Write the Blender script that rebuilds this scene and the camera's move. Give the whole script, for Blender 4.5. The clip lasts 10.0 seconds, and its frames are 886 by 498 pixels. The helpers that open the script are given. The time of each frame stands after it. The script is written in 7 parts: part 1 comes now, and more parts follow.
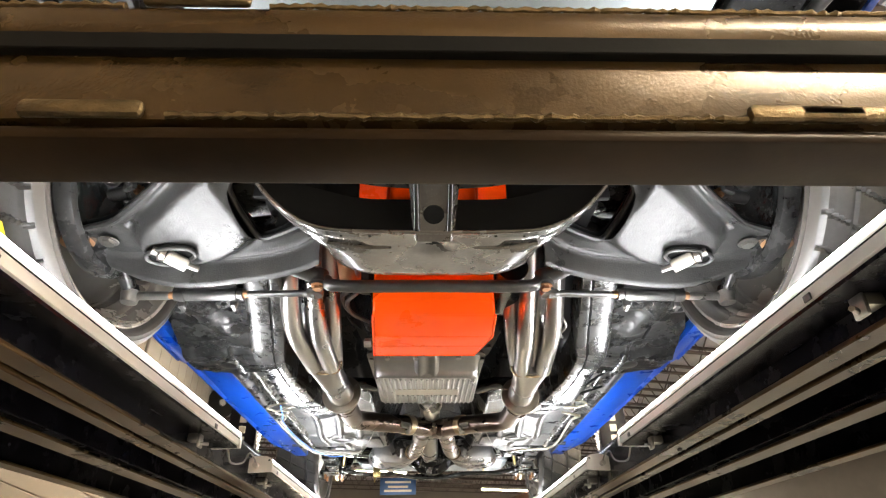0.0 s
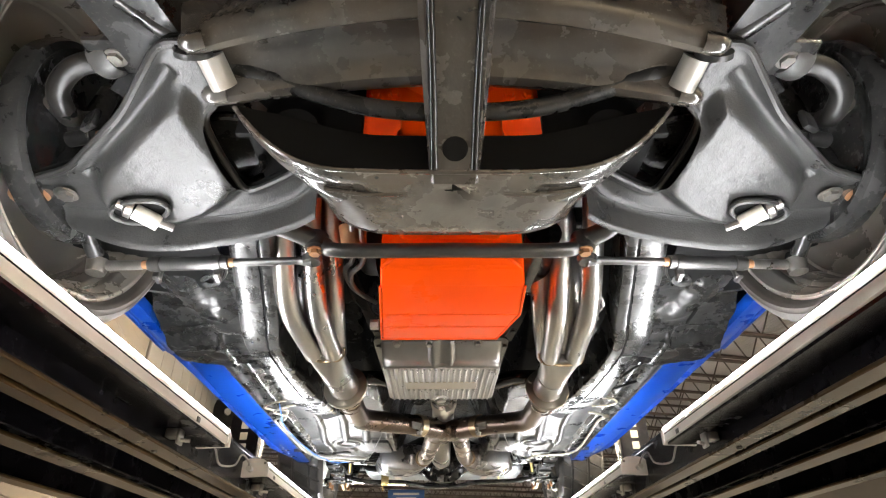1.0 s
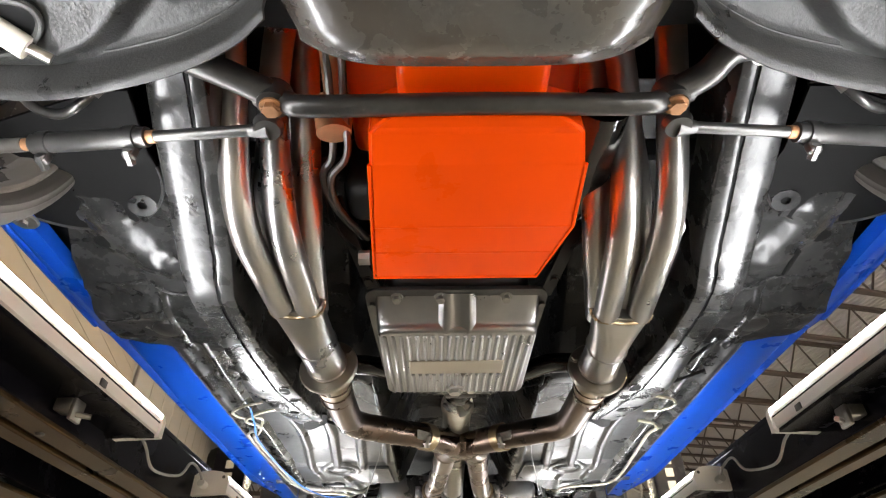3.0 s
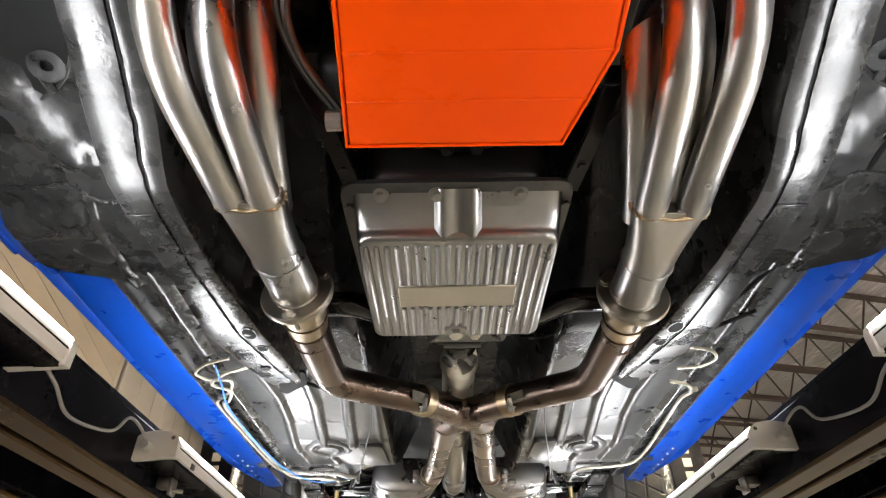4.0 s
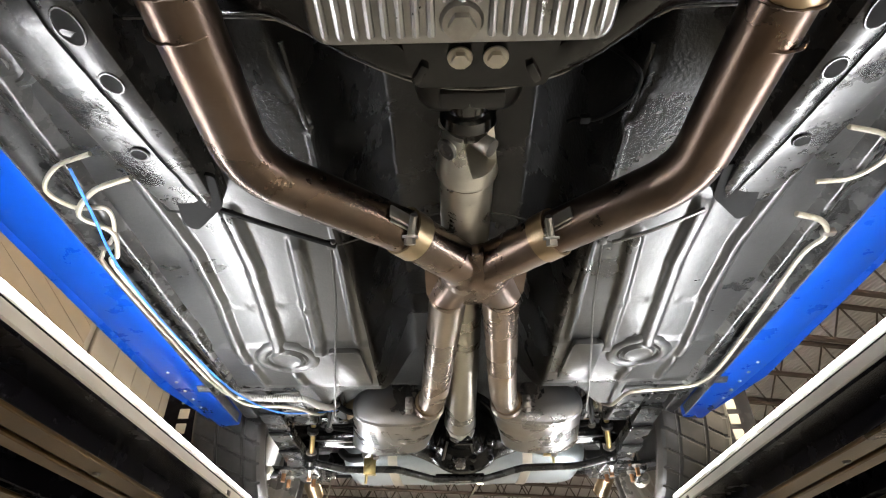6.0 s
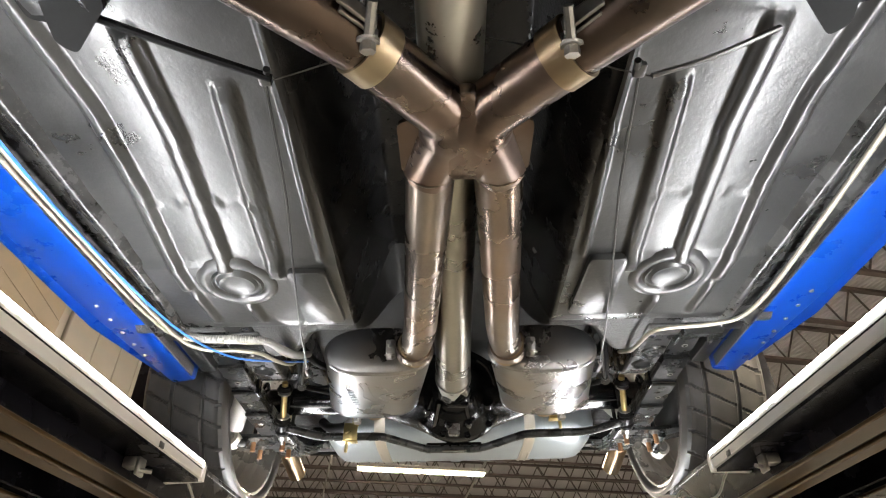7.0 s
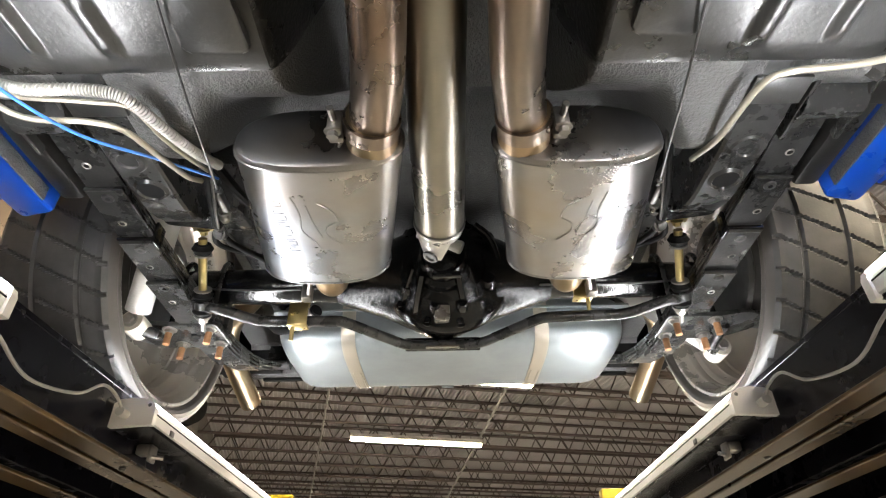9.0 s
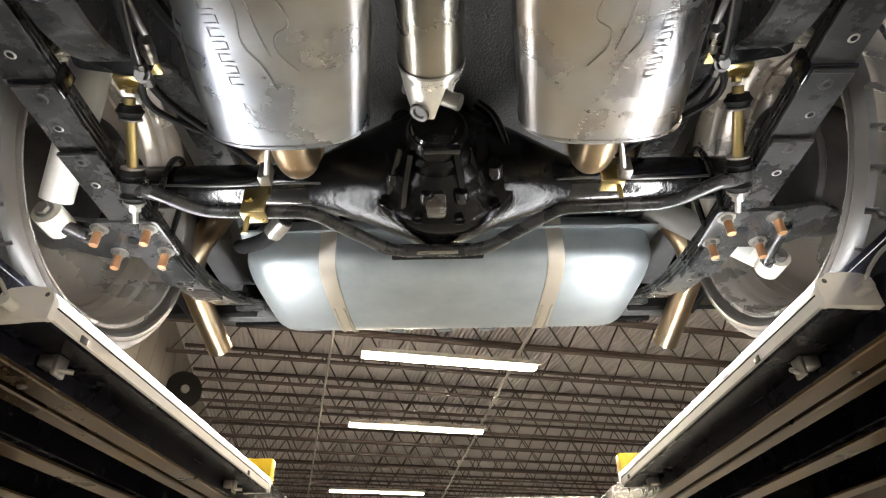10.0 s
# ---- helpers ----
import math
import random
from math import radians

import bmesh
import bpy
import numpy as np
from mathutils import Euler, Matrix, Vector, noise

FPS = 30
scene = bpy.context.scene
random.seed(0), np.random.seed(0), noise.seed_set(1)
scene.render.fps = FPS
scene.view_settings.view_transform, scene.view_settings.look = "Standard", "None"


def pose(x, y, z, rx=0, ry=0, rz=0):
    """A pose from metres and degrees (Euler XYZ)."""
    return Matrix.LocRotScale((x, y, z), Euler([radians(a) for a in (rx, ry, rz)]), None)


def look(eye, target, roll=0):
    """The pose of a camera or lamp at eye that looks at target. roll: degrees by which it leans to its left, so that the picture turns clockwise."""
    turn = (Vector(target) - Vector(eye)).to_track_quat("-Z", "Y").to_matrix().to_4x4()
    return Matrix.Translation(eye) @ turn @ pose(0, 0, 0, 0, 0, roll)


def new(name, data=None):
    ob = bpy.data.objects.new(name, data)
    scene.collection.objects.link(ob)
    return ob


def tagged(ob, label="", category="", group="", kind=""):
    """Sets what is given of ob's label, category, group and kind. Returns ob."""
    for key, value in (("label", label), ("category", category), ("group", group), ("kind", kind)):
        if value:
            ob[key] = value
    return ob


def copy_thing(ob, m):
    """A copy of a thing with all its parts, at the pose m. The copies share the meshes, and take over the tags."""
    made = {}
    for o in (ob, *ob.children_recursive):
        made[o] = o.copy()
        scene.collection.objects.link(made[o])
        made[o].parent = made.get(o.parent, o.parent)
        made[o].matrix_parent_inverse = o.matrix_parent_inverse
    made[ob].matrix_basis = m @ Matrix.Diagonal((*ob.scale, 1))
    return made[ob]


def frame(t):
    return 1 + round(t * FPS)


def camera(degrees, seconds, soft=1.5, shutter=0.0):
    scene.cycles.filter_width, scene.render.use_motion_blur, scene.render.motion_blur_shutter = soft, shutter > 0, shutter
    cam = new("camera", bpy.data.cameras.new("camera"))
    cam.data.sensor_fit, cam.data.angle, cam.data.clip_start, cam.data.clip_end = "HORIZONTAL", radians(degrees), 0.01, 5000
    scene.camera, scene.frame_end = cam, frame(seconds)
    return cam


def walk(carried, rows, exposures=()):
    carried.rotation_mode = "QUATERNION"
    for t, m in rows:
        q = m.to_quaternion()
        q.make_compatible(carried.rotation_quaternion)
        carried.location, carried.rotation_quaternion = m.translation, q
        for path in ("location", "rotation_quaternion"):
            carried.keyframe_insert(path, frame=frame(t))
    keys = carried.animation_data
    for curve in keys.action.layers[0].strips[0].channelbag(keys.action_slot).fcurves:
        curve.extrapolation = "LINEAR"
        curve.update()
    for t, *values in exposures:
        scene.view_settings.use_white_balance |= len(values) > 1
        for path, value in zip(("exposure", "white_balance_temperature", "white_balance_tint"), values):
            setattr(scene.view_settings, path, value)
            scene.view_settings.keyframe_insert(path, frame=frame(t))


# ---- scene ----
import collections

cam = camera(74.6, 10.0, soft=1.15)
PATH = [
    (0, (-0.008, 0.806, 1.507), (0.042, 2.532, 2.515), -0.7),
    (0.5, (-0.012, 0.911, 1.509), (0.025, 2.635, 2.521), -0.6),
    (1, (-0.026, 1.018, 1.522), (-0.001, 2.727, 2.562), -0.5),
    (1.5, (-0.03, 1.101, 1.518), (-0.008, 2.77, 2.619), -0.5),
    (2, (-0.021, 1.217, 1.518), (0.002, 2.857, 2.662), -0.6),
    (2.5, (-0.02, 1.327, 1.513), (-0.004, 2.948, 2.685), -0.5),
    (2.7, (-0.031, 1.373, 1.512), (-0.019, 2.988, 2.691), -0.5),
    (3.8, (-0.048, 1.673, 1.512), (-0.04, 3.272, 2.713), -1.1),
    (4, (-0.036, 1.732, 1.509), (-0.03, 3.33, 2.712), -1.0),
    (4.5, (-0.03, 1.893, 1.517), (-0.027, 3.493, 2.717), -0.9),
    (5, (-0.045, 2.05, 1.521), (-0.05, 3.651, 2.719), -0.8),
    (5.5, (-0.051, 2.214, 1.524), (-0.064, 3.817, 2.719), -0.8),
    (5.7, (-0.044, 2.268, 1.523), (-0.059, 3.875, 2.714), -0.8),
    (6.8, (-0.01, 2.569, 1.521), (-0.019, 4.186, 2.697), -0.9),
    (7, (-0.01, 2.642, 1.521), (-0.022, 4.26, 2.697), -1.0),
    (7.5, (-0.011, 2.796, 1.516), (-0.025, 4.423, 2.678), -0.9),
    (8, (0.002, 2.938, 1.515), (-0.009, 4.574, 2.666), -0.9),
    (8.5, (0.012, 3.074, 1.519), (0.003, 4.718, 2.659), -1.0),
    (9, (0.008, 3.232, 1.51), (0.003, 4.884, 2.637), -1.0),
    (9.5, (0.003, 3.391, 1.5), (-0.005, 5.049, 2.619), -1.1),
    (10, (0.016, 3.55, 1.483), (0.005, 5.214, 2.592), -0.8),
]
walk(cam, [(t, look(eye, target, roll)) for t, eye, target, roll in PATH],
     exposures=[(0, 0.62), (1, 0.52), (2.5, 0.29), (4, 0.15), (5.5, 0.22), (7.5, 0.17), (9, 0.47), (10, 0.45)])

# ---------------------------------------------------------------- light and exposure
world = bpy.data.worlds.new("world")
scene.world = world
world.use_nodes = True
world.node_tree.nodes["Background"].inputs[0].default_value = (0.9, 0.8, 0.68, 1)
world.node_tree.nodes["Background"].inputs[1].default_value = 0.02
LED_POWER = 37.0
SHOP_POWER = 210.0


# ---------------------------------------------------------------- materials
def mat(name, base, rough=0.5, metal=0.0, var=0.25, scale=9.0, fine=120.0, bump=0.15, rvar=0.05, tint=None, coat=0.0, dist=0.002, spots=0.0, spec=0.5, wob=0.0, stain_or_reflection=None):
    """A procedural surface: colour and roughness vary at two scales, with a fine relief."""
    m = bpy.data.materials.new(name)
    m.use_nodes = True
    n, l = m.node_tree.nodes, m.node_tree.links
    b = n["Principled BSDF"]
    b.inputs["Metallic"].default_value = metal
    b.inputs["Specular IOR Level"].default_value = spec
    b.inputs["Coat Weight"].default_value = coat
    b.inputs["Coat Roughness"].default_value = 0.08
    co = n.new("ShaderNodeTexCoord")
    big, small = n.new("ShaderNodeTexNoise"), n.new("ShaderNodeTexNoise")
    for tex, sc, det in ((big, scale, 6.0), (small, fine, 3.0)):
        tex.inputs["Scale"].default_value = sc
        tex.inputs["Detail"].default_value = det
        tex.inputs["Roughness"].default_value = 0.62
        l.new(co.outputs["Object"], tex.inputs["Vector"])
    ramp = n.new("ShaderNodeValToRGB")
    dark = [c * (1 - var) for c in base]
    light = [min(1, c * (1 + var)) for c in (tint or base)]
    ramp.color_ramp.elements[0].position, ramp.color_ramp.elements[1].position = 0.22, 0.80
    ramp.color_ramp.elements[0].color, ramp.color_ramp.elements[1].color = (*dark, 1), (*light, 1)
    l.new(big.outputs["Fac"], ramp.inputs["Fac"])
    col = ramp.outputs["Color"]
    if spots:
        sp = n.new("ShaderNodeValToRGB")
        sp.color_ramp.elements[0].position, sp.color_ramp.elements[1].position = 0.60, 0.72
        l.new(small.outputs["Fac"], sp.inputs["Fac"])
        mix = n.new("ShaderNodeMix")
        mix.data_type = "RGBA"
        mul = n.new("ShaderNodeMath")
        mul.operation = "MULTIPLY"
        mul.inputs[1].default_value = spots
        l.new(sp.outputs["Color"], mul.inputs[0])
        l.new(mul.outputs[0], mix.inputs["Factor"])
        l.new(col, mix.inputs["A"])
        mix.inputs["B"].default_value = (0.30, 0.27, 0.23, 1)
        col = mix.outputs["Result"]
    if stain_or_reflection:
        st, sr, sx = n.new("ShaderNodeTexNoise"), n.new("ShaderNodeValToRGB"), n.new("ShaderNodeMix")
        st.inputs["Scale"].default_value, st.inputs["Detail"].default_value = stain_or_reflection[1], 3.0
        l.new(co.outputs["Object"], st.inputs["Vector"])
        sr.color_ramp.elements[0].position, sr.color_ramp.elements[1].position = 0.36, 0.78
        l.new(st.outputs["Fac"], sr.inputs["Fac"])
        sx.data_type = "RGBA"
        l.new(sr.outputs["Color"], sx.inputs["Factor"])
        l.new(col, sx.inputs["A"])
        sx.inputs["B"].default_value = (*stain_or_reflection[0], 1)
        col = sx.outputs["Result"]
    l.new(col, b.inputs["Base Color"])
    add = n.new("ShaderNodeMapRange")
    add.inputs["From Min"].default_value, add.inputs["From Max"].default_value = 0.3, 0.7
    add.inputs["To Min"].default_value, add.inputs["To Max"].default_value = max(0.02, rough - rvar), min(1, rough + rvar)
    l.new(big.outputs["Fac"], add.inputs["Value"])
    l.new(add.outputs["Result"], b.inputs["Roughness"])
    if bump:
        bp = n.new("ShaderNodeBump")
        bp.inputs["Strength"].default_value = bump
        bp.inputs["Distance"].default_value = dist
        l.new(small.outputs["Fac"], bp.inputs["Height"])
        if wob:
            mid = n.new("ShaderNodeTexNoise")
            mid.inputs["Scale"].default_value, mid.inputs["Detail"].default_value = 28.0, 4.0
            l.new(co.outputs["Object"], mid.inputs["Vector"])
            bp2 = n.new("ShaderNodeBump")
            bp2.inputs["Strength"].default_value, bp2.inputs["Distance"].default_value = wob, 0.006
            l.new(mid.outputs["Fac"], bp2.inputs["Height"])
            l.new(bp.outputs["Normal"], bp2.inputs["Normal"])
            bp = bp2
        l.new(bp.outputs["Normal"], b.inputs["Normal"])
        l.new(bp.outputs["Normal"], b.inputs["Coat Normal"])
    return m


def glow(name, colour, power):
    m = bpy.data.materials.new(name)
    m.use_nodes = True
    b = m.node_tree.nodes["Principled BSDF"]
    b.inputs["Base Color"].default_value = (0.8, 0.8, 0.8, 1)
    b.inputs["Emission Color"].default_value = (*colour, 1)
    b.inputs["Emission Strength"].default_value = power
    return m


chassis = mat("gloss black chassis paint", (0.010, 0.010, 0.010), 0.27, var=0.5, scale=14, fine=170, bump=0.08, tint=(0.030, 0.030, 0.0295), coat=0.12, wob=0.24, rvar=0.13, spots=0.12, spec=0.34)
armpaint = mat("semi-gloss black stamped steel", (0.013, 0.013, 0.013), 0.36, var=0.5, scale=9, fine=260, bump=0.36, tint=(0.036, 0.036, 0.035), coat=0.06, wob=0.05, rvar=0.13, spots=0.06, spec=0.34, dist=0.002)
wornsteel = mat("worn black crossmember", (0.020, 0.020, 0.020), 0.25, var=0.5, scale=9, fine=120, bump=0.14, tint=(0.068, 0.066, 0.062), coat=0.5, spots=0.16, wob=0.22, rvar=0.12, spec=0.8, stain_or_reflection=((0.075, 0.055, 0.038), 6.0))
undercoat = mat("sprayed grey-black undercoat", (0.030, 0.030, 0.030), 0.34, var=0.45, scale=4, fine=210, bump=0.75, tint=(0.085, 0.085, 0.084), dist=0.005, coat=0.12, rvar=0.08)
floorpaint = mat("semi-gloss floor paint", (0.014, 0.014, 0.014), 0.34, var=0.35, scale=6, fine=130, bump=0.20, tint=(0.032, 0.032, 0.031), coat=0.16, wob=0.12, rvar=0.10, spec=0.65, spots=0.04)
tunnelblack = mat("stippled tunnel black, darker than the floor pan", (0.007, 0.007, 0.007), 0.27, var=0.4, scale=7, fine=170, bump=0.40, tint=(0.012, 0.0118, 0.0115), dist=0.003, coat=0.08, rvar=0.10, spec=0.35)
soot = mat("oily black casting", (0.008, 0.008, 0.008), 0.36, var=0.4, scale=22, fine=120, bump=0.2, tint=(0.014, 0.013, 0.012), spec=0.35, rvar=0.12)
leg_pipe = mat("grey-brown exhaust leg", (0.168, 0.148, 0.134), 0.28, 1.0, var=0.22, scale=5, fine=120, bump=0.02, tint=(0.27, 0.222, 0.178), rvar=0.05, stain_or_reflection=((0.25, 0.165, 0.110), 6.0))
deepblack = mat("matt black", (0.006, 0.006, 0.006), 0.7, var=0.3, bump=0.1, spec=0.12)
gloss = mat("wet gloss black", (0.005, 0.005, 0.005), 0.14, var=0.3, scale=20, fine=60, bump=0.25, coat=0.35, dist=0.003, wob=0.08, spec=0.4)
oilblack = mat("oily black cast iron", (0.005, 0.005, 0.005), 0.20, var=0.3, scale=20, fine=90, bump=0.3, dist=0.003, wob=0.12, spec=0.22)
orange = mat("engine orange enamel", (0.95, 0.080, 0.001), 0.30, var=0.03, scale=6, fine=140, bump=0.05, coat=0.0, rvar=0.05, spec=0.15)
blue = mat("blue body paint", (0.004, 0.064, 0.43), 0.30, var=0.14, scale=10, fine=60, bump=0.06, coat=0.25, spots=0.06)
shaftsteel = mat("brushed khaki shaft steel", (0.20, 0.19, 0.165), 0.30, 1.0, var=0.06, scale=5, fine=120, bump=0.02, tint=(0.31, 0.28, 0.225), rvar=0.06)
stainless = mat("brushed stainless tube", (0.37, 0.375, 0.385), 0.33, 1.0, var=0.12, scale=9, fine=90, bump=0.02, tint=(0.48, 0.475, 0.47), rvar=0.08, stain_or_reflection=((0.45, 0.41, 0.35), 9.0))
brown_pipe = mat("heat-tinted exhaust pipe", (0.082, 0.068, 0.060), 0.29, 1.0, var=0.35, scale=7, fine=120, bump=0.04, tint=(0.17, 0.132, 0.108), rvar=0.08, stain_or_reflection=((0.12, 0.078, 0.055), 9.0))
cross_pipe = mat("coppery crossover pipe", (0.122, 0.102, 0.090), 0.28, 1.0, var=0.35, scale=8, fine=120, bump=0.04, tint=(0.22, 0.172, 0.145), rvar=0.08, stain_or_reflection=((0.16, 0.105, 0.075), 10.0))
flangesteel = mat("straw-grey flange steel", (0.33, 0.30, 0.25), 0.36, 1.0, var=0.18, scale=14, fine=160, bump=0.05)
slipsteel = mat("dark polished steel", (0.10, 0.10, 0.10), 0.16, 1.0, var=0.2, bump=0.03)
yokesteel = mat("pale steel of yokes and lit shaft front", (0.68, 0.66, 0.61), 0.30, 0.75, var=0.16, scale=20, fine=160, bump=0.06)
tan_pipe = mat("straw-tinted exhaust pipe", (0.27, 0.225, 0.155), 0.36, 1.0, var=0.14, scale=4, fine=120, bump=0.02, tint=(0.42, 0.35, 0.23), stain_or_reflection=((0.32, 0.20, 0.11), 8.0))
# The brown patches paint a warm reflection into the muffler steel.
polished = mat("polished muffler steel", (0.23, 0.255, 0.295), 0.30, 1.0, var=0.16, scale=9, fine=40, bump=0.02, tint=(0.32, 0.33, 0.345), rvar=0.07, stain_or_reflection=((0.29, 0.25, 0.205), 6.0))
castalu = mat("cast aluminium", (0.31, 0.305, 0.30), 0.30, 1.0, var=0.16, scale=14, fine=300, bump=0.05)
platealu = mat("smooth aluminium panel", (0.36, 0.33, 0.285), 0.34, 1.0, var=0.10, bump=0.02)
steel = mat("bare grey steel", (0.30, 0.29, 0.275), 0.32, 0.9, var=0.25, scale=25, fine=160, bump=0.08, tint=(0.40, 0.38, 0.35))
darksteel = mat("dark oiled steel", (0.10, 0.098, 0.095), 0.33, 0.8, var=0.35, scale=18, fine=150, bump=0.12)
rust = mat("copper-brown hardware", (0.42, 0.22, 0.11), 0.45, 0.6, var=0.3, scale=30, fine=200, bump=0.1)
zinc = mat("yellow zinc plate", (0.55, 0.44, 0.20), 0.32, 1.0, var=0.2, scale=30, bump=0.03)
cream = mat("cream rubber bushing", (0.52, 0.49, 0.42), 0.5, var=0.08, bump=0.04)
whitepaint = mat("white enamel", (0.56, 0.55, 0.52), 0.35, var=0.06, scale=14, bump=0.03, spots=0.05)
ledbody = mat("light grey aluminium housing", (0.74, 0.72, 0.69), 0.42, var=0.05, scale=10, bump=0.03)
galvanised = mat("galvanised tank steel", (0.225, 0.25, 0.26), 0.40, 0.55, var=0.14, scale=9, fine=60, bump=0.03, tint=(0.27, 0.295, 0.30))
strapsteel = mat("zinc strap", (0.50, 0.46, 0.39), 0.33, 0.9, var=0.1, bump=0.03)
rubber = mat("tyre rubber", (0.045, 0.044, 0.043), 0.40, var=0.25, scale=14, fine=200, bump=0.10, tint=(0.078, 0.076, 0.073))
sidewall = mat("dusty tyre sidewall rubber", (0.060, 0.053, 0.046), 0.38, var=0.25, scale=12, fine=150, bump=0.08, spec=0.6)
rimsteel = mat("silver wheel paint", (0.44, 0.435, 0.42), 0.28, 0.55, var=0.2, scale=6, fine=80, bump=0.04, tint=(0.40, 0.34, 0.27), coat=0.3)
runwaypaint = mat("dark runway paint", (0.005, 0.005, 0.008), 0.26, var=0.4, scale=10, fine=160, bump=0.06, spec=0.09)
bronze = mat("dark bronze beam paint", (0.030, 0.017, 0.006), 0.27, 0.40, var=0.4, scale=5, fine=420, bump=0.16, tint=(0.095, 0.056, 0.020), coat=0.25, spots=0.03)
beamflange = mat("beam flange brown, darker than the beam", (0.012, 0.007, 0.004), 0.36, 0.2, var=0.5, scale=6, fine=120, bump=0.05, tint=(0.026, 0.015, 0.007), spec=0.12)
# The brown puts the warm reflections on the runway flanges into their colour.
flangetint = mat("dark flange paint with brown reflection tint", (0.016, 0.009, 0.004), 0.30, 0.25, var=0.6, scale=3, fine=160, bump=0.08, tint=(0.090, 0.054, 0.020), spec=0.22)
bushing = mat("grey pivot sleeve", (0.40, 0.38, 0.34), 0.4, 0.3, var=0.15, bump=0.05)
weldbead = mat("rough weld bead", (0.20, 0.145, 0.075), 0.34, 0.8, var=0.4, scale=60, fine=300, bump=0.6)
tube_beige = mat("beige coated line", (0.38, 0.35, 0.28), 0.38, 0.5, var=0.12, scale=20, bump=0.03)
wire_blue = mat("blue wire", (0.04, 0.18, 0.62), 0.4, var=0.1, bump=0)
cable_grey = mat("pale grey cable", (0.34, 0.33, 0.31), 0.5, var=0.1, bump=0)
wallpaint = mat("tan wall panel", (0.135, 0.098, 0.064), 0.55, var=0.22, scale=3, fine=40, bump=0.06)
wallpale = mat("pale painted wall", (0.62, 0.56, 0.48), 0.6, var=0.1, scale=2, fine=30, bump=0.04)
wallgrey = mat("grey brown wall", (0.17, 0.15, 0.135), 0.6, var=0.15, scale=2, fine=30, bump=0.06)
deckmat = mat("galvanised roof deck", (0.58, 0.55, 0.56), 0.5, 0.3, var=0.15, scale=1.2, fine=20, bump=0.03)
joistmat = mat("dark primer joist", (0.07, 0.05, 0.045), 0.55, var=0.25, scale=4, bump=0.05)
concrete = mat("grey sealed concrete floor", (0.21, 0.22, 0.235), 0.40, var=0.25, scale=1.5, fine=60, bump=0.06)
yellow = mat("yellow lift paint", (0.58, 0.40, 0.02), 0.4, var=0.15, bump=0.04)
signblue = mat("blue sign face", (0.03, 0.10, 0.30), 0.4, var=0.1, bump=0)
led_glow = glow("white light strip", (0.98, 0.985, 1.0), LED_POWER)
shop_glow = glow("warm shop tube", (1.0, 0.85, 0.62), SHOP_POWER)


# ---------------------------------------------------------------- mesh helpers
def V(*a):
    return Vector(a)


def bm_of(verts, faces):
    bm = bmesh.new()
    vs = [bm.verts.new(v) for v in verts]
    for f in faces:
        try:
            bm.faces.new([vs[i] for i in f])
        except ValueError:
            pass
    return bm


def join(*bms):
    out = bms[0]
    for b in bms[1:]:
        tmp = bpy.data.meshes.new("tmp")
        b.to_mesh(tmp)
        b.free()
        out.from_mesh(tmp)
        bpy.data.meshes.remove(tmp)
    return out


def part(name, bm, material, parent=None, label="", sharp=38.0):
    """One mesh object from a bmesh, in world coordinates, under a thing or a part."""
    bmesh.ops.recalc_face_normals(bm, faces=bm.faces)
    me = bpy.data.meshes.new(name)
    bm.to_mesh(me)
    bm.free()
    for p in me.polygons:
        p.use_smooth = True
    me.set_sharp_from_angle(angle=radians(sharp))
    me.materials.append(material)
    ob = new(name, me)
    if parent is not None:
        ob.parent = parent
        if parent.type == "EMPTY":
            ob.matrix_parent_inverse = Matrix.Translation(parent.location).inverted()
    if label:
        ob["label"] = label
    return ob


def thing(name, at, label, category, group="", kind=""):
    ob = new(name)
    ob.empty_display_size = 0.1
    ob.location = at
    return tagged(ob, label, category, group, kind)


def box(c, s, bevel=0.003, seg=2, rot=None):
    bm = bmesh.new()
    bmesh.ops.create_cube(bm, size=1.0)
    bmesh.ops.scale(bm, vec=s, verts=bm.verts)
    if bevel:
        bmesh.ops.bevel(bm, geom=list(bm.edges), offset=min(bevel, min(s) * 0.45), segments=seg, profile=0.5, affect="EDGES")
    m = Matrix.Translation(c) @ (rot or Matrix.Identity(4))
    bmesh.ops.transform(bm, matrix=m, verts=bm.verts)
    return bm


def smooth_path(pts, sub=6):
    """A Catmull-Rom curve through the points."""
    p = [Vector(q) for q in pts]
    if len(p) < 3 or sub < 2:
        return p
    ext = [p[0] * 2 - p[1]] + p + [p[-1] * 2 - p[-2]]
    out = []
    for i in range(1, len(ext) - 2):
        a, b, c, d = ext[i - 1:i + 3]
        for k in range(sub):
            t = k / sub
            out.append(0.5 * ((2 * b) + (c - a) * t + (2 * a - 5 * b + 4 * c - d) * t * t + (3 * b - a - 3 * c + d) * t ** 3))
    out.append(p[-1])
    return out


def bent_path(pts, radius=0.05, sub=6):
    """Straight runs with rounded bends."""
    p = [Vector(q) for q in pts]
    out = [p[0]]
    for i in range(1, len(p) - 1):
        a, b, c = p[i - 1], p[i], p[i + 1]
        ra = min(radius, (a - b).length * 0.45)
        rc = min(radius, (c - b).length * 0.45)
        s, e = b + (a - b).normalized() * ra, b + (c - b).normalized() * rc
        for k in range(sub + 1):
            t = k / sub
            out.append(s * (1 - t) ** 2 + b * 2 * t * (1 - t) + e * t * t)
    out.append(p[-1])
    return out


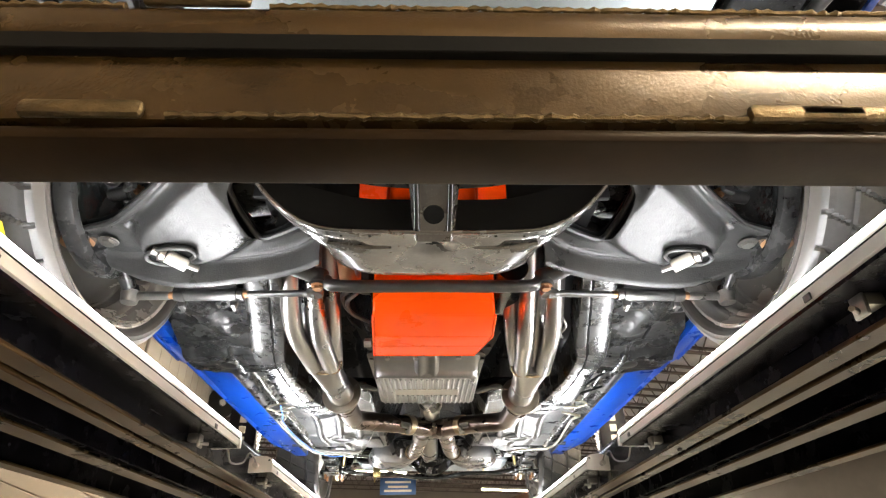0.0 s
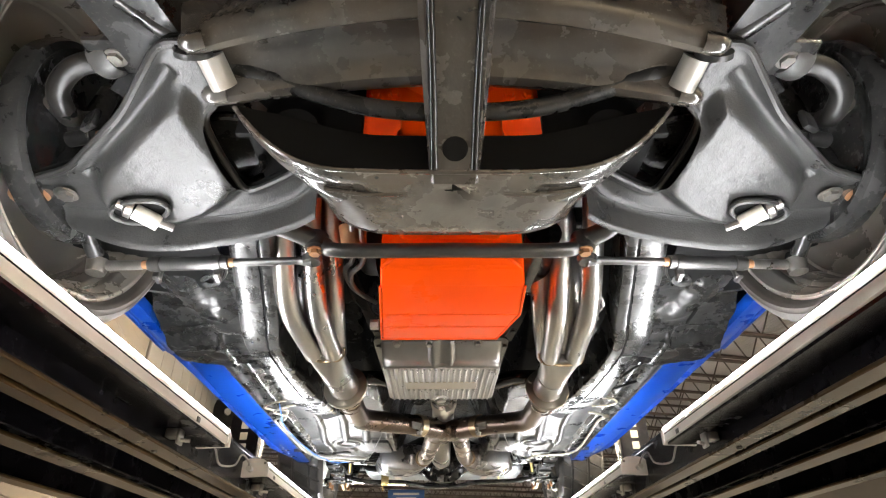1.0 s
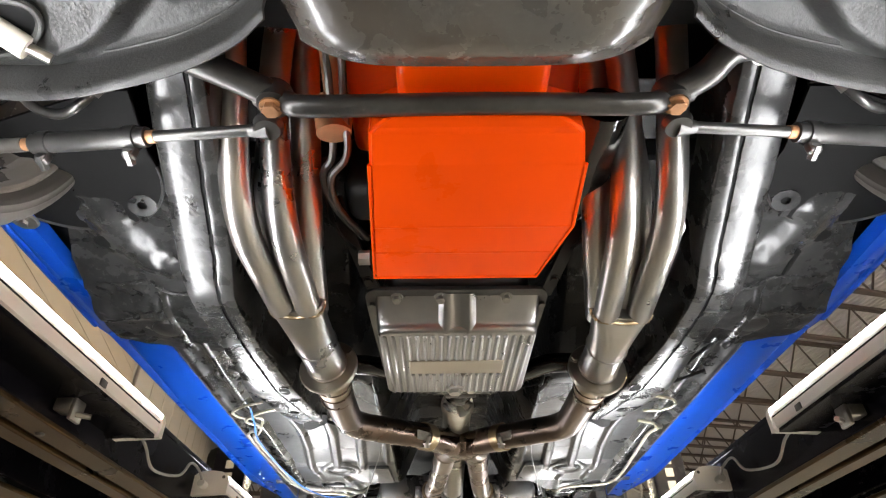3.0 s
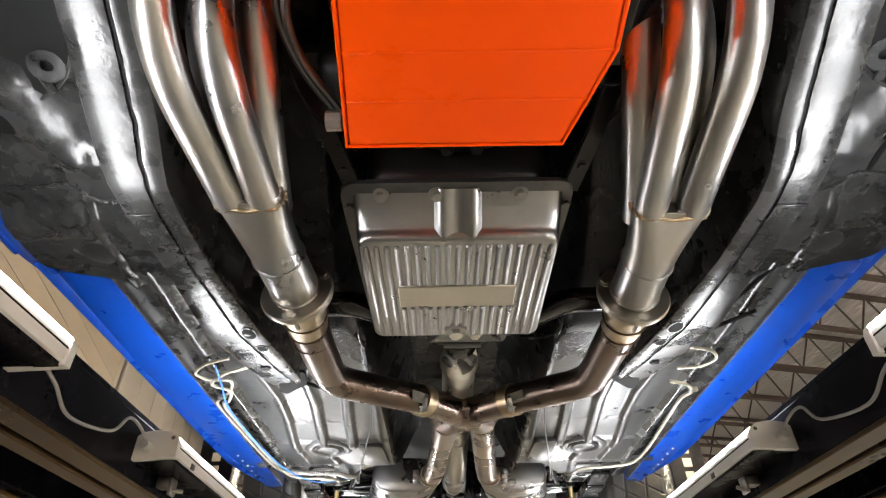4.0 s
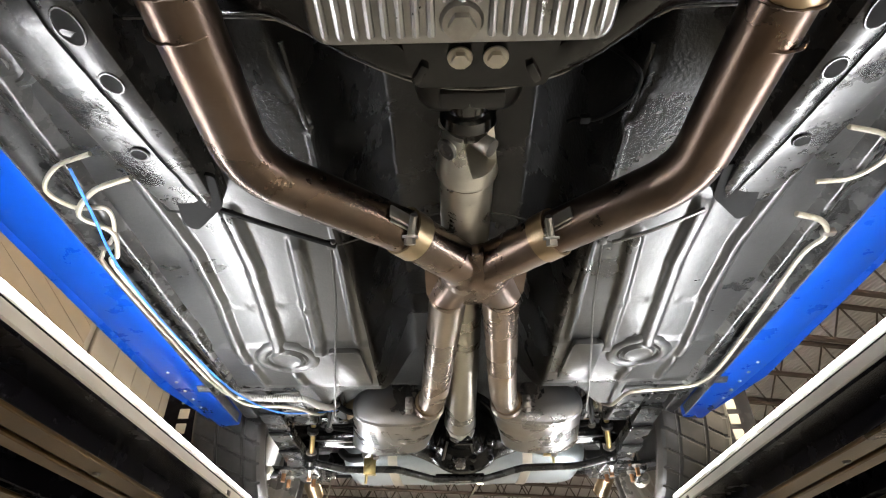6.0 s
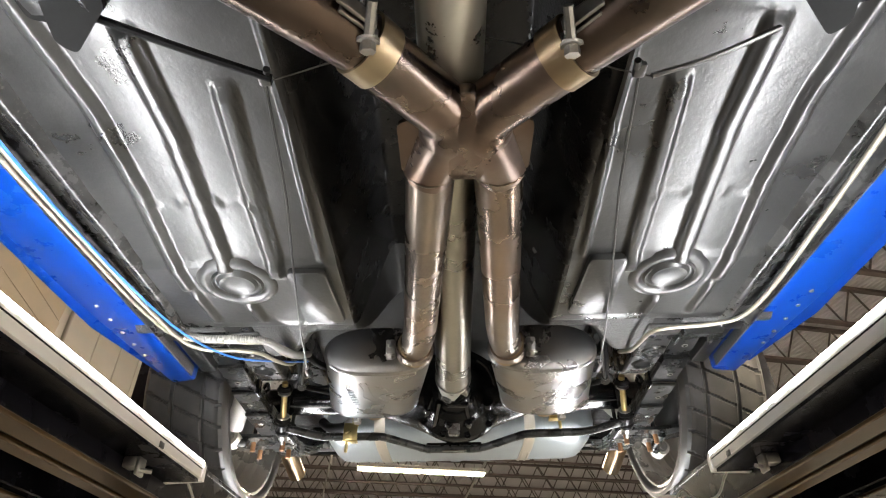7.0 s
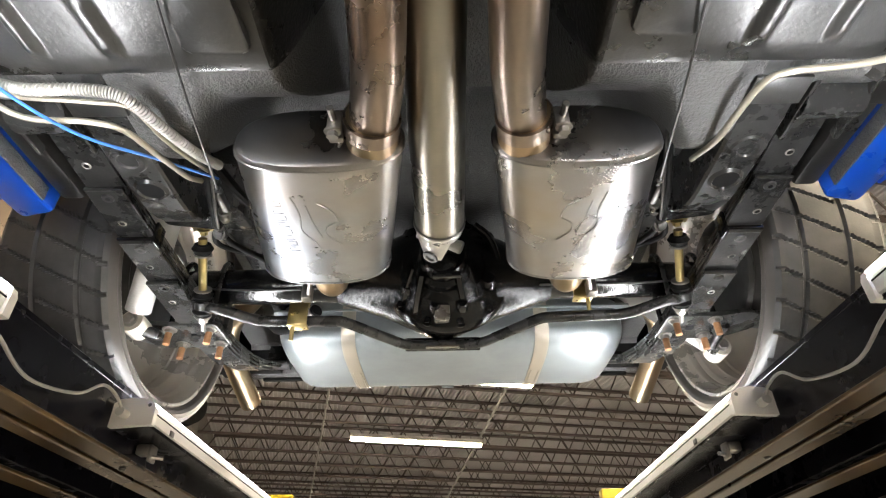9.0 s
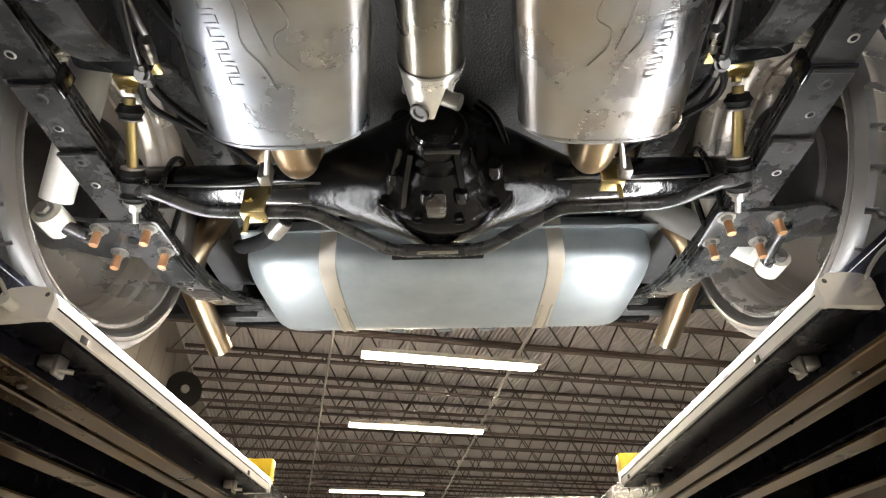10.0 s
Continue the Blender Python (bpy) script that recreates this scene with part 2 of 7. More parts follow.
def rings(path, ring_at):
    """Sweeps rings along a path: ring_at(i, f) gives (across, up) pairs; f runs from 0 to 1."""
    verts, faces, n = [], [], None
    up = None
    for i, q in enumerate(path):
        a = path[max(i - 1, 0)]
        b = path[min(i + 1, len(path) - 1)]
        t = (b - a).normalized()
        if up is None:
            up = V(0, 0, 1) if abs(t.z) < 0.9 else V(0, 1, 0)
        up = (up - t * up.dot(t)).normalized()
        side = t.cross(up)
        ring = ring_at(i, i / (len(path) - 1))
        n = len(ring)
        verts += [q + side * x + up * y for x, y in ring]
    for i in range(len(path) - 1):
        for k in range(n):
            k2 = (k + 1) % n
            faces.append((i * n + k, i * n + k2, (i + 1) * n + k2, (i + 1) * n + k))
    faces.append(tuple(range(n))[::-1])
    faces.append(tuple((len(path) - 1) * n + k for k in range(n)))
    return bm_of(verts, faces)


def circle(r, n=16, rx=None):
    return [((rx or r) * math.cos(2 * math.pi * k / n), r * math.sin(2 * math.pi * k / n)) for k in range(n)]


def tube(pts, r, n=14, sub=6, bend=None):
    path = bent_path(pts, bend, sub) if bend else smooth_path(pts, sub)
    if callable(r):
        return rings(path, lambda i, f: circle(r(f), n))
    c = circle(r, n)
    return rings(path, lambda i, f: c)


def rod(a, b, r, n=14):
    return rings([Vector(a), Vector(b)], lambda i, f: circle(r, n))


def cone(a, b, r0, r1, n=20):
    return rings([Vector(a), Vector(b)], lambda i, f: circle(r0 if f == 0 else r1, n))


def lathe(profile, centre, axis, n=40):
    """Turns (along, radius) pairs round an axis."""
    ax = Vector(axis).normalized()
    u = V(0, 0, 1) if abs(ax.z) < 0.9 else V(0, 1, 0)
    u = (u - ax * u.dot(ax)).normalized()
    w = ax.cross(u)
    verts, faces, m = [], [], len(profile)
    for k in range(n):
        a = 2 * math.pi * k / n
        d = u * math.cos(a) + w * math.sin(a)
        verts += [Vector(centre) + ax * s + d * r for s, r in profile]
    for k in range(n):
        k2 = (k + 1) % n
        for i in range(m - 1):
            faces.append((k * m + i, k * m + i + 1, k2 * m + i + 1, k2 * m + i))
    if profile[0][1] < 1e-6 or profile[-1][1] < 1e-6:
        bm = bm_of(verts, faces)
        bmesh.ops.remove_doubles(bm, verts=bm.verts, dist=1e-6)
        return bm
    return bm_of(verts, faces)


def bolt(at, axis, r=0.009, h=0.008, washer=True):
    """A hexagon head on a round washer, pointing along the axis."""
    a, ax = Vector(at), Vector(axis).normalized()
    b = rings([a, a + ax * h], lambda i, f: circle(r, 6))
    if washer:
        b = join(b, lathe([(0, 0), (0, r * 1.45), (h * 0.25, r * 1.4), (h * 0.25, 0)], a, ax, 18))
    return b


def slab(outline, zf, thick, bevel=0.0):
    """A flat sheet from a plan outline; zf(x, y) is the height of its underside."""
    n = len(outline)
    verts = [V(x, y, zf(x, y)) for x, y in outline] + [V(x, y, zf(x, y) + thick) for x, y in outline]
    faces = [tuple(range(n))[::-1], tuple(range(n, 2 * n))] + [(k, (k + 1) % n, n + (k + 1) % n, n + k) for k in range(n)]
    bm = bm_of(verts, faces)
    if bevel:
        rim = [e for e in bm.edges if abs(e.verts[0].co.z - e.verts[1].co.z) < thick * 0.9 or thick > 0.03]
        bmesh.ops.bevel(bm, geom=rim, offset=bevel, segments=2, profile=0.5, affect="EDGES")
    return bm


def round_outline(pts, r=0.02, sub=5):
    p = [V(x, y, 0) for x, y in pts]
    out = []
    for i in range(len(p)):
        a, b, c = p[i - 1], p[i], p[(i + 1) % len(p)]
        ra, rc = min(r, (a - b).length * 0.45), min(r, (c - b).length * 0.45)
        s, e = b + (a - b).normalized() * ra, b + (c - b).normalized() * rc
        for k in range(sub + 1):
            t = k / sub
            q = s * (1 - t) ** 2 + b * 2 * t * (1 - t) + e * t * t
            out.append((q.x, q.y))
    return out


def dish(outline, zf, steps):
    """Nested rings of one outline: each step is (scale, drop), the last one closed."""
    cx = sum(x for x, y in outline) / len(outline)
    cy = sum(y for x, y in outline) / len(outline)
    n, verts, faces = len(outline), [], []
    for sc, drop in steps:
        for x, y in outline:
            px, py = cx + (x - cx) * sc, cy + (y - cy) * sc
            verts.append(V(px, py, zf(px, py) - drop))
    for i in range(len(steps) - 1):
        for k in range(n):
            k2 = (k + 1) % n
            faces.append((i * n + k, i * n + k2, (i + 1) * n + k2, (i + 1) * n + k))
    faces.append(tuple((len(steps) - 1) * n + k for k in range(n)))
    return bm_of(verts, faces)


def sm(u):
    u = min(1.0, max(0.0, u))
    return u * u * (3 - 2 * u)


def edge_gap(x, y, outline):
    """Distance from a point to an outline, the nearest point on it, and whether the point lies inside."""
    best, near, inside = 1e9, None, False
    for (x0, y0), (x1, y1) in zip(outline, outline[1:] + outline[:1]):
        dx, dy = x1 - x0, y1 - y0
        f = min(1.0, max(0.0, ((x - x0) * dx + (y - y0) * dy) / (dx * dx + dy * dy + 1e-12)))
        px, py = x0 + dx * f, y0 + dy * f
        d = math.hypot(x - px, y - py)
        if d < best:
            best, near = d, (px, py)
        if (y0 > y) != (y1 > y) and x < x0 + (y - y0) / (y1 - y0) * dx:
            inside = not inside
    return best, near, inside


def sheet(outline, zf, step, s):
    """A pressed sheet over a plan outline: a fine grid cut to the outline, mirrored by s; zf(x, y, gap) is its height."""
    xs = np.arange(min(x for x, y in outline) - step, max(x for x, y in outline) + 2 * step, step)
    ys = np.arange(min(y for x, y in outline) - step, max(y for x, y in outline) + 2 * step, step)
    info = {(i, j): edge_gap(x, y, outline) for i, x in enumerate(xs) for j, y in enumerate(ys)}
    keep = [(i, j) for i in range(len(xs) - 1) for j in range(len(ys) - 1) if sum(info[c][2] or info[c][0] < 0.3 * step for c in ((i, j), (i + 1, j), (i + 1, j + 1), (i, j + 1))) >= 3]
    count = collections.Counter(c for i, j in keep for c in ((i, j), (i + 1, j), (i + 1, j + 1), (i, j + 1)))
    index, verts = {}, []
    for c, n in count.items():
        gap, near, inside = info[c]
        x, y = xs[c[0]], ys[c[1]]
        if n < 4 or not inside:
            (x, y), gap = near, 0.0
        index[c] = len(verts)
        verts.append(V(s * x, y, zf(x, y, gap)))
    return bm_of(verts, [tuple(index[c] for c in ((i, j), (i + 1, j), (i + 1, j + 1), (i, j + 1))) for i, j in keep])


# ---------------------------------------------------------------- the shop
SKEW = Matrix.Rotation(radians(13.5), 4, "Z")
DECK, JOIST = 5.35, 4.78
U0, U1, V0, V1 = -1.25, 16.0, -4.0, 26.0


def in_shop(bm):
    bmesh.ops.transform(bm, matrix=SKEW, verts=bm.verts)
    return bm


def setting(name, bm, material, label, category):
    return tagged(part(name, bm, material), label, category, kind="structure")


def build_shop():
    setting("floor", in_shop(box((7.4, 11, -0.1), (17.7, 30.4, 0.2), 0)), concrete, "grey concrete workshop floor", "floor")
    # wall beside the lift: lapped tan boards, then plainer grey-brown panels
    wall = in_shop(box((U0 - 0.12, 11, 2.7), (0.2, 30.4, 5.4), 0))
    wall_west = setting("wall_west", wall, wallgrey, "grey-brown panelled workshop side wall", "wall")
    rng = random.Random(4)
    for k in range(17):
        z = 1.95 + 0.14 * k
        part("board", in_shop(box((U0 + 0.004, 2.9, z), (0.035, 7.6, 0.136), 0.006, 1, Matrix.Rotation(radians(4), 4, "Y"))), wallpaint, wall_west)
    for k in range(26):
        v = 6.9 + 0.6 * k
        part("panel", in_shop(box((U0 - 0.006, v + 0.29, 3.2), (0.03 + 0.006 * rng.random(), 0.585, 4.3), 0.008, 1)), wallgrey, wall_west)
    setting("wall_north", in_shop(box((7.4, V1 + 0.1, 2.7), (17.7, 0.2, 5.4), 0)), wallgrey, "far grey-brown workshop wall", "wall")
    setting("wall_east", in_shop(box((U1 + 0.1, 11, 2.7), (0.2, 30.0, 5.4), 0)), wallgrey, "far grey-brown workshop side wall", "wall")
    setting("wall_south", in_shop(box((7.4, V0 - 0.1, 2.7), (17.7, 0.2, 5.4), 0)), wallpale, "pale painted workshop end wall", "wall")
    # corrugated deck
    verts, faces, n = [], [], 0
    pitch = 0.075
    prof = []
    u = U0
    while u < U1:
        prof += [(u, 0.0), (u + pitch * 0.4, 0.0), (u + pitch * 0.5, 0.038), (u + pitch * 0.9, 0.038)]
        u += pitch
    m = len(prof)
    for v in (V0, V1):
        verts += [V(x, v, DECK + dz) for x, dz in prof]
    faces = [(i, i + 1, m + i + 1, m + i) for i in range(m - 1)]
    deck = bm_of(verts, faces)
    deck = join(deck, box((7.4, 11, DECK + 0.12), (17.7, 30.4, 0.1), 0))
    setting("ceiling", in_shop(deck), deckmat, "corrugated metal roof deck with brownish primer", "ceiling")
    # open-web joists
    first = None
    for k in range(29):
        v = V0 + 0.5 + 1.0 * k
        if first is None:
            bits = [box((7.4, 0, JOIST + 0.02), (17.2, 0.07, 0.035), 0), box((7.4, 0, DECK - 0.03), (17.2, 0.07, 0.04), 0)]
            for j in range(28):
                a = U0 + 0.1 + j * 0.6
                bits.append(rod((a, 0, JOIST + 0.02), (a + 0.3, 0, DECK - 0.03), 0.013, 5))
                bits.append(rod((a + 0.3, 0, DECK - 0.03), (a + 0.6, 0, JOIST + 0.02), 0.013, 5))
            first = tagged(part("roof_joist", join(*bits), joistmat), "dark open-web steel roof joist under the deck", "roof joist", "roof joists", "structure")
            mesh = first.data
        else:
            ob = tagged(new("roof_joist", mesh), "dark open-web steel roof joist under the deck", "roof joist", "roof joists", "structure")
        (first if k == 0 else ob).matrix_basis = SKEW @ Matrix.Translation((0, v, 0))
    for u in (9.8, 13.2):
        bm = join(box((u, 11, JOIST - 0.24), (0.16, 29.6, 0.025), 0), box((u, 11, JOIST - 0.02), (0.16, 29.6, 0.025), 0), box((u, 11, JOIST - 0.13), (0.02, 29.6, 0.22), 0))
        setting("roof_girder", in_shop(bm), mat_rust_beam, "rust-brown steel roof girder", "roof girder")
    setting("conduit", in_shop(join(rod((1.0, V0 + 1, JOIST - 0.03), (1.0, V1 - 1, JOIST - 0.03), 0.018, 8))), cable_grey, "thin grey conduit under the joists", "conduit")
    setting("sprinkler_pipe", in_shop(rod((2.0, V0 + 1, JOIST - 0.06), (5.2, V1 - 1, JOIST - 0.06), 0.022, 8)), cable_grey, "pale diagonal pipe under the joists", "pipe")


mat_rust_beam = mat("rust-brown girder", (0.17, 0.085, 0.055), 0.55, var=0.25, scale=4, bump=0.06)


def build_shop_lamps():
    lamp = thing("shop_light", SKEW @ V(2.62, 10.6, 4.55), "long twin-tube shop light with warm white tubes, hung from the joists", "shop light", "shop lights")
    c = V(2.62, 10.6, 4.55)

    def local(bm):
        return in_shop(bm)
    part("housing", local(join(box(c + V(0, 0, 0.075), (2.44, 0.16, 0.05), 0.006), box(c + V(0, 0.105, 0.05), (2.44, 0.012, 0.09), 0.003, 1, Matrix.Rotation(0.6, 4, "X")), box(c + V(0, -0.105, 0.05), (2.44, 0.012, 0.09), 0.003, 1, Matrix.Rotation(-0.6, 4, "X")))), whitepaint, lamp)
    for s in (-1, 1):
        part("tube", local(box(c + V(0.610 * s, 0, 0.015), (1.14, 0.13, 0.045), 0)), shop_glow, lamp, "glowing warm white tube pair")
        part("chain", local(rod(c + V(1.0 * s, 0, 0.1), c + V(1.0 * s, 0, JOIST - 4.55), 0.006, 6)), darksteel, lamp)
    base = lamp.location.copy()
    for u, v in [(2.72, 13.65), (2.72, 19.2), (2.6, 7.5), (2.6, 4.4), (2.6, 1.3), (2.6, -1.8), (6.4, -1.8), (6.4, 1.3), (10.2, -1.8), (10.2, 1.3), (14.0, -1.8), (14.0, 4.4), (14.0, 22.0), (8.5, 22.0)]:
        copy_thing(lamp, Matrix.Translation(base + SKEW @ V(u - 2.62, v - 10.6, 0)))


def build_shop_things():
    reel = thing("hose_reel", SKEW @ V(U0 + 0.16, 12.4, 4.45), "dark round hose reel mounted on the side wall", "hose reel")
    c = SKEW @ V(U0 + 0.18, 12.4, 4.55)
    ax = SKEW @ V(0.55, -0.8, 0)
    part("drum", lathe([(-0.10, 0), (-0.10, 0.27), (-0.07, 0.27), (-0.07, 0.2), (0.07, 0.2), (0.07, 0.27), (0.10, 0.27), (0.10, 0)], c, ax, 28), deepblack, reel)
    part("hub", lathe([(0, 0), (0, 0.07), (0.13, 0.06), (0.13, 0)], c, ax, 16), steel, reel)
    part("bracket", box(c + SKEW @ V(-0.12, 0, 0), (0.1, 0.2, 0.3), 0.01), steel, reel)
    sign = thing("hanging_sign", (-1.05, 22.5, 4.3), "blue hanging sign with pale unreadable lettering", "sign")
    part("board", box((-1.05, 22.5, 4.6), (1.25, 0.03, 0.55), 0.01), signblue, sign)
    for k, (w, dz) in enumerate([(0.9, 0.13), (0.7, -0.02), (0.95, -0.15)]):
        part("lettering_bar", box((-1.05, 22.475, 4.6 + dz), (w, 0.012, 0.07), 0.002), whitepaint, sign)
    for s in (-1, 1):
        part("hanger", rod((-1.05 + 0.5 * s, 22.5, 4.87), (-1.05 + 0.5 * s, 22.5, JOIST + 0.02), 0.008, 6), darksteel, sign)


# ---------------------------------------------------------------- the lift
TOP, LOW = 1.905, 1.795
Y0, Y1 = 0.2, 6.1


def build_lift():
    lift = thing("vehicle_lift", (0, 3.1, 0), "dark four-post vehicle lift with raised runways", "vehicle lift")
    L, yc = Y1 - Y0, (Y0 + Y1) / 2
    for s in (-1, 1):
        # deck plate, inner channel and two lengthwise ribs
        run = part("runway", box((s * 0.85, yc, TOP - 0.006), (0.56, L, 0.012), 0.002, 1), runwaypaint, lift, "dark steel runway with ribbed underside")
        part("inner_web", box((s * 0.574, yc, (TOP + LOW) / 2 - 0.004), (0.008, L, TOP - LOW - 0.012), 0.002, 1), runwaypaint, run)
        part("inner_flange", box((s * 0.592, yc, LOW), (0.044, L, 0.008), 0.002, 1), flangetint, run)
        part("rail", box((s * 0.644, yc, LOW - 0.001), (0.034, L, 0.010), 0.003, 1), flangetint, run)
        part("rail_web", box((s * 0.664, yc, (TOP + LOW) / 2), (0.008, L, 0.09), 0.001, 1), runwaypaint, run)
        part("middle_flange", box((s * 0.838, yc, LOW - 0.002), (0.056, L, 0.008), 0.002, 1), flangetint, run)
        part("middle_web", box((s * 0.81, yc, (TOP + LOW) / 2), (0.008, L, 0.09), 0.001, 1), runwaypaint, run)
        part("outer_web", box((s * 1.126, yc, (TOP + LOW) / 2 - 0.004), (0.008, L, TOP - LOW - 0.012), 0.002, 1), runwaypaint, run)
        part("outer_flange", box((s * 1.10, yc, LOW), (0.05, L, 0.008), 0.002, 1), flangetint, run)
        part("end_stop", box((s * 0.66, 5.62, TOP + 0.047), (0.14, 0.05, 0.094), 0.006), yellow, run, "yellow painted end stop")
        for k in range(5):
            part("rivet", lathe([(0, 0), (0, 0.007), (-0.004, 0.005), (-0.004, 0)], (s * 0.60, 1.2 + 1.05 * k, LOW - 0.004), (0, 0, 1), 10), darksteel, run)
        # rear and front posts; the maker's lettering is drawn as plain bars
        for y in (5.16, -0.35):
            post = part("post", join(box((s * 1.36, y, 1.7), (0.2, 0.012, 3.4), 0.002), box((s * 1.265, y + 0.07, 1.7), (0.012, 0.15, 3.4), 0.002), box((s * 1.455, y + 0.07, 1.7), (0.012, 0.15, 3.4), 0.002)), runwaypaint, lift, "dark upright lift post")
            if y > 0:
                for k in range(8):
                    z = 2.22 + 0.075 * k
                    part("lettering_bar", box((s * 1.36, y - 0.009, z), (0.05, 0.005, 0.05), 0.002, 1), cream, post)
    # the front crossbeam: tube, bottom flange, upper lip and weld beads
    beam = part("crossbeam", box((0, 1.1005, 1.80), (2.62, 0.045, 0.085), 0.006), bronze, lift, "dark bronze painted steel crossbeam with weld beads")
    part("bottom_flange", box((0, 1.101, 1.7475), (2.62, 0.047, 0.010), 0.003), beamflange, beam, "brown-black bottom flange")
    part("upper_lip", box((0, 1.096, 1.846), (2.62, 0.045, 0.03), 0.008), bronze, beam)
    # No real recess: a black strip paints the groove's shade below the lip.
    part("slot_shade", box((0, 1.0745, 1.820), (2.60, 0.008, 0.016), 0.001, 1), deepblack, beam)
    rng = random.Random(11)
    for (x0, x1), z in [((-1.3, -0.27), 1.760), ((-0.17, 1.3), 1.760), ((-1.3, -0.22), 1.862), ((-0.12, 1.3), 1.862)]:
        pts, x = [], x0
        while x < x1:
            pts.append((x, 1.0765 + rng.uniform(-0.0007, 0.0007), z + rng.uniform(-0.0006, 0.0006)))
            x += 0.0045
        part("weld_bead", tube(pts, lambda f: 0.0022 + 0.0009 * math.sin(f * 7000), 7, 1), weldbead, beam, "rough bronze weld bead")
    for x in (-0.22, 0.26, -0.17, 0.23):
        z = 1.762 if abs(x) > 0.21 else 1.866
        part("weld_patch", box((x, 1.074, z), (0.075, 0.008, 0.012), 0.004, 2), weldbead, beam)
    part("rear_beam", join(box((0, 5.72, 1.80), (2.62, 0.085, 0.10), 0.006), box((0, 5.704, 1.745), (2.62, 0.052, 0.010), 0.003)), bronze, lift)
    part("air_line", tube([(-0.5, 5.64, 1.868), (-0.1, 5.65, 1.866), (0.2, 5.64, 1.862), (0.5, 5.66, 1.865)], 0.007, 8), cable_grey, lift)
    chock = thing("wheel_chock", (-0.66, 1.52, TOP), "yellow wheel chock on the runway beside a front tyre", "wheel chock")
    bm = bm_of([V(-0.75, 1.42, TOP), V(-0.625, 1.42, TOP), V(-0.625, 1.62, TOP), V(-0.75, 1.62, TOP), V(-0.75, 1.47, TOP + 0.075), V(-0.625, 1.47, TOP + 0.075), V(-0.625, 1.53, TOP + 0.075), V(-0.75, 1.53, TOP + 0.075)],
               [(0, 1, 2, 3), (4, 5, 6, 7), (0, 1, 5, 4), (1, 2, 6, 5), (2, 3, 7, 6), (3, 0, 4, 7)])
    bmesh.ops.bevel(bm, geom=list(bm.edges), offset=0.008, segments=2, affect="EDGES")
    part("wedge", bm, yellow, chock)


def build_light_bars():
    """Six light bars hung along the inner webs of the runways."""
    y0, y1 = 2.735, 3.825
    bar = thing("light_bar", (0.535, (y0 + y1) / 2, 1.829), "glowing white light bar with grey housing clamped to the runway", "light bar", "light bars")
    section = [(0.500, 1.8595), (0.500, 1.834), (0.503, 1.8325), (0.560, 1.8325), (0.568, 1.837), (0.568, 1.862), (0.560, 1.866), (0.518, 1.866)]
    n = len(section)

    def prism(sec, a, b):
        return bm_of([V(x, a, z) for x, z in sec] + [V(x, b, z) for x, z in sec],
                     [tuple(range(len(sec))), tuple(range(len(sec), 2 * len(sec)))[::-1]] + [(k, (k + 1) % len(sec), len(sec) + (k + 1) % len(sec), len(sec) + k) for k in range(len(sec))])
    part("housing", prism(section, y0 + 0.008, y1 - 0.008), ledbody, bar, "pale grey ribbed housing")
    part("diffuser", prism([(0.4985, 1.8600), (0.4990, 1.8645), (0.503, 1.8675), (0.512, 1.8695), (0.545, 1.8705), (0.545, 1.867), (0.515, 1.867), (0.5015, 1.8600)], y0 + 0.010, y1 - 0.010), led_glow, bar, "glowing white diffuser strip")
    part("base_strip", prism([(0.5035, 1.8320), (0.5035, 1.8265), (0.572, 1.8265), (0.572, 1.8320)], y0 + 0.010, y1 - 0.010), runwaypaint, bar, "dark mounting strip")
    part("groove", prism([(0.4992, 1.8495), (0.4992, 1.8515), (0.503, 1.8515), (0.503, 1.8495)], y0 + 0.012, y1 - 0.012), deepblack, bar)
    capsec = [(0.496, 1.855), (0.496, 1.828), (0.572, 1.825), (0.572, 1.864), (0.560, 1.873), (0.535, 1.876), (0.512, 1.873), (0.500, 1.865)]
    for a, b in ((y0, y0 + 0.012), (y1 - 0.012, y1)):
        cap = part("end_cap", prism(capsec, a, b), ledbody, bar)
        e = a if a == y0 else b
        sgn = -1 if a == y0 else 1
        part("screw", lathe([(0, 0), (0, 0.0035), (0.001, 0)], (0.507, e + sgn * 0.0005, 1.862), (0, sgn, 0), 8), darksteel, cap)
        part("plug", join(rod((0.545, e, 1.845), (0.545, e + sgn * 0.022, 1.845), 0.008, 10)), whitepaint, cap)
    for y in (y0 + 0.17, y1 - 0.12):
        clip = part("clip", join(box((0.556, y, 1.8175), (0.024, 0.026, 0.018), 0.003), box((0.541, y, 1.811), (0.006, 0.026, 0.030), 0.002)), steel, bar, "small grey magnetic clip with a set screw")
        part("set_screw", rod((0.541, y + 0.004, 1.805), (0.523, y - 0.008, 1.805), 0.004, 8), steel, clip)
        part("spring_clip", box((0.4992, y + 0.03, 1.838), (0.003, 0.016, 0.010), 0.001), darksteel, clip)
    c = bar.location.copy()
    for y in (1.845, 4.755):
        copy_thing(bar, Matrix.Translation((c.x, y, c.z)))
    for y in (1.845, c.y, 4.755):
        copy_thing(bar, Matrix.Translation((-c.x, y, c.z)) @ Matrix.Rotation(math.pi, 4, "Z"))
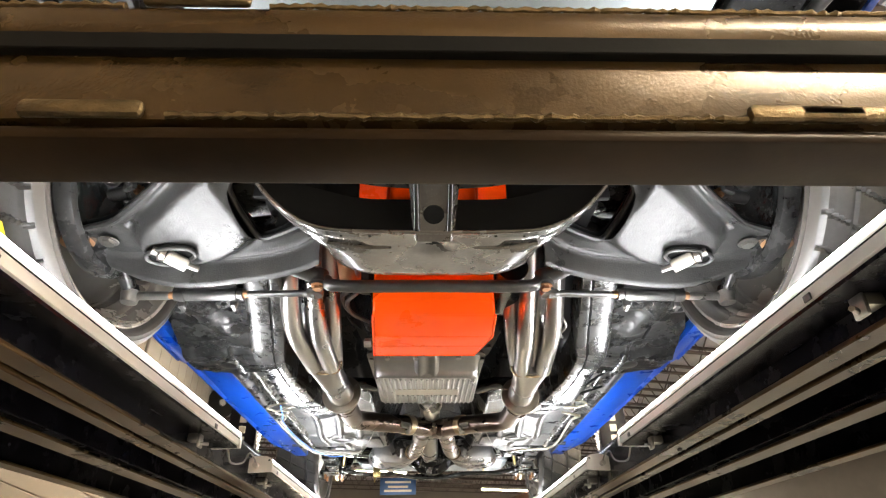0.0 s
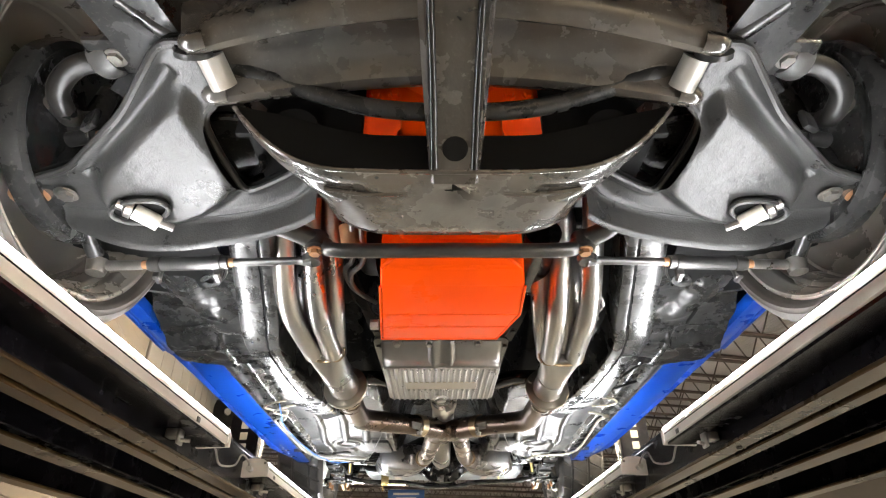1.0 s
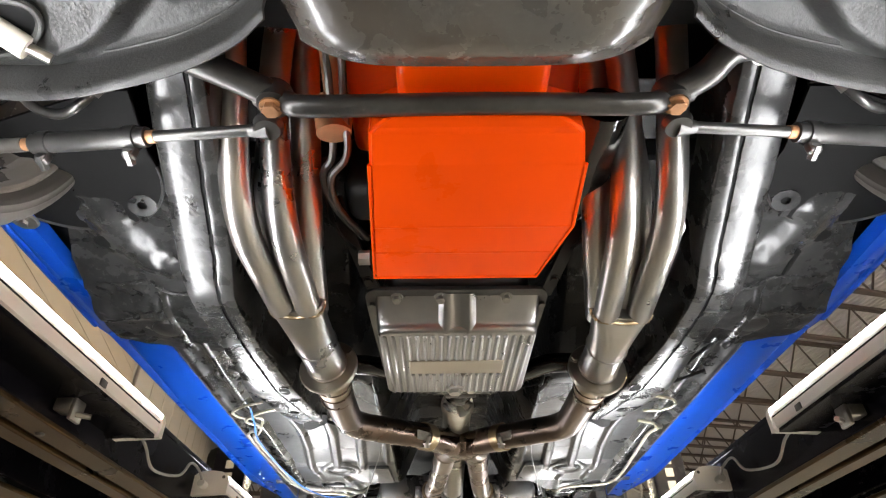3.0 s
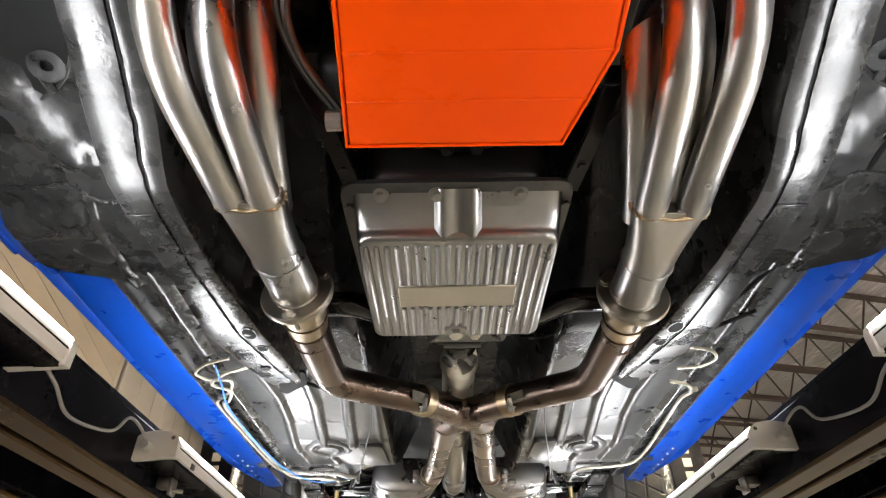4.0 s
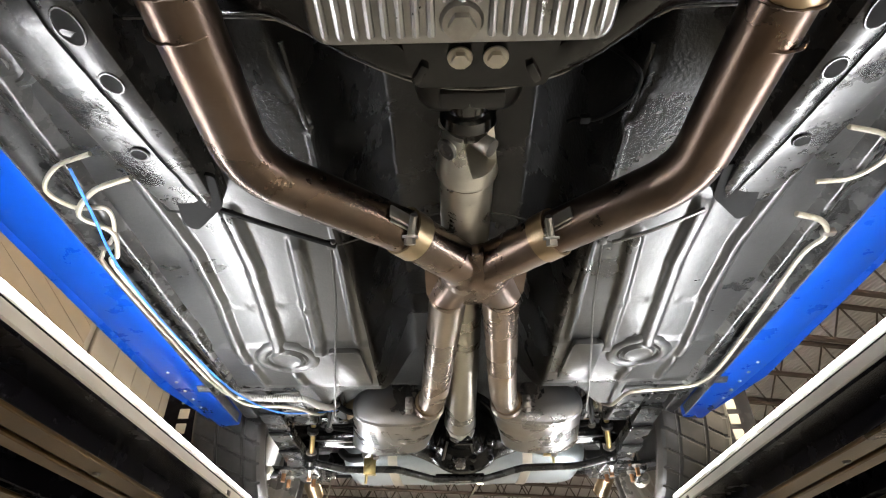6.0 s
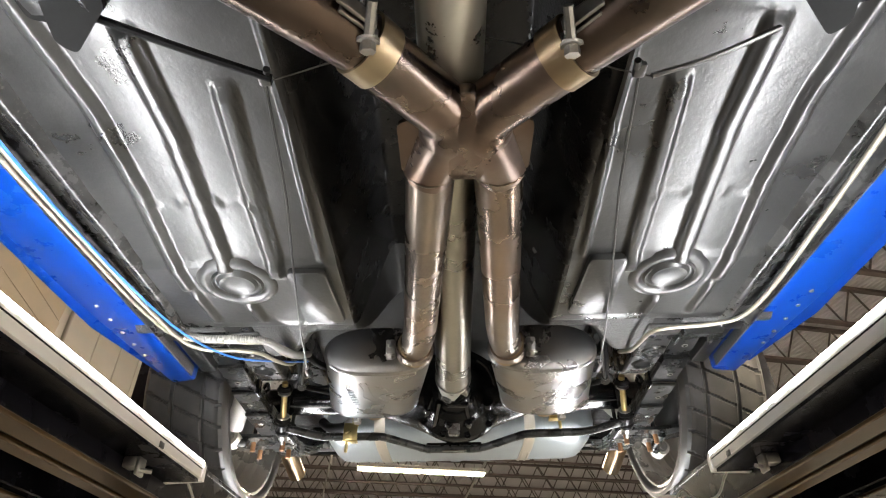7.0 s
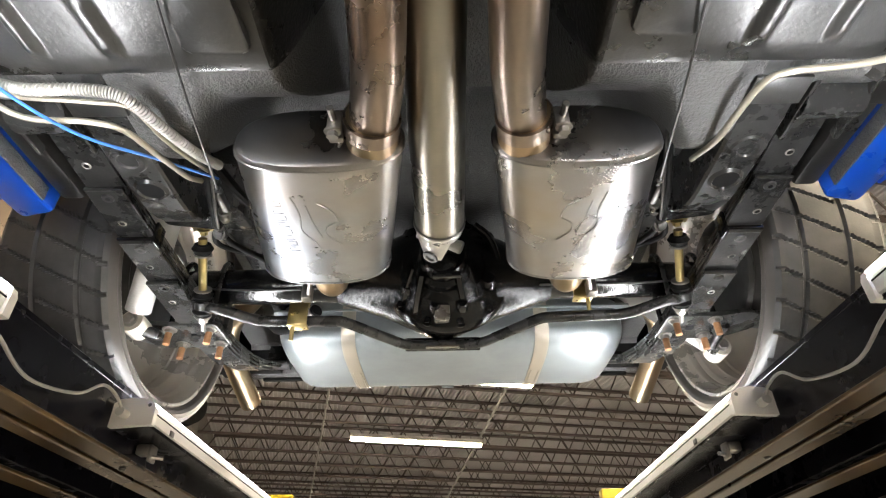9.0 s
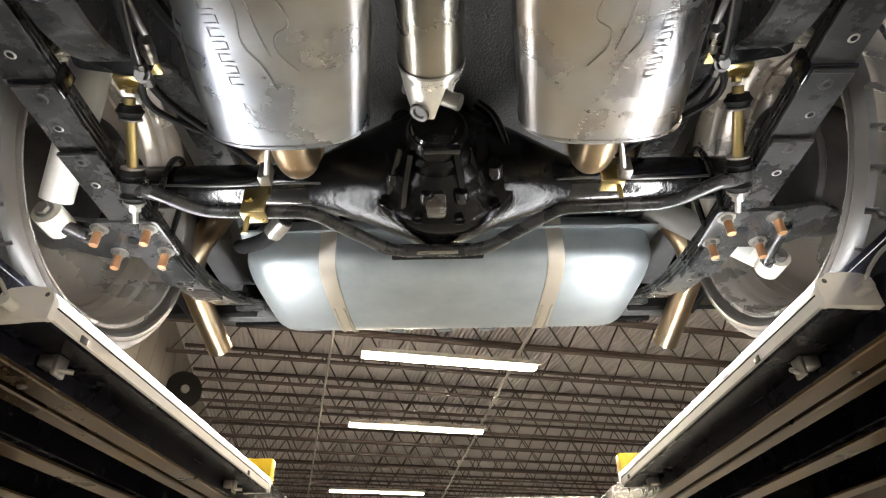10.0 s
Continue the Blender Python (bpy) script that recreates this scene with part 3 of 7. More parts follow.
    for s in (-1, 1):
        for a, b in ((2.39, 2.735), (3.825, 4.21)):
            cord = tagged(part("power_cord", tube([(s * 0.545, a + 0.02, 1.845), (s * 0.548, a + 0.06, 1.835), (s * 0.555, (a + b) / 2 - 0.05, 1.815), (s * 0.555, (a + b) / 2 + 0.06, 1.835), (s * 0.55, b - 0.08, 1.868), (s * 0.545, b - 0.04, 1.862), (s * 0.545, b - 0.01, 1.845)], 0.0026, 8), cable_grey),
                          "thin grey power cord looping between two light bars", "power cord", "power cords")


# ---------------------------------------------------------------- the car
car = thing("car", (0, 3.12, TOP), "blue classic coupe on a lift, its glossy black underside exposed", "car")
FRONT, REAR, AXLE_Z = 1.825, 4.43, TOP + 0.332


BEADS = (
    (((0.470, 2.93), (0.463, 2.995), (0.453, 3.12), (0.461, 3.266), (0.483, 3.444), (0.484, 3.54)), 0.010, 0.012),
    (((0.364, 3.022), (0.366, 3.16), (0.398, 3.482)), 0.012, 0.014),
    (((0.279, 3.10), (0.296, 3.272), (0.313, 3.505)), 0.012, 0.013),
    (((0.205, 2.86), (0.210, 3.022), (0.211, 3.145), (0.226, 3.462)), 0.005, 0.010),
    (((0.478, 3.555), (0.471, 3.662)), 0.008, 0.010),
    (((0.388, 3.60), (0.380, 3.664)), 0.010, 0.010),
)


def floor_height(x, y):
    """The underside of the body: floor, tunnel, pressed beads, kick-up, wheel tubs."""
    a = abs(x)
    z = 2.103
    # pressed ridges, seam step, weld dimples and the plates beside the tunnel
    if a < 0.62 and 2.8 < y < 3.70:
        for line, hw, h in BEADS:
            if line[0][1] - 0.02 < y < line[-1][1] + 0.02:
                for (x0, ya), (x1, yb) in zip(line, line[1:]):
                    if ya - 0.02 <= y <= yb + 0.02:
                        mid = x0 + (x1 - x0) * min(1, max(0, (y - ya) / (yb - ya)))
                        end = sm((y - line[0][1] + 0.012) / 0.02) * sm((line[-1][1] + 0.012 - y) / 0.02)
                        d = abs(a - mid)
                        if d < hw + 0.01:
                            z -= h * end * sm((hw + 0.004 - d) / 0.008)
                        break
        z -= 0.005 * sm((y - 3.462) / 0.008)
        for x0 in (0.31, 0.36, 0.41, 0.454):
            z -= 0.004 * sm((0.012 - math.hypot(a - x0, y - 3.31)) / 0.01)
        z += 0.002 * sm((0.006 - abs(y - 3.312)) / 0.005) * sm((a - 0.27) / 0.02) * sm((0.45 - a) / 0.02)
    # outer torque box
    z += 0.012 * sm((a - 0.545) / 0.02) * sm((3.72 - y) / 0.03)
    # tunnel
    w = 0.205 + 0.05 * sm((2.95 - y) / 0.3)
    z += 0.205 * sm((w - a) / 0.085)
    # toe board
    z += 0.75 * max(0.0, 2.62 - y) + 0.12 * sm((2.80 - y) / 0.2)
    # kick-up in front of the axle, bulging round the mufflers
    lift_y = 3.70 + 0.12 * sm((a - 0.28) / 0.1) * sm((0.46 - a) / 0.06)
    if y > 3.68:
        z = max(z, 2.100 + 0.27 * sm((y - lift_y) / 0.30))
    # wheel tubs
    rr = math.hypot(y - REAR, 0.0)
    z += 0.24 * sm((0.40 - rr) / 0.1) * sm((a - 0.545) / 0.03)
    # rear valance
    z -= 0.09 * sm((y - 5.05) / 0.06)
    return z


def build_body():
    nx, ny = 330, 360
    xs = np.linspace(-0.66, 0.66, nx)
    ys = np.linspace(2.22, 5.14, ny)
    verts = [V(x, y, floor_height(x, y)) for y in ys for x in xs]
    faces = [(j * nx + i, j * nx + i + 1, (j + 1) * nx + i + 1, (j + 1) * nx + i) for j in range(ny - 1) for i in range(nx - 1)]
    split = int((3.70 - 2.22) / (5.14 - 2.22) * ny)
    front = [f for f in faces if f[0] // nx < split]
    back = [f for f in faces if f[0] // nx >= split]
    # Faces in and near the tunnel get a darker material than the floor.
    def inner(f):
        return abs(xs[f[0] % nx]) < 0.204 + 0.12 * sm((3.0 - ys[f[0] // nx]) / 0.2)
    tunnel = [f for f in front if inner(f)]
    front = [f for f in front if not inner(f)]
    for name, fs, m, lab in (("tunnel", tunnel, tunnelblack, "stippled black driveshaft tunnel"), ("floor_pan", front, floorpaint, "semi-gloss dark floor pan with pressed beads"), ("trunk_floor", back, undercoat, "textured black undercoated rear floor")):
        bm = bm_of(verts, fs)
        bmesh.ops.delete(bm, geom=[v for v in bm.verts if not v.link_faces], context="VERTS")
        ob = part(name, bm, m, car, lab, sharp=75)
        if name == "floor_pan":
            for s, q in ((-1, ((-0.292, 3.483), (-0.224, 3.484), (-0.214, 3.665), (-0.294, 3.662))), (1, ((0.236, 3.461), (0.302, 3.462), (0.306, 3.652), (0.226, 3.649)))):
                part("pressed_plate", slab(round_outline(q, 0.012, 4), lambda x, y: 2.0865, 0.014, 0.0035), floorpaint, ob, "raised rectangular floor pressing")
                part("drain_plug", lathe([(0.001, 0), (0.0005, 0.020), (-0.001, 0.027), (-0.003, 0.031), (-0.001, 0.034), (0.002, 0.037), (0.002, 0.040), (-0.002, 0.043), (0.002, 0.047)], (s * 0.391, 3.528, 2.095), (0, 0, 1), 36), floorpaint, ob, "round embossed floor plug")
                part("plug_ring", lathe([(0.002, 0.044), (-0.001, 0.047), (-0.004, 0.052), (-0.0055, 0.058), (-0.005, 0.064), (-0.002, 0.070), (0.004, 0.075)], (s * 0.391, 3.528, 2.098), (0, 0, 1), 48), floorpaint, ob)
    # outer shell: roof-side closing panels, fenders, rear panel
    shell = part("body_shell", join(
        box((0, 3.0, 2.80), (1.62, 4.2, 0.03), 0.01),
        box((0.775, 3.28, 2.48), (0.02, 1.44, 0.60), 0.004), box((-0.775, 3.28, 2.48), (0.02, 1.44, 0.60), 0.004),
        box((0.90, 1.83, 2.66), (0.02, 1.45, 0.26), 0.004), box((-0.90, 1.83, 2.66), (0.02, 1.45, 0.26), 0.004),
        box((0.90, 4.6, 2.68), (0.02, 1.2, 0.24), 0.004), box((-0.90, 4.6, 2.68), (0.02, 1.2, 0.24), 0.004),
        box((0, 5.18, 2.56), (1.70, 0.03, 0.46), 0.008)), blue, car)
    part("hood_underside", box((0, 1.70, 2.66), (1.55, 1.34, 0.02), 0.004), deepblack, car)
    part("firewall", box((0, 2.33, 2.55), (1.5, 0.02, 0.30), 0.004), deepblack, car)
    part("radiator_support", box((0, 1.03, 2.50), (1.5, 0.02, 0.34), 0.004), deepblack, car)
    for s in (-1, 1):
        part("inner_fender", join(box((s * 0.885, 1.83, 2.66), (0.008, 1.44, 0.25), 0.002), box((s * 0.885, 4.6, 2.68), (0.008, 1.19, 0.23), 0.002)), deepblack, shell)
    # Added black sheets that hide the blue shell behind the tail pipes.
    for g in (-1, 1):
        part("quarter_blackout", join(box((g * 0.735, 4.98, 2.52), (0.02, 0.24, 0.50), 0.004), box((g * 0.70, 5.08, 2.38), (0.30, 0.03, 0.20), 0.004)), deepblack, shell)
    part("rear_liner", box((0, 5.160, 2.56), (1.66, 0.008, 0.45), 0.002), deepblack, shell)
    part("valance", box((0, 5.135, 2.295), (1.25, 0.02, 0.05), 0.006), deepblack, car, "dark rear valance lip")
    part("front_pan", slab(round_outline([(-0.36, 1.20), (0.40, 1.20), (0.40, 1.365), (-0.36, 1.365)], 0.02), lambda x, y: 2.225, 0.012), galvanised, car, "bare silver panel behind the front bumper")
    for s in (-1, 1):
        for k, dx in enumerate((0.0, 0.07, 0.13)):
            part("brace_tube", tube([(s * (0.43 + dx), 1.15, 2.20), (s * (0.44 + dx), 1.30, 2.24), (s * (0.47 + dx), 1.45, 2.30)], 0.012, 10), darksteel, car)
        # rocker panel: flat blue strip that narrows at the rear
        out = round_outline([(0.636, 2.565), (0.730, 2.590), (0.738, 2.96), (0.730, 3.60), (0.70, 4.0), (0.634, 3.985)], 0.012, 3)
        rocker = part("rocker_panel", slab([(s * x, y) for x, y in out], lambda x, y: 2.112, 0.05, 0.006), blue, car, "glossy blue rocker panel")
        part("outer_sill", rings([V(s * 0.742, 2.57, 2.14), V(s * 0.745, 3.72, 2.14), V(s * 0.71, 3.97, 2.15)], lambda i, f: [(-0.02, -0.020), (0.0, -0.012), (0.016, 0.008), (0.02, 0.07), (-0.02, 0.07)] if s < 0 else [(0.02, -0.020), (0.02, 0.07), (-0.02, 0.07), (-0.016, 0.008), (0.0, -0.012)]), blue, rocker)
        for y in (2.92, 3.18, 3.44):
            part("sill_hole", lathe([(0, 0), (0, 0.007), (-0.001, 0.008), (-0.001, 0)], (s * 0.590, y, 2.1045), (0, 0, 1), 12), deepblack, rocker)
        part("sill_seam", tube([(s * 0.627, 2.62, 2.103), (s * 0.627, 3.1, 2.1025), (s * 0.627, 3.66, 2.103)], 0.0022, 6), undercoat, rocker)
        part("pinch_weld", join(box((s * 0.634, 3.26, 2.1215), (0.004, 1.38, 0.027), 0.001, 1)), undercoat, rocker)
        for k in range(5):
            part("trim_screw", lathe([(0, 0), (0, 0.005), (-0.003, 0.003), (-0.003, 0)], (s * 0.70, 3.62 + 0.055 * k, 2.112), (0, 0, 1), 8), steel, rocker)
        # fender tail in front of the rocker
        out = round_outline([(0.728, 2.16), (0.768, 2.13), (0.776, 2.55), (0.762, 2.62), (0.728, 2.60), (0.735, 2.50)], 0.01, 3)
        tail = part("fender_tail", slab([(s * x, y) for x, y in out], lambda x, y: 2.125 + 0.02 * (2.53 - y), 0.03, 0.004), blue, car, "blue lower fender edge")
        part("fender_lip", tube([(s * 0.772, 2.12, 2.137), (s * 0.776, 2.3, 2.132), (s * 0.776, 2.54, 2.126)], 0.007, 8), blue, tail)
        for y in (2.19, 2.50):
            part("shim_bolt", join(lathe([(0, 0), (0, 0.022), (-0.004, 0.02), (-0.004, 0)], (s * 0.725, y, 2.126), (0, 0, 1), 16), bolt((s * 0.725, y, 2.122), (0, 0, -1), 0.007, 0.006, False)), steel, tail)
        part("fender_liner", box((s * 0.7635, 2.33, 2.40), (0.004, 0.42, 0.49), 0.001), deepblack, tail)
        part("fender_wall", box((s * 0.775, 2.33, 2.40), (0.016, 0.42, 0.5), 0.004), blue, tail)
        # splash shield and torque box between rail and rocker
        out = [(0.50, 1.95)] + [(0.635 + 0.158 * math.cos(t), 2.088 + 0.158 * math.sin(t)) for t in np.linspace(-0.3, 3.3, 16)] + [(0.46, 1.95)]
        part("splash_shield", slab([(s * x, y) for x, y in out], lambda x, y: 2.150, 0.006), deepblack, car, "flat black rubber splash shield")
        part("shield_edge", tube([(s * (0.635 + 0.158 * math.cos(t)), 2.088 + 0.158 * math.sin(t), 2.150) for t in np.linspace(0.4, 3.1, 14)], 0.0028, 6), darksteel, car)
        nx, ny = 46, 90
        def toe_z(a, y):
            z = 2.152 - 0.048 * sm((y - 2.22) / 0.26) - 0.012 * sm((y - 2.40) / 0.03)
            ridge = abs((a - 0.609) * 0.9 + (y - 2.245) * 0.43) if y > 2.245 else math.hypot((a - 0.609), 0.25 * (y - 2.245))
            z -= 0.016 * sm((0.055 - ridge) / 0.055) * sm((y - 2.15) / 0.06) * sm((2.37 - y) / 0.05)
            z += 0.0030 * noise.noise(V(a * 26, y * 26, s)) + 0.0012 * noise.noise(V(a * 90, y * 90, s))
            lump = sm((y - 2.36) / 0.02) * sm((2.47 - y) / 0.02) * sm((a - 0.575) / 0.02)
            z += lump * (0.006 * noise.noise(V(a * 60, y * 60, s + 3)) - 0.006)
            return z - 0.010 * sm((0.006 - abs(a - 0.579)) / 0.005) * sm((y - 2.37) / 0.02)
        verts = []
        for k in range(ny):
            y = 2.14 + 0.46 * k / (ny - 1)
            x1 = min(0.715, 0.655 + 0.35 * (y - 2.14)) - 0.14 * sm((y - 2.53) / 0.08)
            for q in range(nx):
                a = 0.468 + (x1 - 0.468) * q / (nx - 1)
                verts.append(V(s * a, y, toe_z(a, y)))
        tb = part("torque_box", bm_of(verts, [(k * nx + q, k * nx + q + 1, (k + 1) * nx + q + 1, (k + 1) * nx + q) for k in range(ny - 1) for q in range(nx - 1)]), chassis, car, "dented gloss black torque box panel", sharp=70)
        part("tab", join(lathe([(0, 0.008), (0, 0.022), (-0.003, 0.022), (-0.003, 0.008)], (s * 0.533, 2.178, 2.146), (s * 0.2, 0.2, 1), 16), box((s * 0.545, 2.200, 2.144), (0.014, 0.034, 0.004), 0.001)), chassis, tb, "black steel tab with a hole")
        rng = random.Random(8)
        for pts in ([(0.582, 2.372), (0.60, 2.366), (0.64, 2.370), (0.69, 2.368)], [(0.50, 2.405), (0.53, 2.400), (0.56, 2.395), (0.58, 2.375)], [(0.63, 2.44), (0.66, 2.452), (0.70, 2.462)]):
            path = smooth_path([V(s * x, y, toe_z(x, y) - 0.002) for x, y in pts], 8)
            path = [p + V(rng.uniform(-0.003, 0.003), rng.uniform(-0.002, 0.002), rng.uniform(-0.002, 0.001)) for p in path]
            part("weld_bead", tube(path, 0.0032, 6, 1), chassis, tb)
        part("putty", box((s * 0.655, 2.505, 2.098), (0.045, 0.030, 0.010), 0.004, 2, Matrix.Rotation(0.3 * s, 4, "Z")), steel, tb, "grey sealant lump")
        part("mount_ring", lathe([(0.004, 0.0), (0.004, 0.026), (-0.004, 0.030), (-0.004, 0.036), (0.004, 0.042)], (s * 0.545, 2.745, 2.102), (0, 0, 1), 26), floorpaint, car, "pressed ring round a body mount hole")
        part("mount_bolt", join(lathe([(0, 0), (0, 0.014), (-0.006, 0.012), (-0.006, 0)], (s * 0.548, 2.75, 2.106), (0, 0, 1), 14)), steel, car)
        part("access_hole", lathe([(0, 0), (0, 0.016), (-0.002, 0.017), (-0.002, 0)], (s * 0.638, 2.27, 2.1425), (0, 0, 1), 16), deepblack, tb)
        part("body_mount", join(lathe([(0, 0), (0, 0.03), (-0.012, 0.028), (-0.016, 0.01), (-0.016, 0)], (s * 0.60, 2.50, 2.10), (0, 0, 1), 16)), darksteel, tb)
        verts, prof = [], [(0.528, 2.106), (0.538, 2.102), (0.546, 2.092), (0.554, 2.088), (0.561, 2.091), (0.567, 2.099), (0.582, 2.106), (0.598, 2.105), (0.607, 2.099), (0.616, 2.097), (0.624, 2.100), (0.634, 2.113)]
        for k in range(121):
            y = 2.56 + 1.17 * k / 120
            for q, (a, z) in enumerate(prof):
                a += 0.014 * sm((y - 3.62) / 0.12) * (1 - q / 11) - 0.006 * sm((2.72 - y) / 0.10) * (1 - q / 11)
                verts.append(V(s * a, y, z + 0.0014 * noise.noise(V(a * 40, y * 14, s)) + 0.010 * sm((y - 3.70) / 0.05) * (1 - q / 11)))
        m = len(prof)
        part("inner_sill", bm_of(verts, [(k * m + q, k * m + q + 1, (k + 1) * m + q + 1, (k + 1) * m + q) for k in range(120) for q in range(m - 1)]), chassis, car, "pressed black inner sill", sharp=60)


RAIL = ((1.86, 0.398, 0.347, 0.324, 2.116), (1.96, 0.418, 0.362, 0.338, 2.099), (2.19, 0.454, 0.396, 0.366, 2.044), (2.235, 0.460, 0.405, 0.375, 2.033),
        (2.275, 0.463, 0.411, 0.383, 2.0255), (2.32, 0.463, 0.413, 0.385, 2.0215), (2.45, 0.460, 0.414, 0.383, 2.0205), (2.66, 0.466, 0.403, 0.361, 2.0215), (2.86, 0.445, 0.381, 0.347, 2.044), (2.97, 0.428, 0.368, 0.352, 2.061))


def rail_at(y):
    """Outer edge, seam, inner edge and height of the rail's flat underside at y."""
    for p, q in zip(RAIL, RAIL[1:]):
        if y <= q[0]:
            f = max(0.0, (y - p[0]) / (q[0] - p[0]))
            return [p[k] + (q[k] - p[k]) * f for k in range(1, 5)]
    return list(RAIL[-1][1:])


def build_subframe():
    for s in (-1, 1):
        # folded rail: outer wall, flat face, open seam, inner lip, inner wall
        rng = random.Random(3)
        verts, faces, ys = [], [], list(np.linspace(1.86, 2.97, 112))
        seam = []
        for y in ys:
            xo, xs, xi, z = rail_at(y)
            xs += 0.0016 * noise.noise(V(y * 40, s, 0))
            d = 0.0012 * noise.noise(V(y * 23, 5, s))
            row = [(xo + 0.004, z + 0.085), (xo + 0.003, z + 0.018), (xo + 0.001, z + 0.007), (xo - 0.003, z + 0.002), (xo - 0.009, z), (xo - 0.020, z - 0.0004),
                   (xs + 0.012, z + d), (xs + 0.0035, z + 0.0005), (xs + 0.002, z + 0.007), (xs - 0.002, z + 0.007), (xs - 0.0035, z - 0.0015), (xs - 0.008, z - 0.002 - d),
                   (xi + 0.010, z - 0.0015), (xi + 0.003, z + 0.001), (xi, z + 0.006), (xi - 0.002, z + 0.03), (xi - 0.004, z + 0.085)]
            verts += [V(s * x, y, q) for x, q in row]
            seam.append(V(s * xs, y, z + 0.0045) + V(rng.uniform(-0.0008, 0.0008), 0, 0))
        m = len(row)
        faces = [(k * m + q, k * m + q + 1, (k + 1) * m + q + 1, (k + 1) * m + q) for k in range(len(ys) - 1) for q in range(m - 1)]
        faces += [tuple(range(m)), tuple((len(ys) - 1) * m + q for q in range(m))]
        rail = part("subframe_rail", bm_of(verts, faces), chassis, car, "gloss black subframe rail with an open folded seam", sharp=28)
        part("seam", tube(seam, 0.0030, 6, 1), deepblack, rail, "dark unpainted seam")
        for y, dx, r, ry in ((2.655, 0.020, 0.013, 0.021), (2.725, 0.018, 0.011, 0.014), (2.84, -0.020, 0.010, 0.010), (2.40, -0.026, 0.006, 0.006)):
            xo, xs, xi, z = rail_at(y)
            x = xs - dx
            disc = [(s * (x + r * math.cos(t)), y + ry * math.sin(t)) for t in np.linspace(0, 2 * math.pi, 25)[:-1]]
            part("access_hole", slab(disc, lambda px, py: rail_at(py)[3] - 0.0026, 0.003), deepblack, rail)
            part("hole_rim", tube([V(px, py, rail_at(py)[3] - 0.0018) for px, py in disc + disc[:1]], 0.0016, 6, 1), chassis, rail)
        part("tip_flag", slab([(s * x, y) for x, y in round_outline([(0.336, 2.90), (0.392, 2.885), (0.414, 3.0), (0.398, 3.014), (0.344, 2.962)], 0.008, 3)], lambda x, y: 2.058, 0.006), deepblack, rail)
        part("tip_tab", slab([(s * x, y) for x, y in round_outline([(0.372, 2.945), (0.428, 2.93), (0.430, 2.975), (0.392, 2.985)], 0.008, 3)], lambda x, y: 2.0575 + 0.12 * (y - 2.93), 0.004), deepblack, rail)
        part("fold_step", box((s * 0.437, 2.325, 2.0196), (0.044, 0.006, 0.004), 0.0015), chassis, rail)
        # front frame horn with its bolted bracket
        horn = part("frame_horn", rings([V(s * 0.36, 1.80, 2.20), V(s * 0.40, 1.62, 2.215), V(s * 0.455, 1.45, 2.235), V(s * 0.47, 1.15, 2.25)], lambda i, f: [(-0.05, -0.04), (0.05, -0.04), (0.05, 0.06), (-0.05, 0.06)]), chassis, car, "gloss black front frame rail")
        part("bracket", box((s * 0.483, 1.587, 2.193), (0.07, 0.06, 0.012), 0.004), chassis, horn)
        part("bolt_head", bolt((s * 0.480, 1.587, 2.187), (0, 0, -1), 0.011, 0.008), steel, horn, "bright bolt head")
    # crossmember: a wide pan with a turned-up, arched front wall
    nx, ny = 44, 14
    verts, faces = [], []
    for j in range(ny + 1):
        f = j / ny
        for i in range(nx + 1):
            u = -1 + 2 * i / nx
            a = abs(u)
            half = 0.312 - 0.120 * sm((f + 0.02) / 0.98)
            x = u * half
            yf = 1.662 - 0.040 * a ** 3
            yb = 1.842 - 0.02 * a ** 4
            y = yf + (yb - yf) * f
            z = 2.039 + 0.012 * sm((f - 0.85) / 0.15) + (1 - 0.75 * f) * 0.085 * (max(0.0, a - 0.50) / 0.50) ** 2.4
            z += 0.006 * sm((0.10 - abs(f - 0.26)) / 0.06) * sm((0.86 - a) / 0.1) * (0.0 if a < 0.42 else 1.0)
            r = math.hypot(x, y - 1.711)
            z += 0.010 * sm((0.020 - r) / 0.008)
            verts.append(V(x, y, z))
    m = nx + 1
    faces = [(j * m + i, j * m + i + 1, (j + 1) * m + i + 1, (j + 1) * m + i) for j in range(ny) for i in range(nx)]
    pan_faces, faces = faces, []
    k0 = len(verts)
    for i in range(nx + 1):
        p = verts[i]
        a = abs(-1 + 2 * i / nx)
        verts.append(V(p.x, p.y + 0.004, max(p.z + 0.004, 2.112 + 0.022 * sm((a - 0.35) / 0.5))))
    faces += [(i, i + 1, k0 + i + 1, k0 + i) for i in range(nx)]
    wall_faces, faces = faces, pan_faces
    k1 = len(verts)
    for i in range(nx + 1):
        p = verts[ny * m + i]
        verts.append(V(p.x, p.y - 0.003, 2.13))
    faces += [(ny * m + i, ny * m + i + 1, k1 + i + 1, k1 + i) for i in range(nx)]
    k2 = len(verts)
    for i in range(nx + 1):
        p = verts[k0 + i]
        verts.append(V(p.x, 1.845, p.z + 0.0))
    wall_faces += [(k0 + i, k0 + i + 1, k2 + i + 1, k2 + i) for i in range(nx)]
    for i in (0, nx):
        k3 = len(verts)
        for j in range(ny + 1):
            p = verts[j * m + i]
            verts.append(V(p.x * 0.97, p.y, 2.17))
        faces += [(j * m + i, (j + 1) * m + i, k3 + j + 1, k3 + j) for j in range(ny)]
    xm = part("front_crossmember", bm_of(verts, faces), wornsteel, car, "worn black stamped front crossmember", sharp=50)
    # The front wall's faces are split off and coloured darker than the pan.
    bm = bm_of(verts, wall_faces)
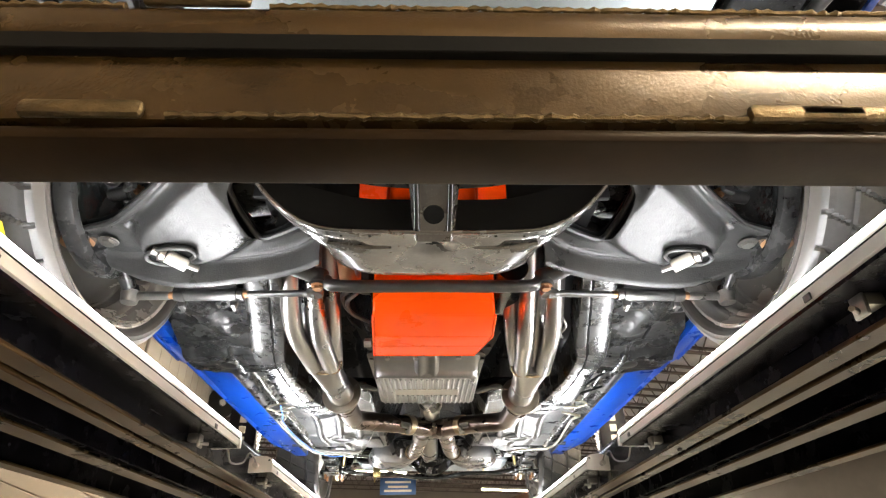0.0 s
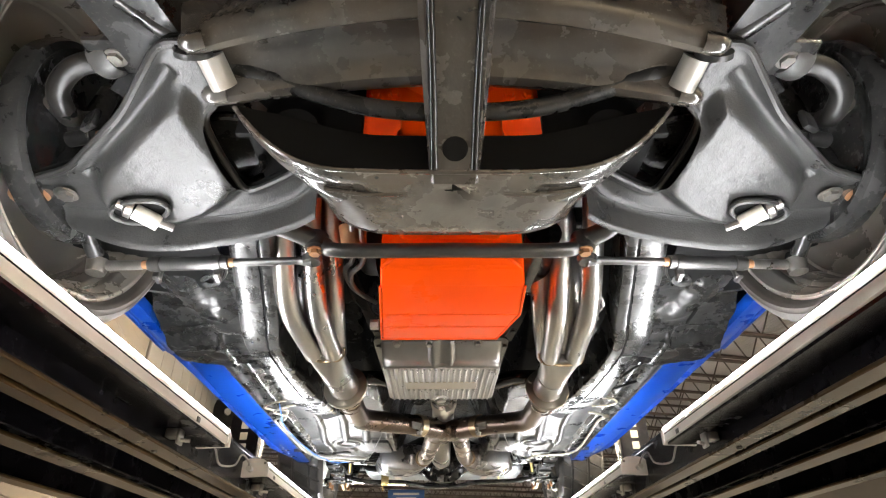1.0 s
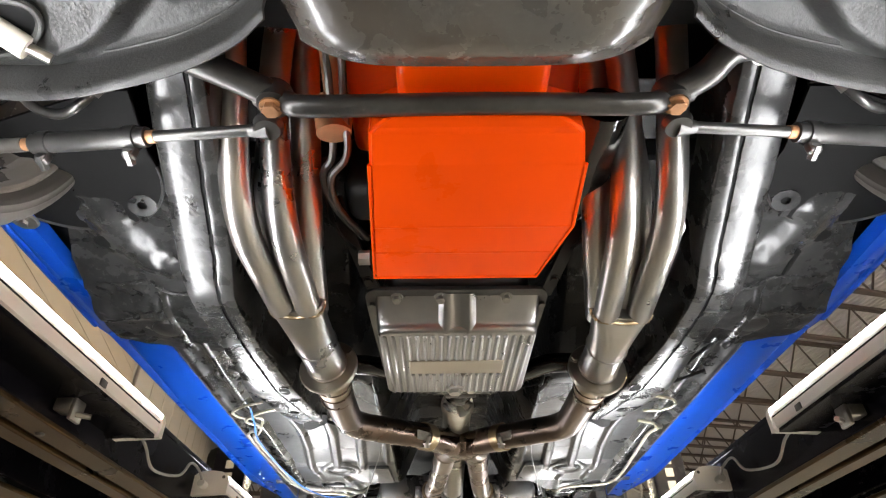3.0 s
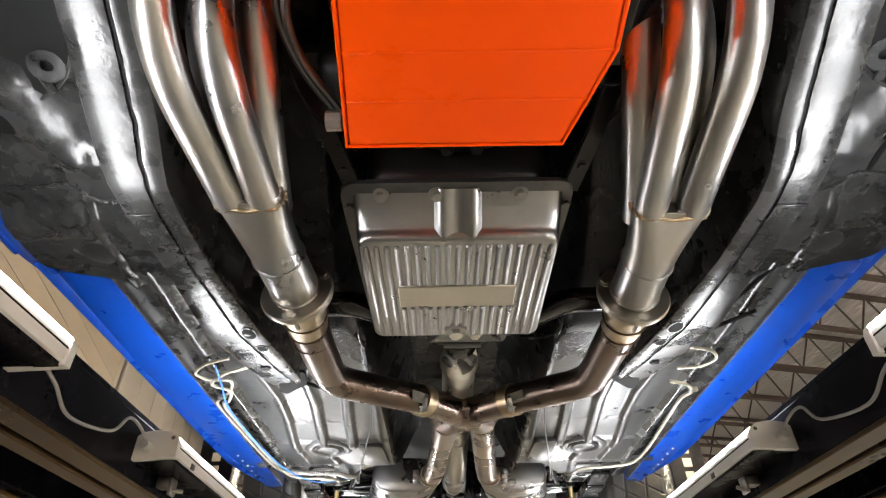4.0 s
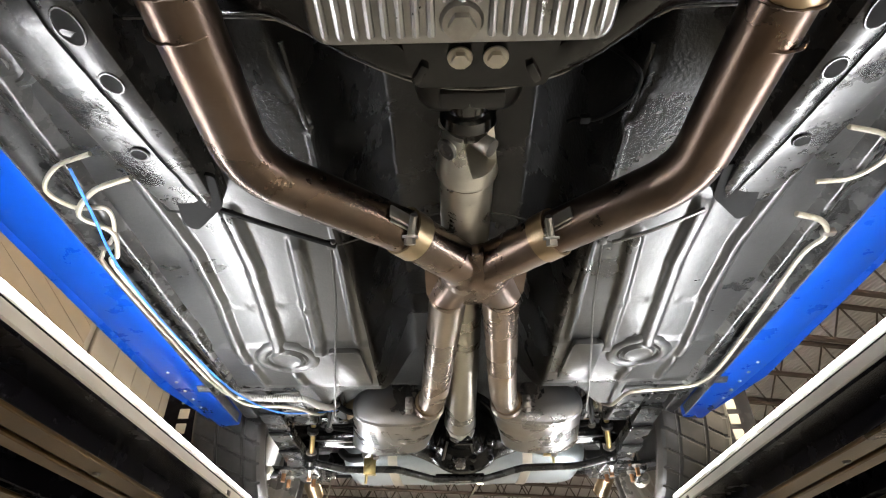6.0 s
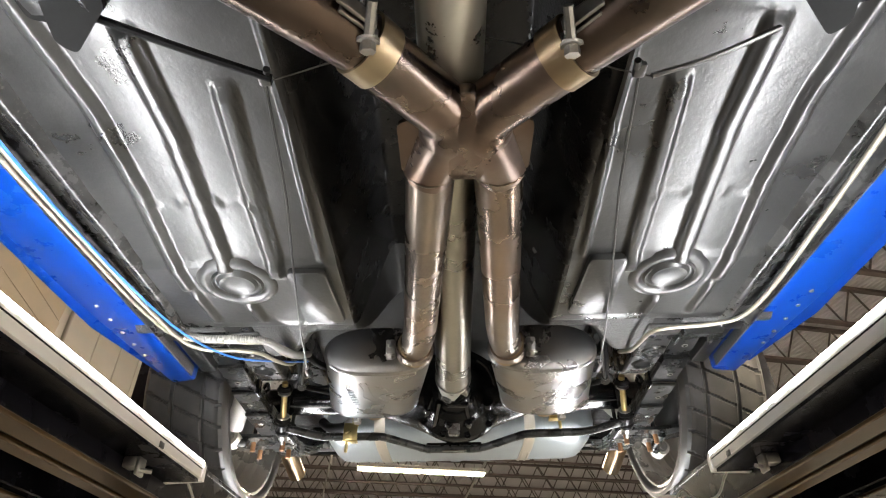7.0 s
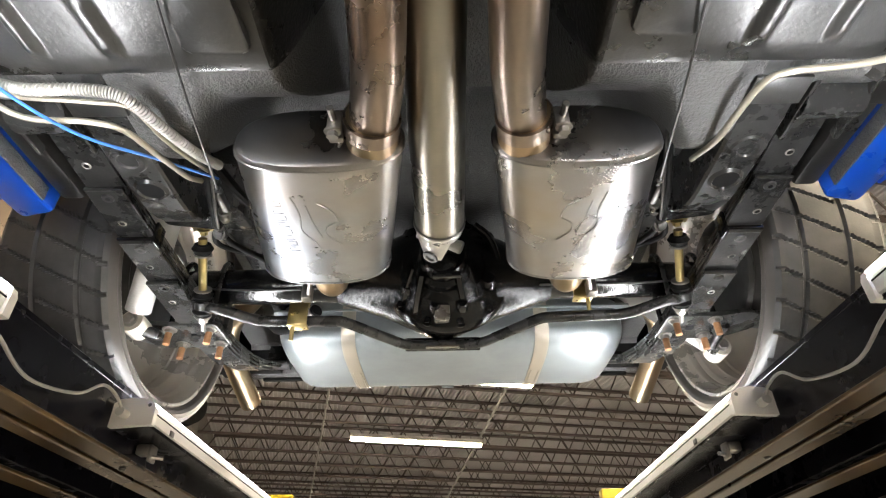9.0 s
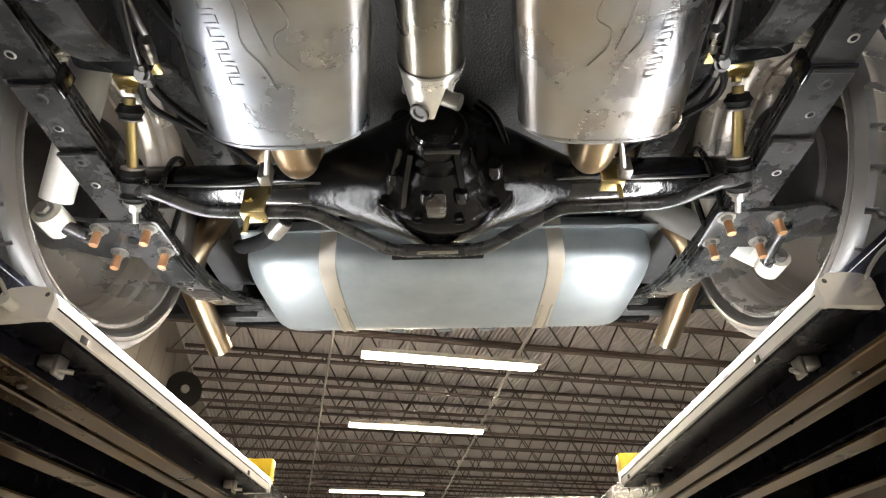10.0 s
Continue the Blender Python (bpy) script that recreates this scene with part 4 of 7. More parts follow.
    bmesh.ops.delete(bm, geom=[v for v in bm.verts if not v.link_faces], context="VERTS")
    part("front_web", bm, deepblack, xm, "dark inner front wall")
    lip = [verts[i] + V(0, -0.001, 0.001) for i in range(nx + 1)]
    part("front_lip", tube(lip, 0.0035, 8, 1), wornsteel, xm)
    for g in (-1, 1):
        part("side_hole", lathe([(0, 0), (0, 0.036), (0.002, 0.038), (0.002, 0)], (g * 0.235, 1.666, 2.118), (0, -1, -0.35), 24), deepblack, xm)
        for dx, r in ((0.03, 0.0022), (0.11, 0.003), (0.16, 0.0022), (0.215, 0.0028)):
            part("pin_hole", lathe([(0, 0), (0, r), (-0.0006, r), (-0.0006, 0)], (g * dx, 1.672, 2.0388), (0, 0, 1), 8), deepblack, xm)
    part("drain_hole", lathe([(0.004, 0), (0.004, 0.013), (-0.001, 0.015), (-0.001, 0)], (0, 1.711, 2.049), (0, 0, 1), 18), deepblack, xm)
    for s in (-1, 1):
        part("pressed_rib", tube([(s * 0.075, 1.712, 2.0405), (s * 0.13, 1.712, 2.0395), (s * 0.19, 1.708, 2.047)], 0.004, 8), wornsteel, xm)
    # upturned centre strut with two pressed ribs and a hole
    def strut_z(y):
        return 2.034 + (1.668 - y) * 0.66
    ring = [(-0.052, 0.008), (-0.044, 0.0), (0.044, 0.0), (0.052, 0.008), (0.052, 0.03), (-0.052, 0.03)]
    path = [V(0.001, y, strut_z(y)) for y in (1.675, 1.62, 1.55, 1.46, 1.38)]
    def sring(i, f):
        k = 0.66 + 0.42 * f
        return [(x * k, z) for x, z in ring]
    strut = part("centre_strut", rings(path, sring), wornsteel, car, "black pressed-steel centre strut with a round hole")
    for s in (-1, 1):
        part("pressed_rib", tube([(s * (0.026 + 0.002), 1.655, strut_z(1.655) - 0.002), (s * 0.030, 1.55, strut_z(1.55) - 0.003), (s * 0.033, 1.47, strut_z(1.47) - 0.003)], 0.0055, 10), gloss, strut)
    part("hole", lathe([(0.002, 0), (0.002, 0.016), (-0.001, 0.018), (-0.001, 0)], (0.001, 1.632, strut_z(1.632)), (0, 0.55, 0.83), 18), deepblack, strut)
    # arched front bar: an open channel with rounded flanges
    arch = [V(x, 1.560 + 0.012 * (abs(x) / 0.34) ** 2, 2.135 + 0.052 * math.cos(x * 4.4)) for x in np.linspace(-0.345, 0.345, 41)]
    bar = part("front_bar", rings(arch, lambda i, f: [((1.05 + 0.35 * (1 - (2 * f - 1) ** 2)) * u, w) for u, w in [(-0.060, 0.016), (-0.058, 0.004), (-0.053, -0.005), (-0.045, -0.010), (-0.036, -0.008), (-0.031, 0.002), (-0.027, 0.016), (-0.018, 0.024), (0.014, 0.025), (0.024, 0.016), (0.029, 0.002), (0.034, -0.008), (0.043, -0.010), (0.051, -0.005), (0.056, 0.004), (0.058, 0.016), (0.058, 0.07), (-0.060, 0.07)]]), wornsteel, car, "black arched front support bar")
    for s in (-1, 1):
        for dy in (-0.044, 0.046):
            part("flange_tip", lathe([(-0.014, 0.0), (-0.012, 0.007), (-0.006, 0.012), (0.004, 0.014), (0.02, 0.013), (0.02, 0)], (s * 0.342, 1.563 + dy, 2.137), (-s, 0, 0.25), 16), wornsteel, bar)
    part("sway_bar", tube([(-0.44, 1.50, 2.20), (-0.36, 1.57, 2.185), (-0.25, 1.615, 2.168), (-0.10, 1.635, 2.135), (0.10, 1.635, 2.135), (0.25, 1.615, 2.168), (0.36, 1.57, 2.185), (0.44, 1.50, 2.20)], 0.0135, 12), chassis, car, "black front sway bar")


def build_arms():
    for s in (-1, 1):
        def zf(x, y):
            a = abs(x)
            return 2.104 + 0.22 * (1.80 - y) * sm((0.62 - a) / 0.25) - 0.012 * sm((0.45 - a) / 0.2)
        out = [(0.342, 1.540), (0.392, 1.536), (0.478, 1.636), (0.60, 1.735), (0.685, 1.765), (0.725, 1.785), (0.722, 1.838), (0.66, 1.852), (0.585, 1.860), (0.485, 1.862), (0.405, 1.848), (0.322, 1.826), (0.255, 1.795), (0.225, 1.768), (0.235, 1.735), (0.285, 1.765), (0.338, 1.792), (0.362, 1.712), (0.370, 1.650), (0.332, 1.618)]
        ol = [(s * x, y) for x, y in round_outline(out, 0.022, 3)]
        plan = round_outline(out, 0.022, 3)
        pocket = round_outline([(0.372, 1.600), (0.410, 1.604), (0.505, 1.678), (0.561, 1.729), (0.592, 1.800), (0.572, 1.872), (0.470, 1.868), (0.405, 1.840), (0.330, 1.775)], 0.03, 5)
        flute = [(0.392, 1.575), (0.472, 1.657), (0.575, 1.753)]

        def arm_z(x, y, gap):
            z = zf(x, y) + 0.002
            d, near, inside = edge_gap(x, y, pocket)
            z -= 0.026 * sm((d + 0.004) / 0.030) if inside else 0.0
            z -= 0.006 * sm((0.010 - gap) / 0.010)
            for (x0, y0), (x1, y1) in zip(flute, flute[1:]):
                f = ((x - x0) * (x1 - x0) + (y - y0) * (y1 - y0)) / ((x1 - x0) ** 2 + (y1 - y0) ** 2)
                if 0 <= f <= 1:
                    g = abs((x - x0) * (y1 - y0) - (y - y0) * (x1 - x0)) / math.hypot(x1 - x0, y1 - y0)
                    z += 0.008 * sm((0.014 - g) / 0.010)
            hole = math.hypot((x - 0.512) / 1.5, y - 1.806)
            z += 0.014 * sm((0.034 - hole) / 0.010)
            return z + 0.0006 * noise.noise(V(x * 60, y * 60, s))
        arm = part("control_arm", sheet(plan, arm_z, 0.005, s), armpaint, car, "gloss black stamped lower control arm with a hammered spring pocket", sharp=60)
        part("rolled_edge", tube([V(x, y, zf(x, y) + 0.002) for x, y in ol] + [V(*ol[0], zf(*ol[0]) + 0.002)], 0.0062, 8, 1), armpaint, arm)
        part("arm_top", slab(ol, lambda x, y: zf(x, y) + 0.018, 0.004), deepblack, arm)
        # rear wall of the arm, turned down and sweeping in to the crossmember
        wall = smooth_path([V(s * x, y, 0) for x, y in ((0.690, 1.846), (0.60, 1.859), (0.485, 1.863), (0.405, 1.850), (0.322, 1.827), (0.255, 1.795), (0.215, 1.764))], 7)
        n = len(wall) - 1
        verts = []
        for k, p in enumerate(wall):
            f = k / n
            low = 2.040 + 0.045 * sm((0.30 - f) / 0.30)
            top = zf(p.x, p.y) + 0.002
            for dy, z in ((-0.012, top), (-0.003, top - 0.006), (0.0, top - 0.014), (0.002, low + 0.008), (0.006, low + 0.002), (0.013, low), (0.016, low + 0.004), (0.008, low + 0.010), (0.006, top)):
                verts.append(V(p.x, p.y + dy, z))
        m = 9
        part("rear_wall", bm_of(verts, [(k * m + q, k * m + (q + 1) % m, (k + 1) * m + (q + 1) % m, (k + 1) * m + q) for k in range(n) for q in range(m)] + [tuple(range(m)), tuple(n * m + q for q in range(m))]), armpaint, arm, "turned-down rear wall of the arm", sharp=50)
        # lower shock mount: bushing and stud in an oval cut-out
        c = V(s * 0.510, 1.806, 2.072)
        ring = [c + V(s * 0.050 * math.cos(t) * (1 - 0.12 * math.sin(t)), 0.030 * math.sin(t) + s * s * 0.012 * math.cos(t), 0.0) for t in np.linspace(0, 2 * math.pi, 33)]
        part("cutout", slab([(p.x, p.y) for p in ring[:-1]], lambda x, y: 2.0785, 0.004), deepblack, arm)
        part("cutout_rim", tube(ring, 0.0042, 8, 1), armpaint, arm)
        shock = part("shock_bushing", rod(c + V(s * 0.006, -0.008, -0.002), c + V(-s * 0.026, 0.018, -0.010), 0.0135, 18), cream, arm, "cream shock absorber bushing")
        part("shock_stud", join(rod(c + V(-s * 0.018, 0.012, -0.008), c + V(-s * 0.044, 0.032, -0.010), 0.0065, 10), lathe([(0, 0.005), (0, 0.016), (0.010, 0.015), (0.014, 0.006)], c + V(s * 0.008, -0.010, -0.002), (s * 0.80, -0.55, 0.1), 18), lathe([(0, 0.004), (0, 0.0085), (0.010, 0.008), (0.010, 0.004)], c + V(s * 0.020, -0.018, 0.0), (s * 0.80, -0.55, 0.1), 12)), steel, shock)
        # bump stop, ball joint, bolts and front bushing
        part("ball_joint", lathe([(0.004, 0), (0.004, 0.030), (-0.006, 0.029), (-0.012, 0.012), (-0.014, 0)], (s * 0.690, 1.792, 2.096), (0, 0, 1), 20), rust, arm, "rust-brown ball joint cap")
        part("bolt_head", bolt((s * 0.630, 1.790, 2.098), (0, 0, -1), 0.013, 0.008), steel, arm, "bright bolt head")
        part("front_bushing", rod((s * 0.333, 1.560, 2.160), (s * 0.322, 1.600, 2.143), 0.0185, 18), bushing, arm, "pale pivot bushing")
        part("washer", lathe([(-0.004, 0), (-0.004, 0.025), (0.004, 0.025), (0.004, 0)], (s * 0.348, 1.545, 2.150), (s * 0.1, 0.93, -0.37), 18), armpaint, arm)
        # coil spring glimpsed through the opening
        coil = [V(s * 0.355 + s * 0.0 + 0.055 * math.cos(t), 1.73 + 0.055 * math.sin(t), 2.125 + 0.0075 * t) for t in np.linspace(0, 19, 90)]
        part("coil_spring", tube(coil, 0.007, 8, 1), gloss, car, "gloss black coil spring")
        part("spring_tower", box((s * 0.36, 1.73, 2.33), (0.17, 0.2, 0.08), 0.02, 3), deepblack, car)
        # upper arm, knuckle and brake parts behind the wheel
        part("upper_arm", rings(smooth_path([(s * 0.40, 1.66, 2.36), (s * 0.50, 1.72, 2.345), (s * 0.60, 1.79, 2.33)], 4), lambda i, f: [(-0.05 + 0.025 * f, -0.012), (0.05 - 0.025 * f, -0.012), (0.05 - 0.025 * f, 0.012), (-0.05 + 0.025 * f, 0.012)]), chassis, car)
        kn = part("steering_knuckle", join(tube([(s * 0.665, 1.80, 2.10), (s * 0.655, 1.80, 2.18), (s * 0.645, 1.80, 2.26), (s * 0.625, 1.79, 2.33)], lambda f: 0.026 - 0.008 * f, 12), tube([(s * 0.655, 1.82, 2.14), (s * 0.66, 1.90, 2.11), (s * 0.665, 1.965, 2.085)], 0.015, 10), rod((s * 0.62, 1.80, AXLE_Z), (s * 0.70, 1.80, AXLE_Z), 0.04, 18)), chassis, car, "black steering knuckle")
        part("tie_bolt", bolt((s * 0.60, 1.78, 2.21), (-s, -0.2, -0.2), 0.010, 0.016), rust, kn)
        part("dust_shield", lathe([(0.03, 0.0), (0.03, 0.040), (0.012, 0.055), (0.004, 0.075), (0.006, 0.105), (0.0, 0.128), (0.002, 0.150), (0.010, 0.164), (0.006, 0.176), (-0.008, 0.182), (-0.024, 0.180), (-0.024, 0.172), (-0.006, 0.168), (-0.012, 0.0)], (s * 0.664, FRONT, AXLE_Z), (-s, 0, 0), 56), chassis, car, "round black brake dust shield with a rolled lip")
        part("caliper", box((s * 0.685, FRONT + 0.10, AXLE_Z + 0.06), (0.07, 0.09, 0.15), 0.02, 3), darksteel, car)
        part("brake_hose", tube([(s * 0.49, 1.605, 2.205), (s * 0.54, 1.60, 2.185), (s * 0.575, 1.625, 2.165), (s * 0.59, 1.675, 2.165), (s * 0.615, 1.72, 2.20)], 0.016, 14), soot, car, "black brake hose")
        part("flex_hose", tube([(s * 0.475, 1.925, 2.135), (s * 0.50, 1.935, 2.105), (s * 0.53, 1.945, 2.098), (s * 0.565, 1.935, 2.108), (s * 0.59, 1.90, 2.14), (s * 0.60, 1.86, 2.19)], 0.0065, 10), darksteel, car, "grey flexible brake hose")
        part("hose_ferrule", rod((s * 0.468, 1.920, 2.143), (s * 0.487, 1.930, 2.120), 0.0095, 12), steel, car)
        part("hose_end", rod((s * 0.60, 1.655, 2.170), (s * 0.612, 1.69, 2.185), 0.014, 12), darksteel, car)
        part("sway_mount", join(lathe([(-0.02, 0.012), (-0.02, 0.026), (-0.008, 0.031), (0.010, 0.031), (0.02, 0.024), (0.02, 0.012)], (s * 0.50, 1.60, 2.205), (s * 0.9, 0.4, 0.1), 20)), rubber, car, "black rubber sway bar mount")
        part("wheel_stop", join(rod((s * 0.585, 1.735, 2.175), (s * 0.625, 1.745, 2.175), 0.013, 14), bolt((s * 0.583, 1.735, 2.175), (-s, -0.2, 0), 0.009, 0.010)), darksteel, car)
        part("stop_nut", bolt((s * 0.576, 1.733, 2.175), (-s, -0.2, 0), 0.007, 0.008, False), rust, car)
        part("lug", box((s * 0.56, 1.69, 2.165), (0.03, 0.012, 0.035), 0.004, 2, Matrix.Rotation(0.5 * s, 4, "Z")), chassis, car)


def build_steering():
    z = 2.056
    link = part("centre_link", tube([(-0.262, 1.905, 2.083), (-0.225, 1.905, 2.072), (-0.195, 1.900, z), (0.0, 1.896, z - 0.002), (0.195, 1.900, z), (0.23, 1.905, 2.072), (0.262, 1.90, 2.08)], 0.0135, 14), darksteel, car, "dark steel steering centre link")
    for s in (-1, 1):
        part("link_eye", lathe([(-0.016, 0), (-0.016, 0.019), (0.012, 0.021), (0.018, 0.014), (0.018, 0)], (s * 0.240, 1.905, 2.078), (0, 0.1, 1), 18), darksteel, link)
        part("stud_nut", join(bolt((s * 0.240, 1.902, 2.058), (0, 0, -1), 0.010, 0.010), rod((s * 0.228, 1.90, 2.052), (s * 0.252, 1.90, 2.055), 0.0018, 6)), rust, link, "castle nut with split pin")
        part("dust_boot", lathe([(0, 0), (0, 0.016), (0.010, 0.019), (0.018, 0.012), (0.018, 0)], (s * 0.250, 1.93, 2.048), (0, 0, 1), 16), darksteel, link)
        idler = [(s * 0.245, 1.90, 2.080), (s * 0.285, 1.882, 2.088), (s * 0.332, 1.862, 2.096)] if s < 0 else [(0.245, 1.90, 2.080), (0.278, 1.882, 2.088), (0.300, 1.858, 2.098), (0.338, 1.850, 2.104)]
        arm = part("idler_arm" if s < 0 else "pitman_arm", tube(idler, 0.0175, 12), darksteel, car, "dark steel steering arm")
        part("arm_nut", bolt((s * 0.335, 1.855, 2.088), (0, 0, -1), 0.010, 0.010), steel, arm)
        a, b = V(s * 0.25, 1.935, 2.056), V(s * 0.662, 1.975, 2.068)
        d = b - a

        def along(f0, f1, r, n=14):
            return rod(a + d * f0, a + d * f1, r, n)
        rodp = part("tie_rod", join(along(0.0, 0.36, 0.0075), cone(a + d * 0.0, a + d * 0.06, 0.013, 0.008)), darksteel, car, "grey steel tie rod with adjusting sleeve")
        part("thread", along(0.355, 0.385, 0.0085), rust, rodp, "rusty thread")
        part("sleeve", along(0.38, 0.75, 0.0128, 18), darksteel, rodp)
        part("thread", along(0.745, 0.785, 0.0085), rust, rodp, "rusty thread")
        part("outer_end", join(along(0.78, 0.95, 0.0095), lathe([(-0.016, 0), (-0.016, 0.017), (0.010, 0.021), (0.014, 0)], b, (0, 0, 1), 18)), steel, rodp)
        part("ball_boot", lathe([(0.010, 0.0), (0.010, 0.018), (0.026, 0.012), (0.026, 0)], b, (0, 0, 1), 16), deepblack, rodp)
        for f in (0.43, 0.71):
            c = a + d * f
            part("clamp", join(along(f - 0.018, f + 0.018, 0.0155, 16), box(c + V(0, 0.008, -0.018), (0.016, 0.012, 0.018), 0.003), bolt(c + V(0, 0.0, -0.021), (0, 1, -0.3), 0.006, 0.02, False)), darksteel, rodp, "bolted sleeve clamp")


def build_engine():
    # oil pan: deep rear sump, clipped corner, shallow front
    z0 = 2.012
    low = [(-0.127, 1.955), (0.137, 1.955), (0.142, 2.076), (0.107, 2.200), (-0.144, 2.200)]
    verts = [V(x, y, z0) for x, y in low]
    verts += [V(-0.125, 1.916, 2.030), V(0.131, 1.916, 2.030), V(0.090, 1.902, 2.052), V(-0.090, 1.902, 2.052)]
    verts += [V(-0.127, 1.94, 2.13), V(0.137, 1.94, 2.13), V(0.142, 2.076, 2.13), V(0.107, 2.200, 2.13), V(-0.144, 2.200, 2.13), V(0.090, 1.925, 2.13), V(-0.090, 1.925, 2.13)]
    faces = [(0, 1, 2, 3, 4), (0, 5, 6, 1), (5, 8, 7, 6), (8, 15, 14, 7), (5, 9, 15, 8), (6, 7, 14, 10), (0, 4, 13, 9, 5), (1, 6, 10, 11, 2), (2, 11, 12, 3), (3, 12, 13, 4), (9, 13, 12, 11, 10, 14, 15)]
    bm = bm_of(verts, faces)
    bmesh.ops.recalc_face_normals(bm, faces=bm.faces)
    bmesh.ops.bevel(bm, geom=[e for e in bm.edges if e.calc_face_angle(0) > 0.2], offset=0.004, segments=3, affect="EDGES")
    pan = part("oil_pan", bm, orange, car, "bright orange enamelled engine oil pan", sharp=30)
    part("pan_front", box((0.0, 1.86, 2.155), (0.186, 0.20, 0.135), 0.012, 3), orange, pan)
    for x in (-0.086, 0.086):
        part("weld_mark", tube([(x, 1.945, 2.090), (x, 1.954, 2.055), (x + 0.004, 1.960, 2.035)], 0.004, 8), orange, pan)
    for y in (2.075, 2.135):
        part("crease", tube([(-0.132 if y < 2.1 else -0.136, y, z0 + 0.0008), (0.139 if y < 2.1 else 0.123, y, z0 + 0.0008)], 0.0020, 8, 1), orange, pan)
    part("rim_bead", tube([V(x, y, z0 + 0.001) for x, y in low[1:] + low[:1]], 0.0026, 6, 1), orange, pan)
    part("drain_bolt", rod((-0.150, 2.185, 2.040), (-0.168, 2.185, 2.040), 0.012, 8), steel, pan)
    part("engine_block", join(box((0, 1.95, 2.23), (0.165, 0.50, 0.20), 0.02, 3), box((0, 1.95, 2.42), (0.40, 0.56, 0.22), 0.02, 3)), orange, car, "orange engine block")
    part("timing_cover", join(lathe([(0, 0), (0, 0.11), (0.04, 0.105), (0.05, 0.08), (0.05, 0)], (0, 1.67, 2.30), (0, -1, 0), 28), box((0, 1.69, 2.215), (0.30, 0.03, 0.06), 0.008), *[bolt((0.03 * k, 1.675, 2.205), (0, -1, 0), 0.007, 0.008) for k in (-4, -3, 3, 4)]), orange, car, "orange timing cover and front pan flange")
    # Added black sheets stand in for the deep shade beside the engine.
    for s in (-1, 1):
        part("shade_sheet", box((s * 0.230, 1.675, 2.27), (0.19, 0.012, 0.30), 0.004), deepblack, car)
    part("damper", lathe([(0, 0), (0, 0.09), (0.03, 0.09), (0.03, 0)], (0, 1.60, 2.40), (0, -1, 0), 30), deepblack, car)
    part("starter", join(rod((0.185, 1.97, 2.14), (0.185, 2.16, 2.14), 0.036, 18), box((0.17, 2.18, 2.15), (0.06, 0.05, 0.07), 0.012)), gloss, car, "gloss black starter motor")
    part("vacuum_line", tube([(-0.165, 1.84, 2.20), (-0.168, 1.95, 2.13), (-0.172, 2.03, 2.11), (-0.200, 2.07, 2.10), (-0.197, 2.14, 2.10), (-0.165, 2.24, 2.12)], 0.0055, 8), darksteel, car, "thin bent cooler line")
    part("cooler_line", tube([(-0.190, 1.84, 2.21), (-0.188, 1.96, 2.14), (-0.195, 2.04, 2.12), (-0.215, 2.08, 2.115), (-0.205, 2.15, 2.11), (-0.175, 2.25, 2.13)], 0.0055, 8), darksteel, car)
    part("fuel_pump", join(rod((-0.185, 1.86, 2.20), (-0.185, 2.0, 2.14), 0.014, 12), lathe([(0, 0), (0, 0.028), (0.05, 0.024), (0.05, 0)], (-0.19, 1.98, 2.16), (0.1, 0.3, -1), 16)), rust, car)
    # bell housing with a glimpse of the toothed flexplate
    bell = part("bell_housing", join(lathe([(0.0, 0.0), (0.0, 0.140), (0.012, 0.150), (0.030, 0.150), (0.034, 0.138), (0.055, 0.134), (0.060, 0.118), (0.085, 0.112), (0.090, 0.09), (0.11, 0.085), (0.11, 0.0)], (-0.005, 2.232, 2.235), (0, 1, 0), 44), box((-0.005, 2.31, 2.33), (0.44, 0.12, 0.16), 0.03, 3)), soot, car, "oily black converter and bell housing")
    part("flexplate", lathe([(0, 0), (0, 0.165), (0.010, 0.165), (0.010, 0)], (-0.005, 2.215, 2.235), (0, 1, 0), 48), soot, bell)
    for k in range(-14, 15):
        t = k * 0.045
        part("tooth", box((-0.005 + 0.168 * math.sin(t), 2.219, 2.235 - 0.168 * math.cos(t)), (0.0035, 0.010, 0.008), 0, 1, Matrix.Rotation(-t, 4, "Y")), steel, bell)
    for k in range(6):
        t = -0.9 + 0.36 * k
        part("bell_bolt", bolt((-0.005 + 0.118 * math.sin(t), 2.305, 2.235 - 0.118 * math.cos(t)), (math.sin(t), 0, -math.cos(t)), 0.008, 0.008), soot, bell)
    for s in (-1, 1):
        part("bell_ear", rings(smooth_path([(-0.005 + s * 0.150, 2.335, 2.066), (-0.005 + s * 0.168, 2.28, 2.085), (-0.005 + s * 0.190, 2.23, 2.12), (-0.005 + s * 0.215, 2.19, 2.17)], 5), lambda i, f: [(-0.011, -0.004), (0.011, -0.004), (0.011, 0.004), (-0.011, 0.004)]), soot, bell, "dark bell housing brace")
        part("brace_bolt", bolt((-0.005 + s * 0.162, 2.30, 2.074), (0, -0.2, -1), 0.007, 0.006), soot, bell)


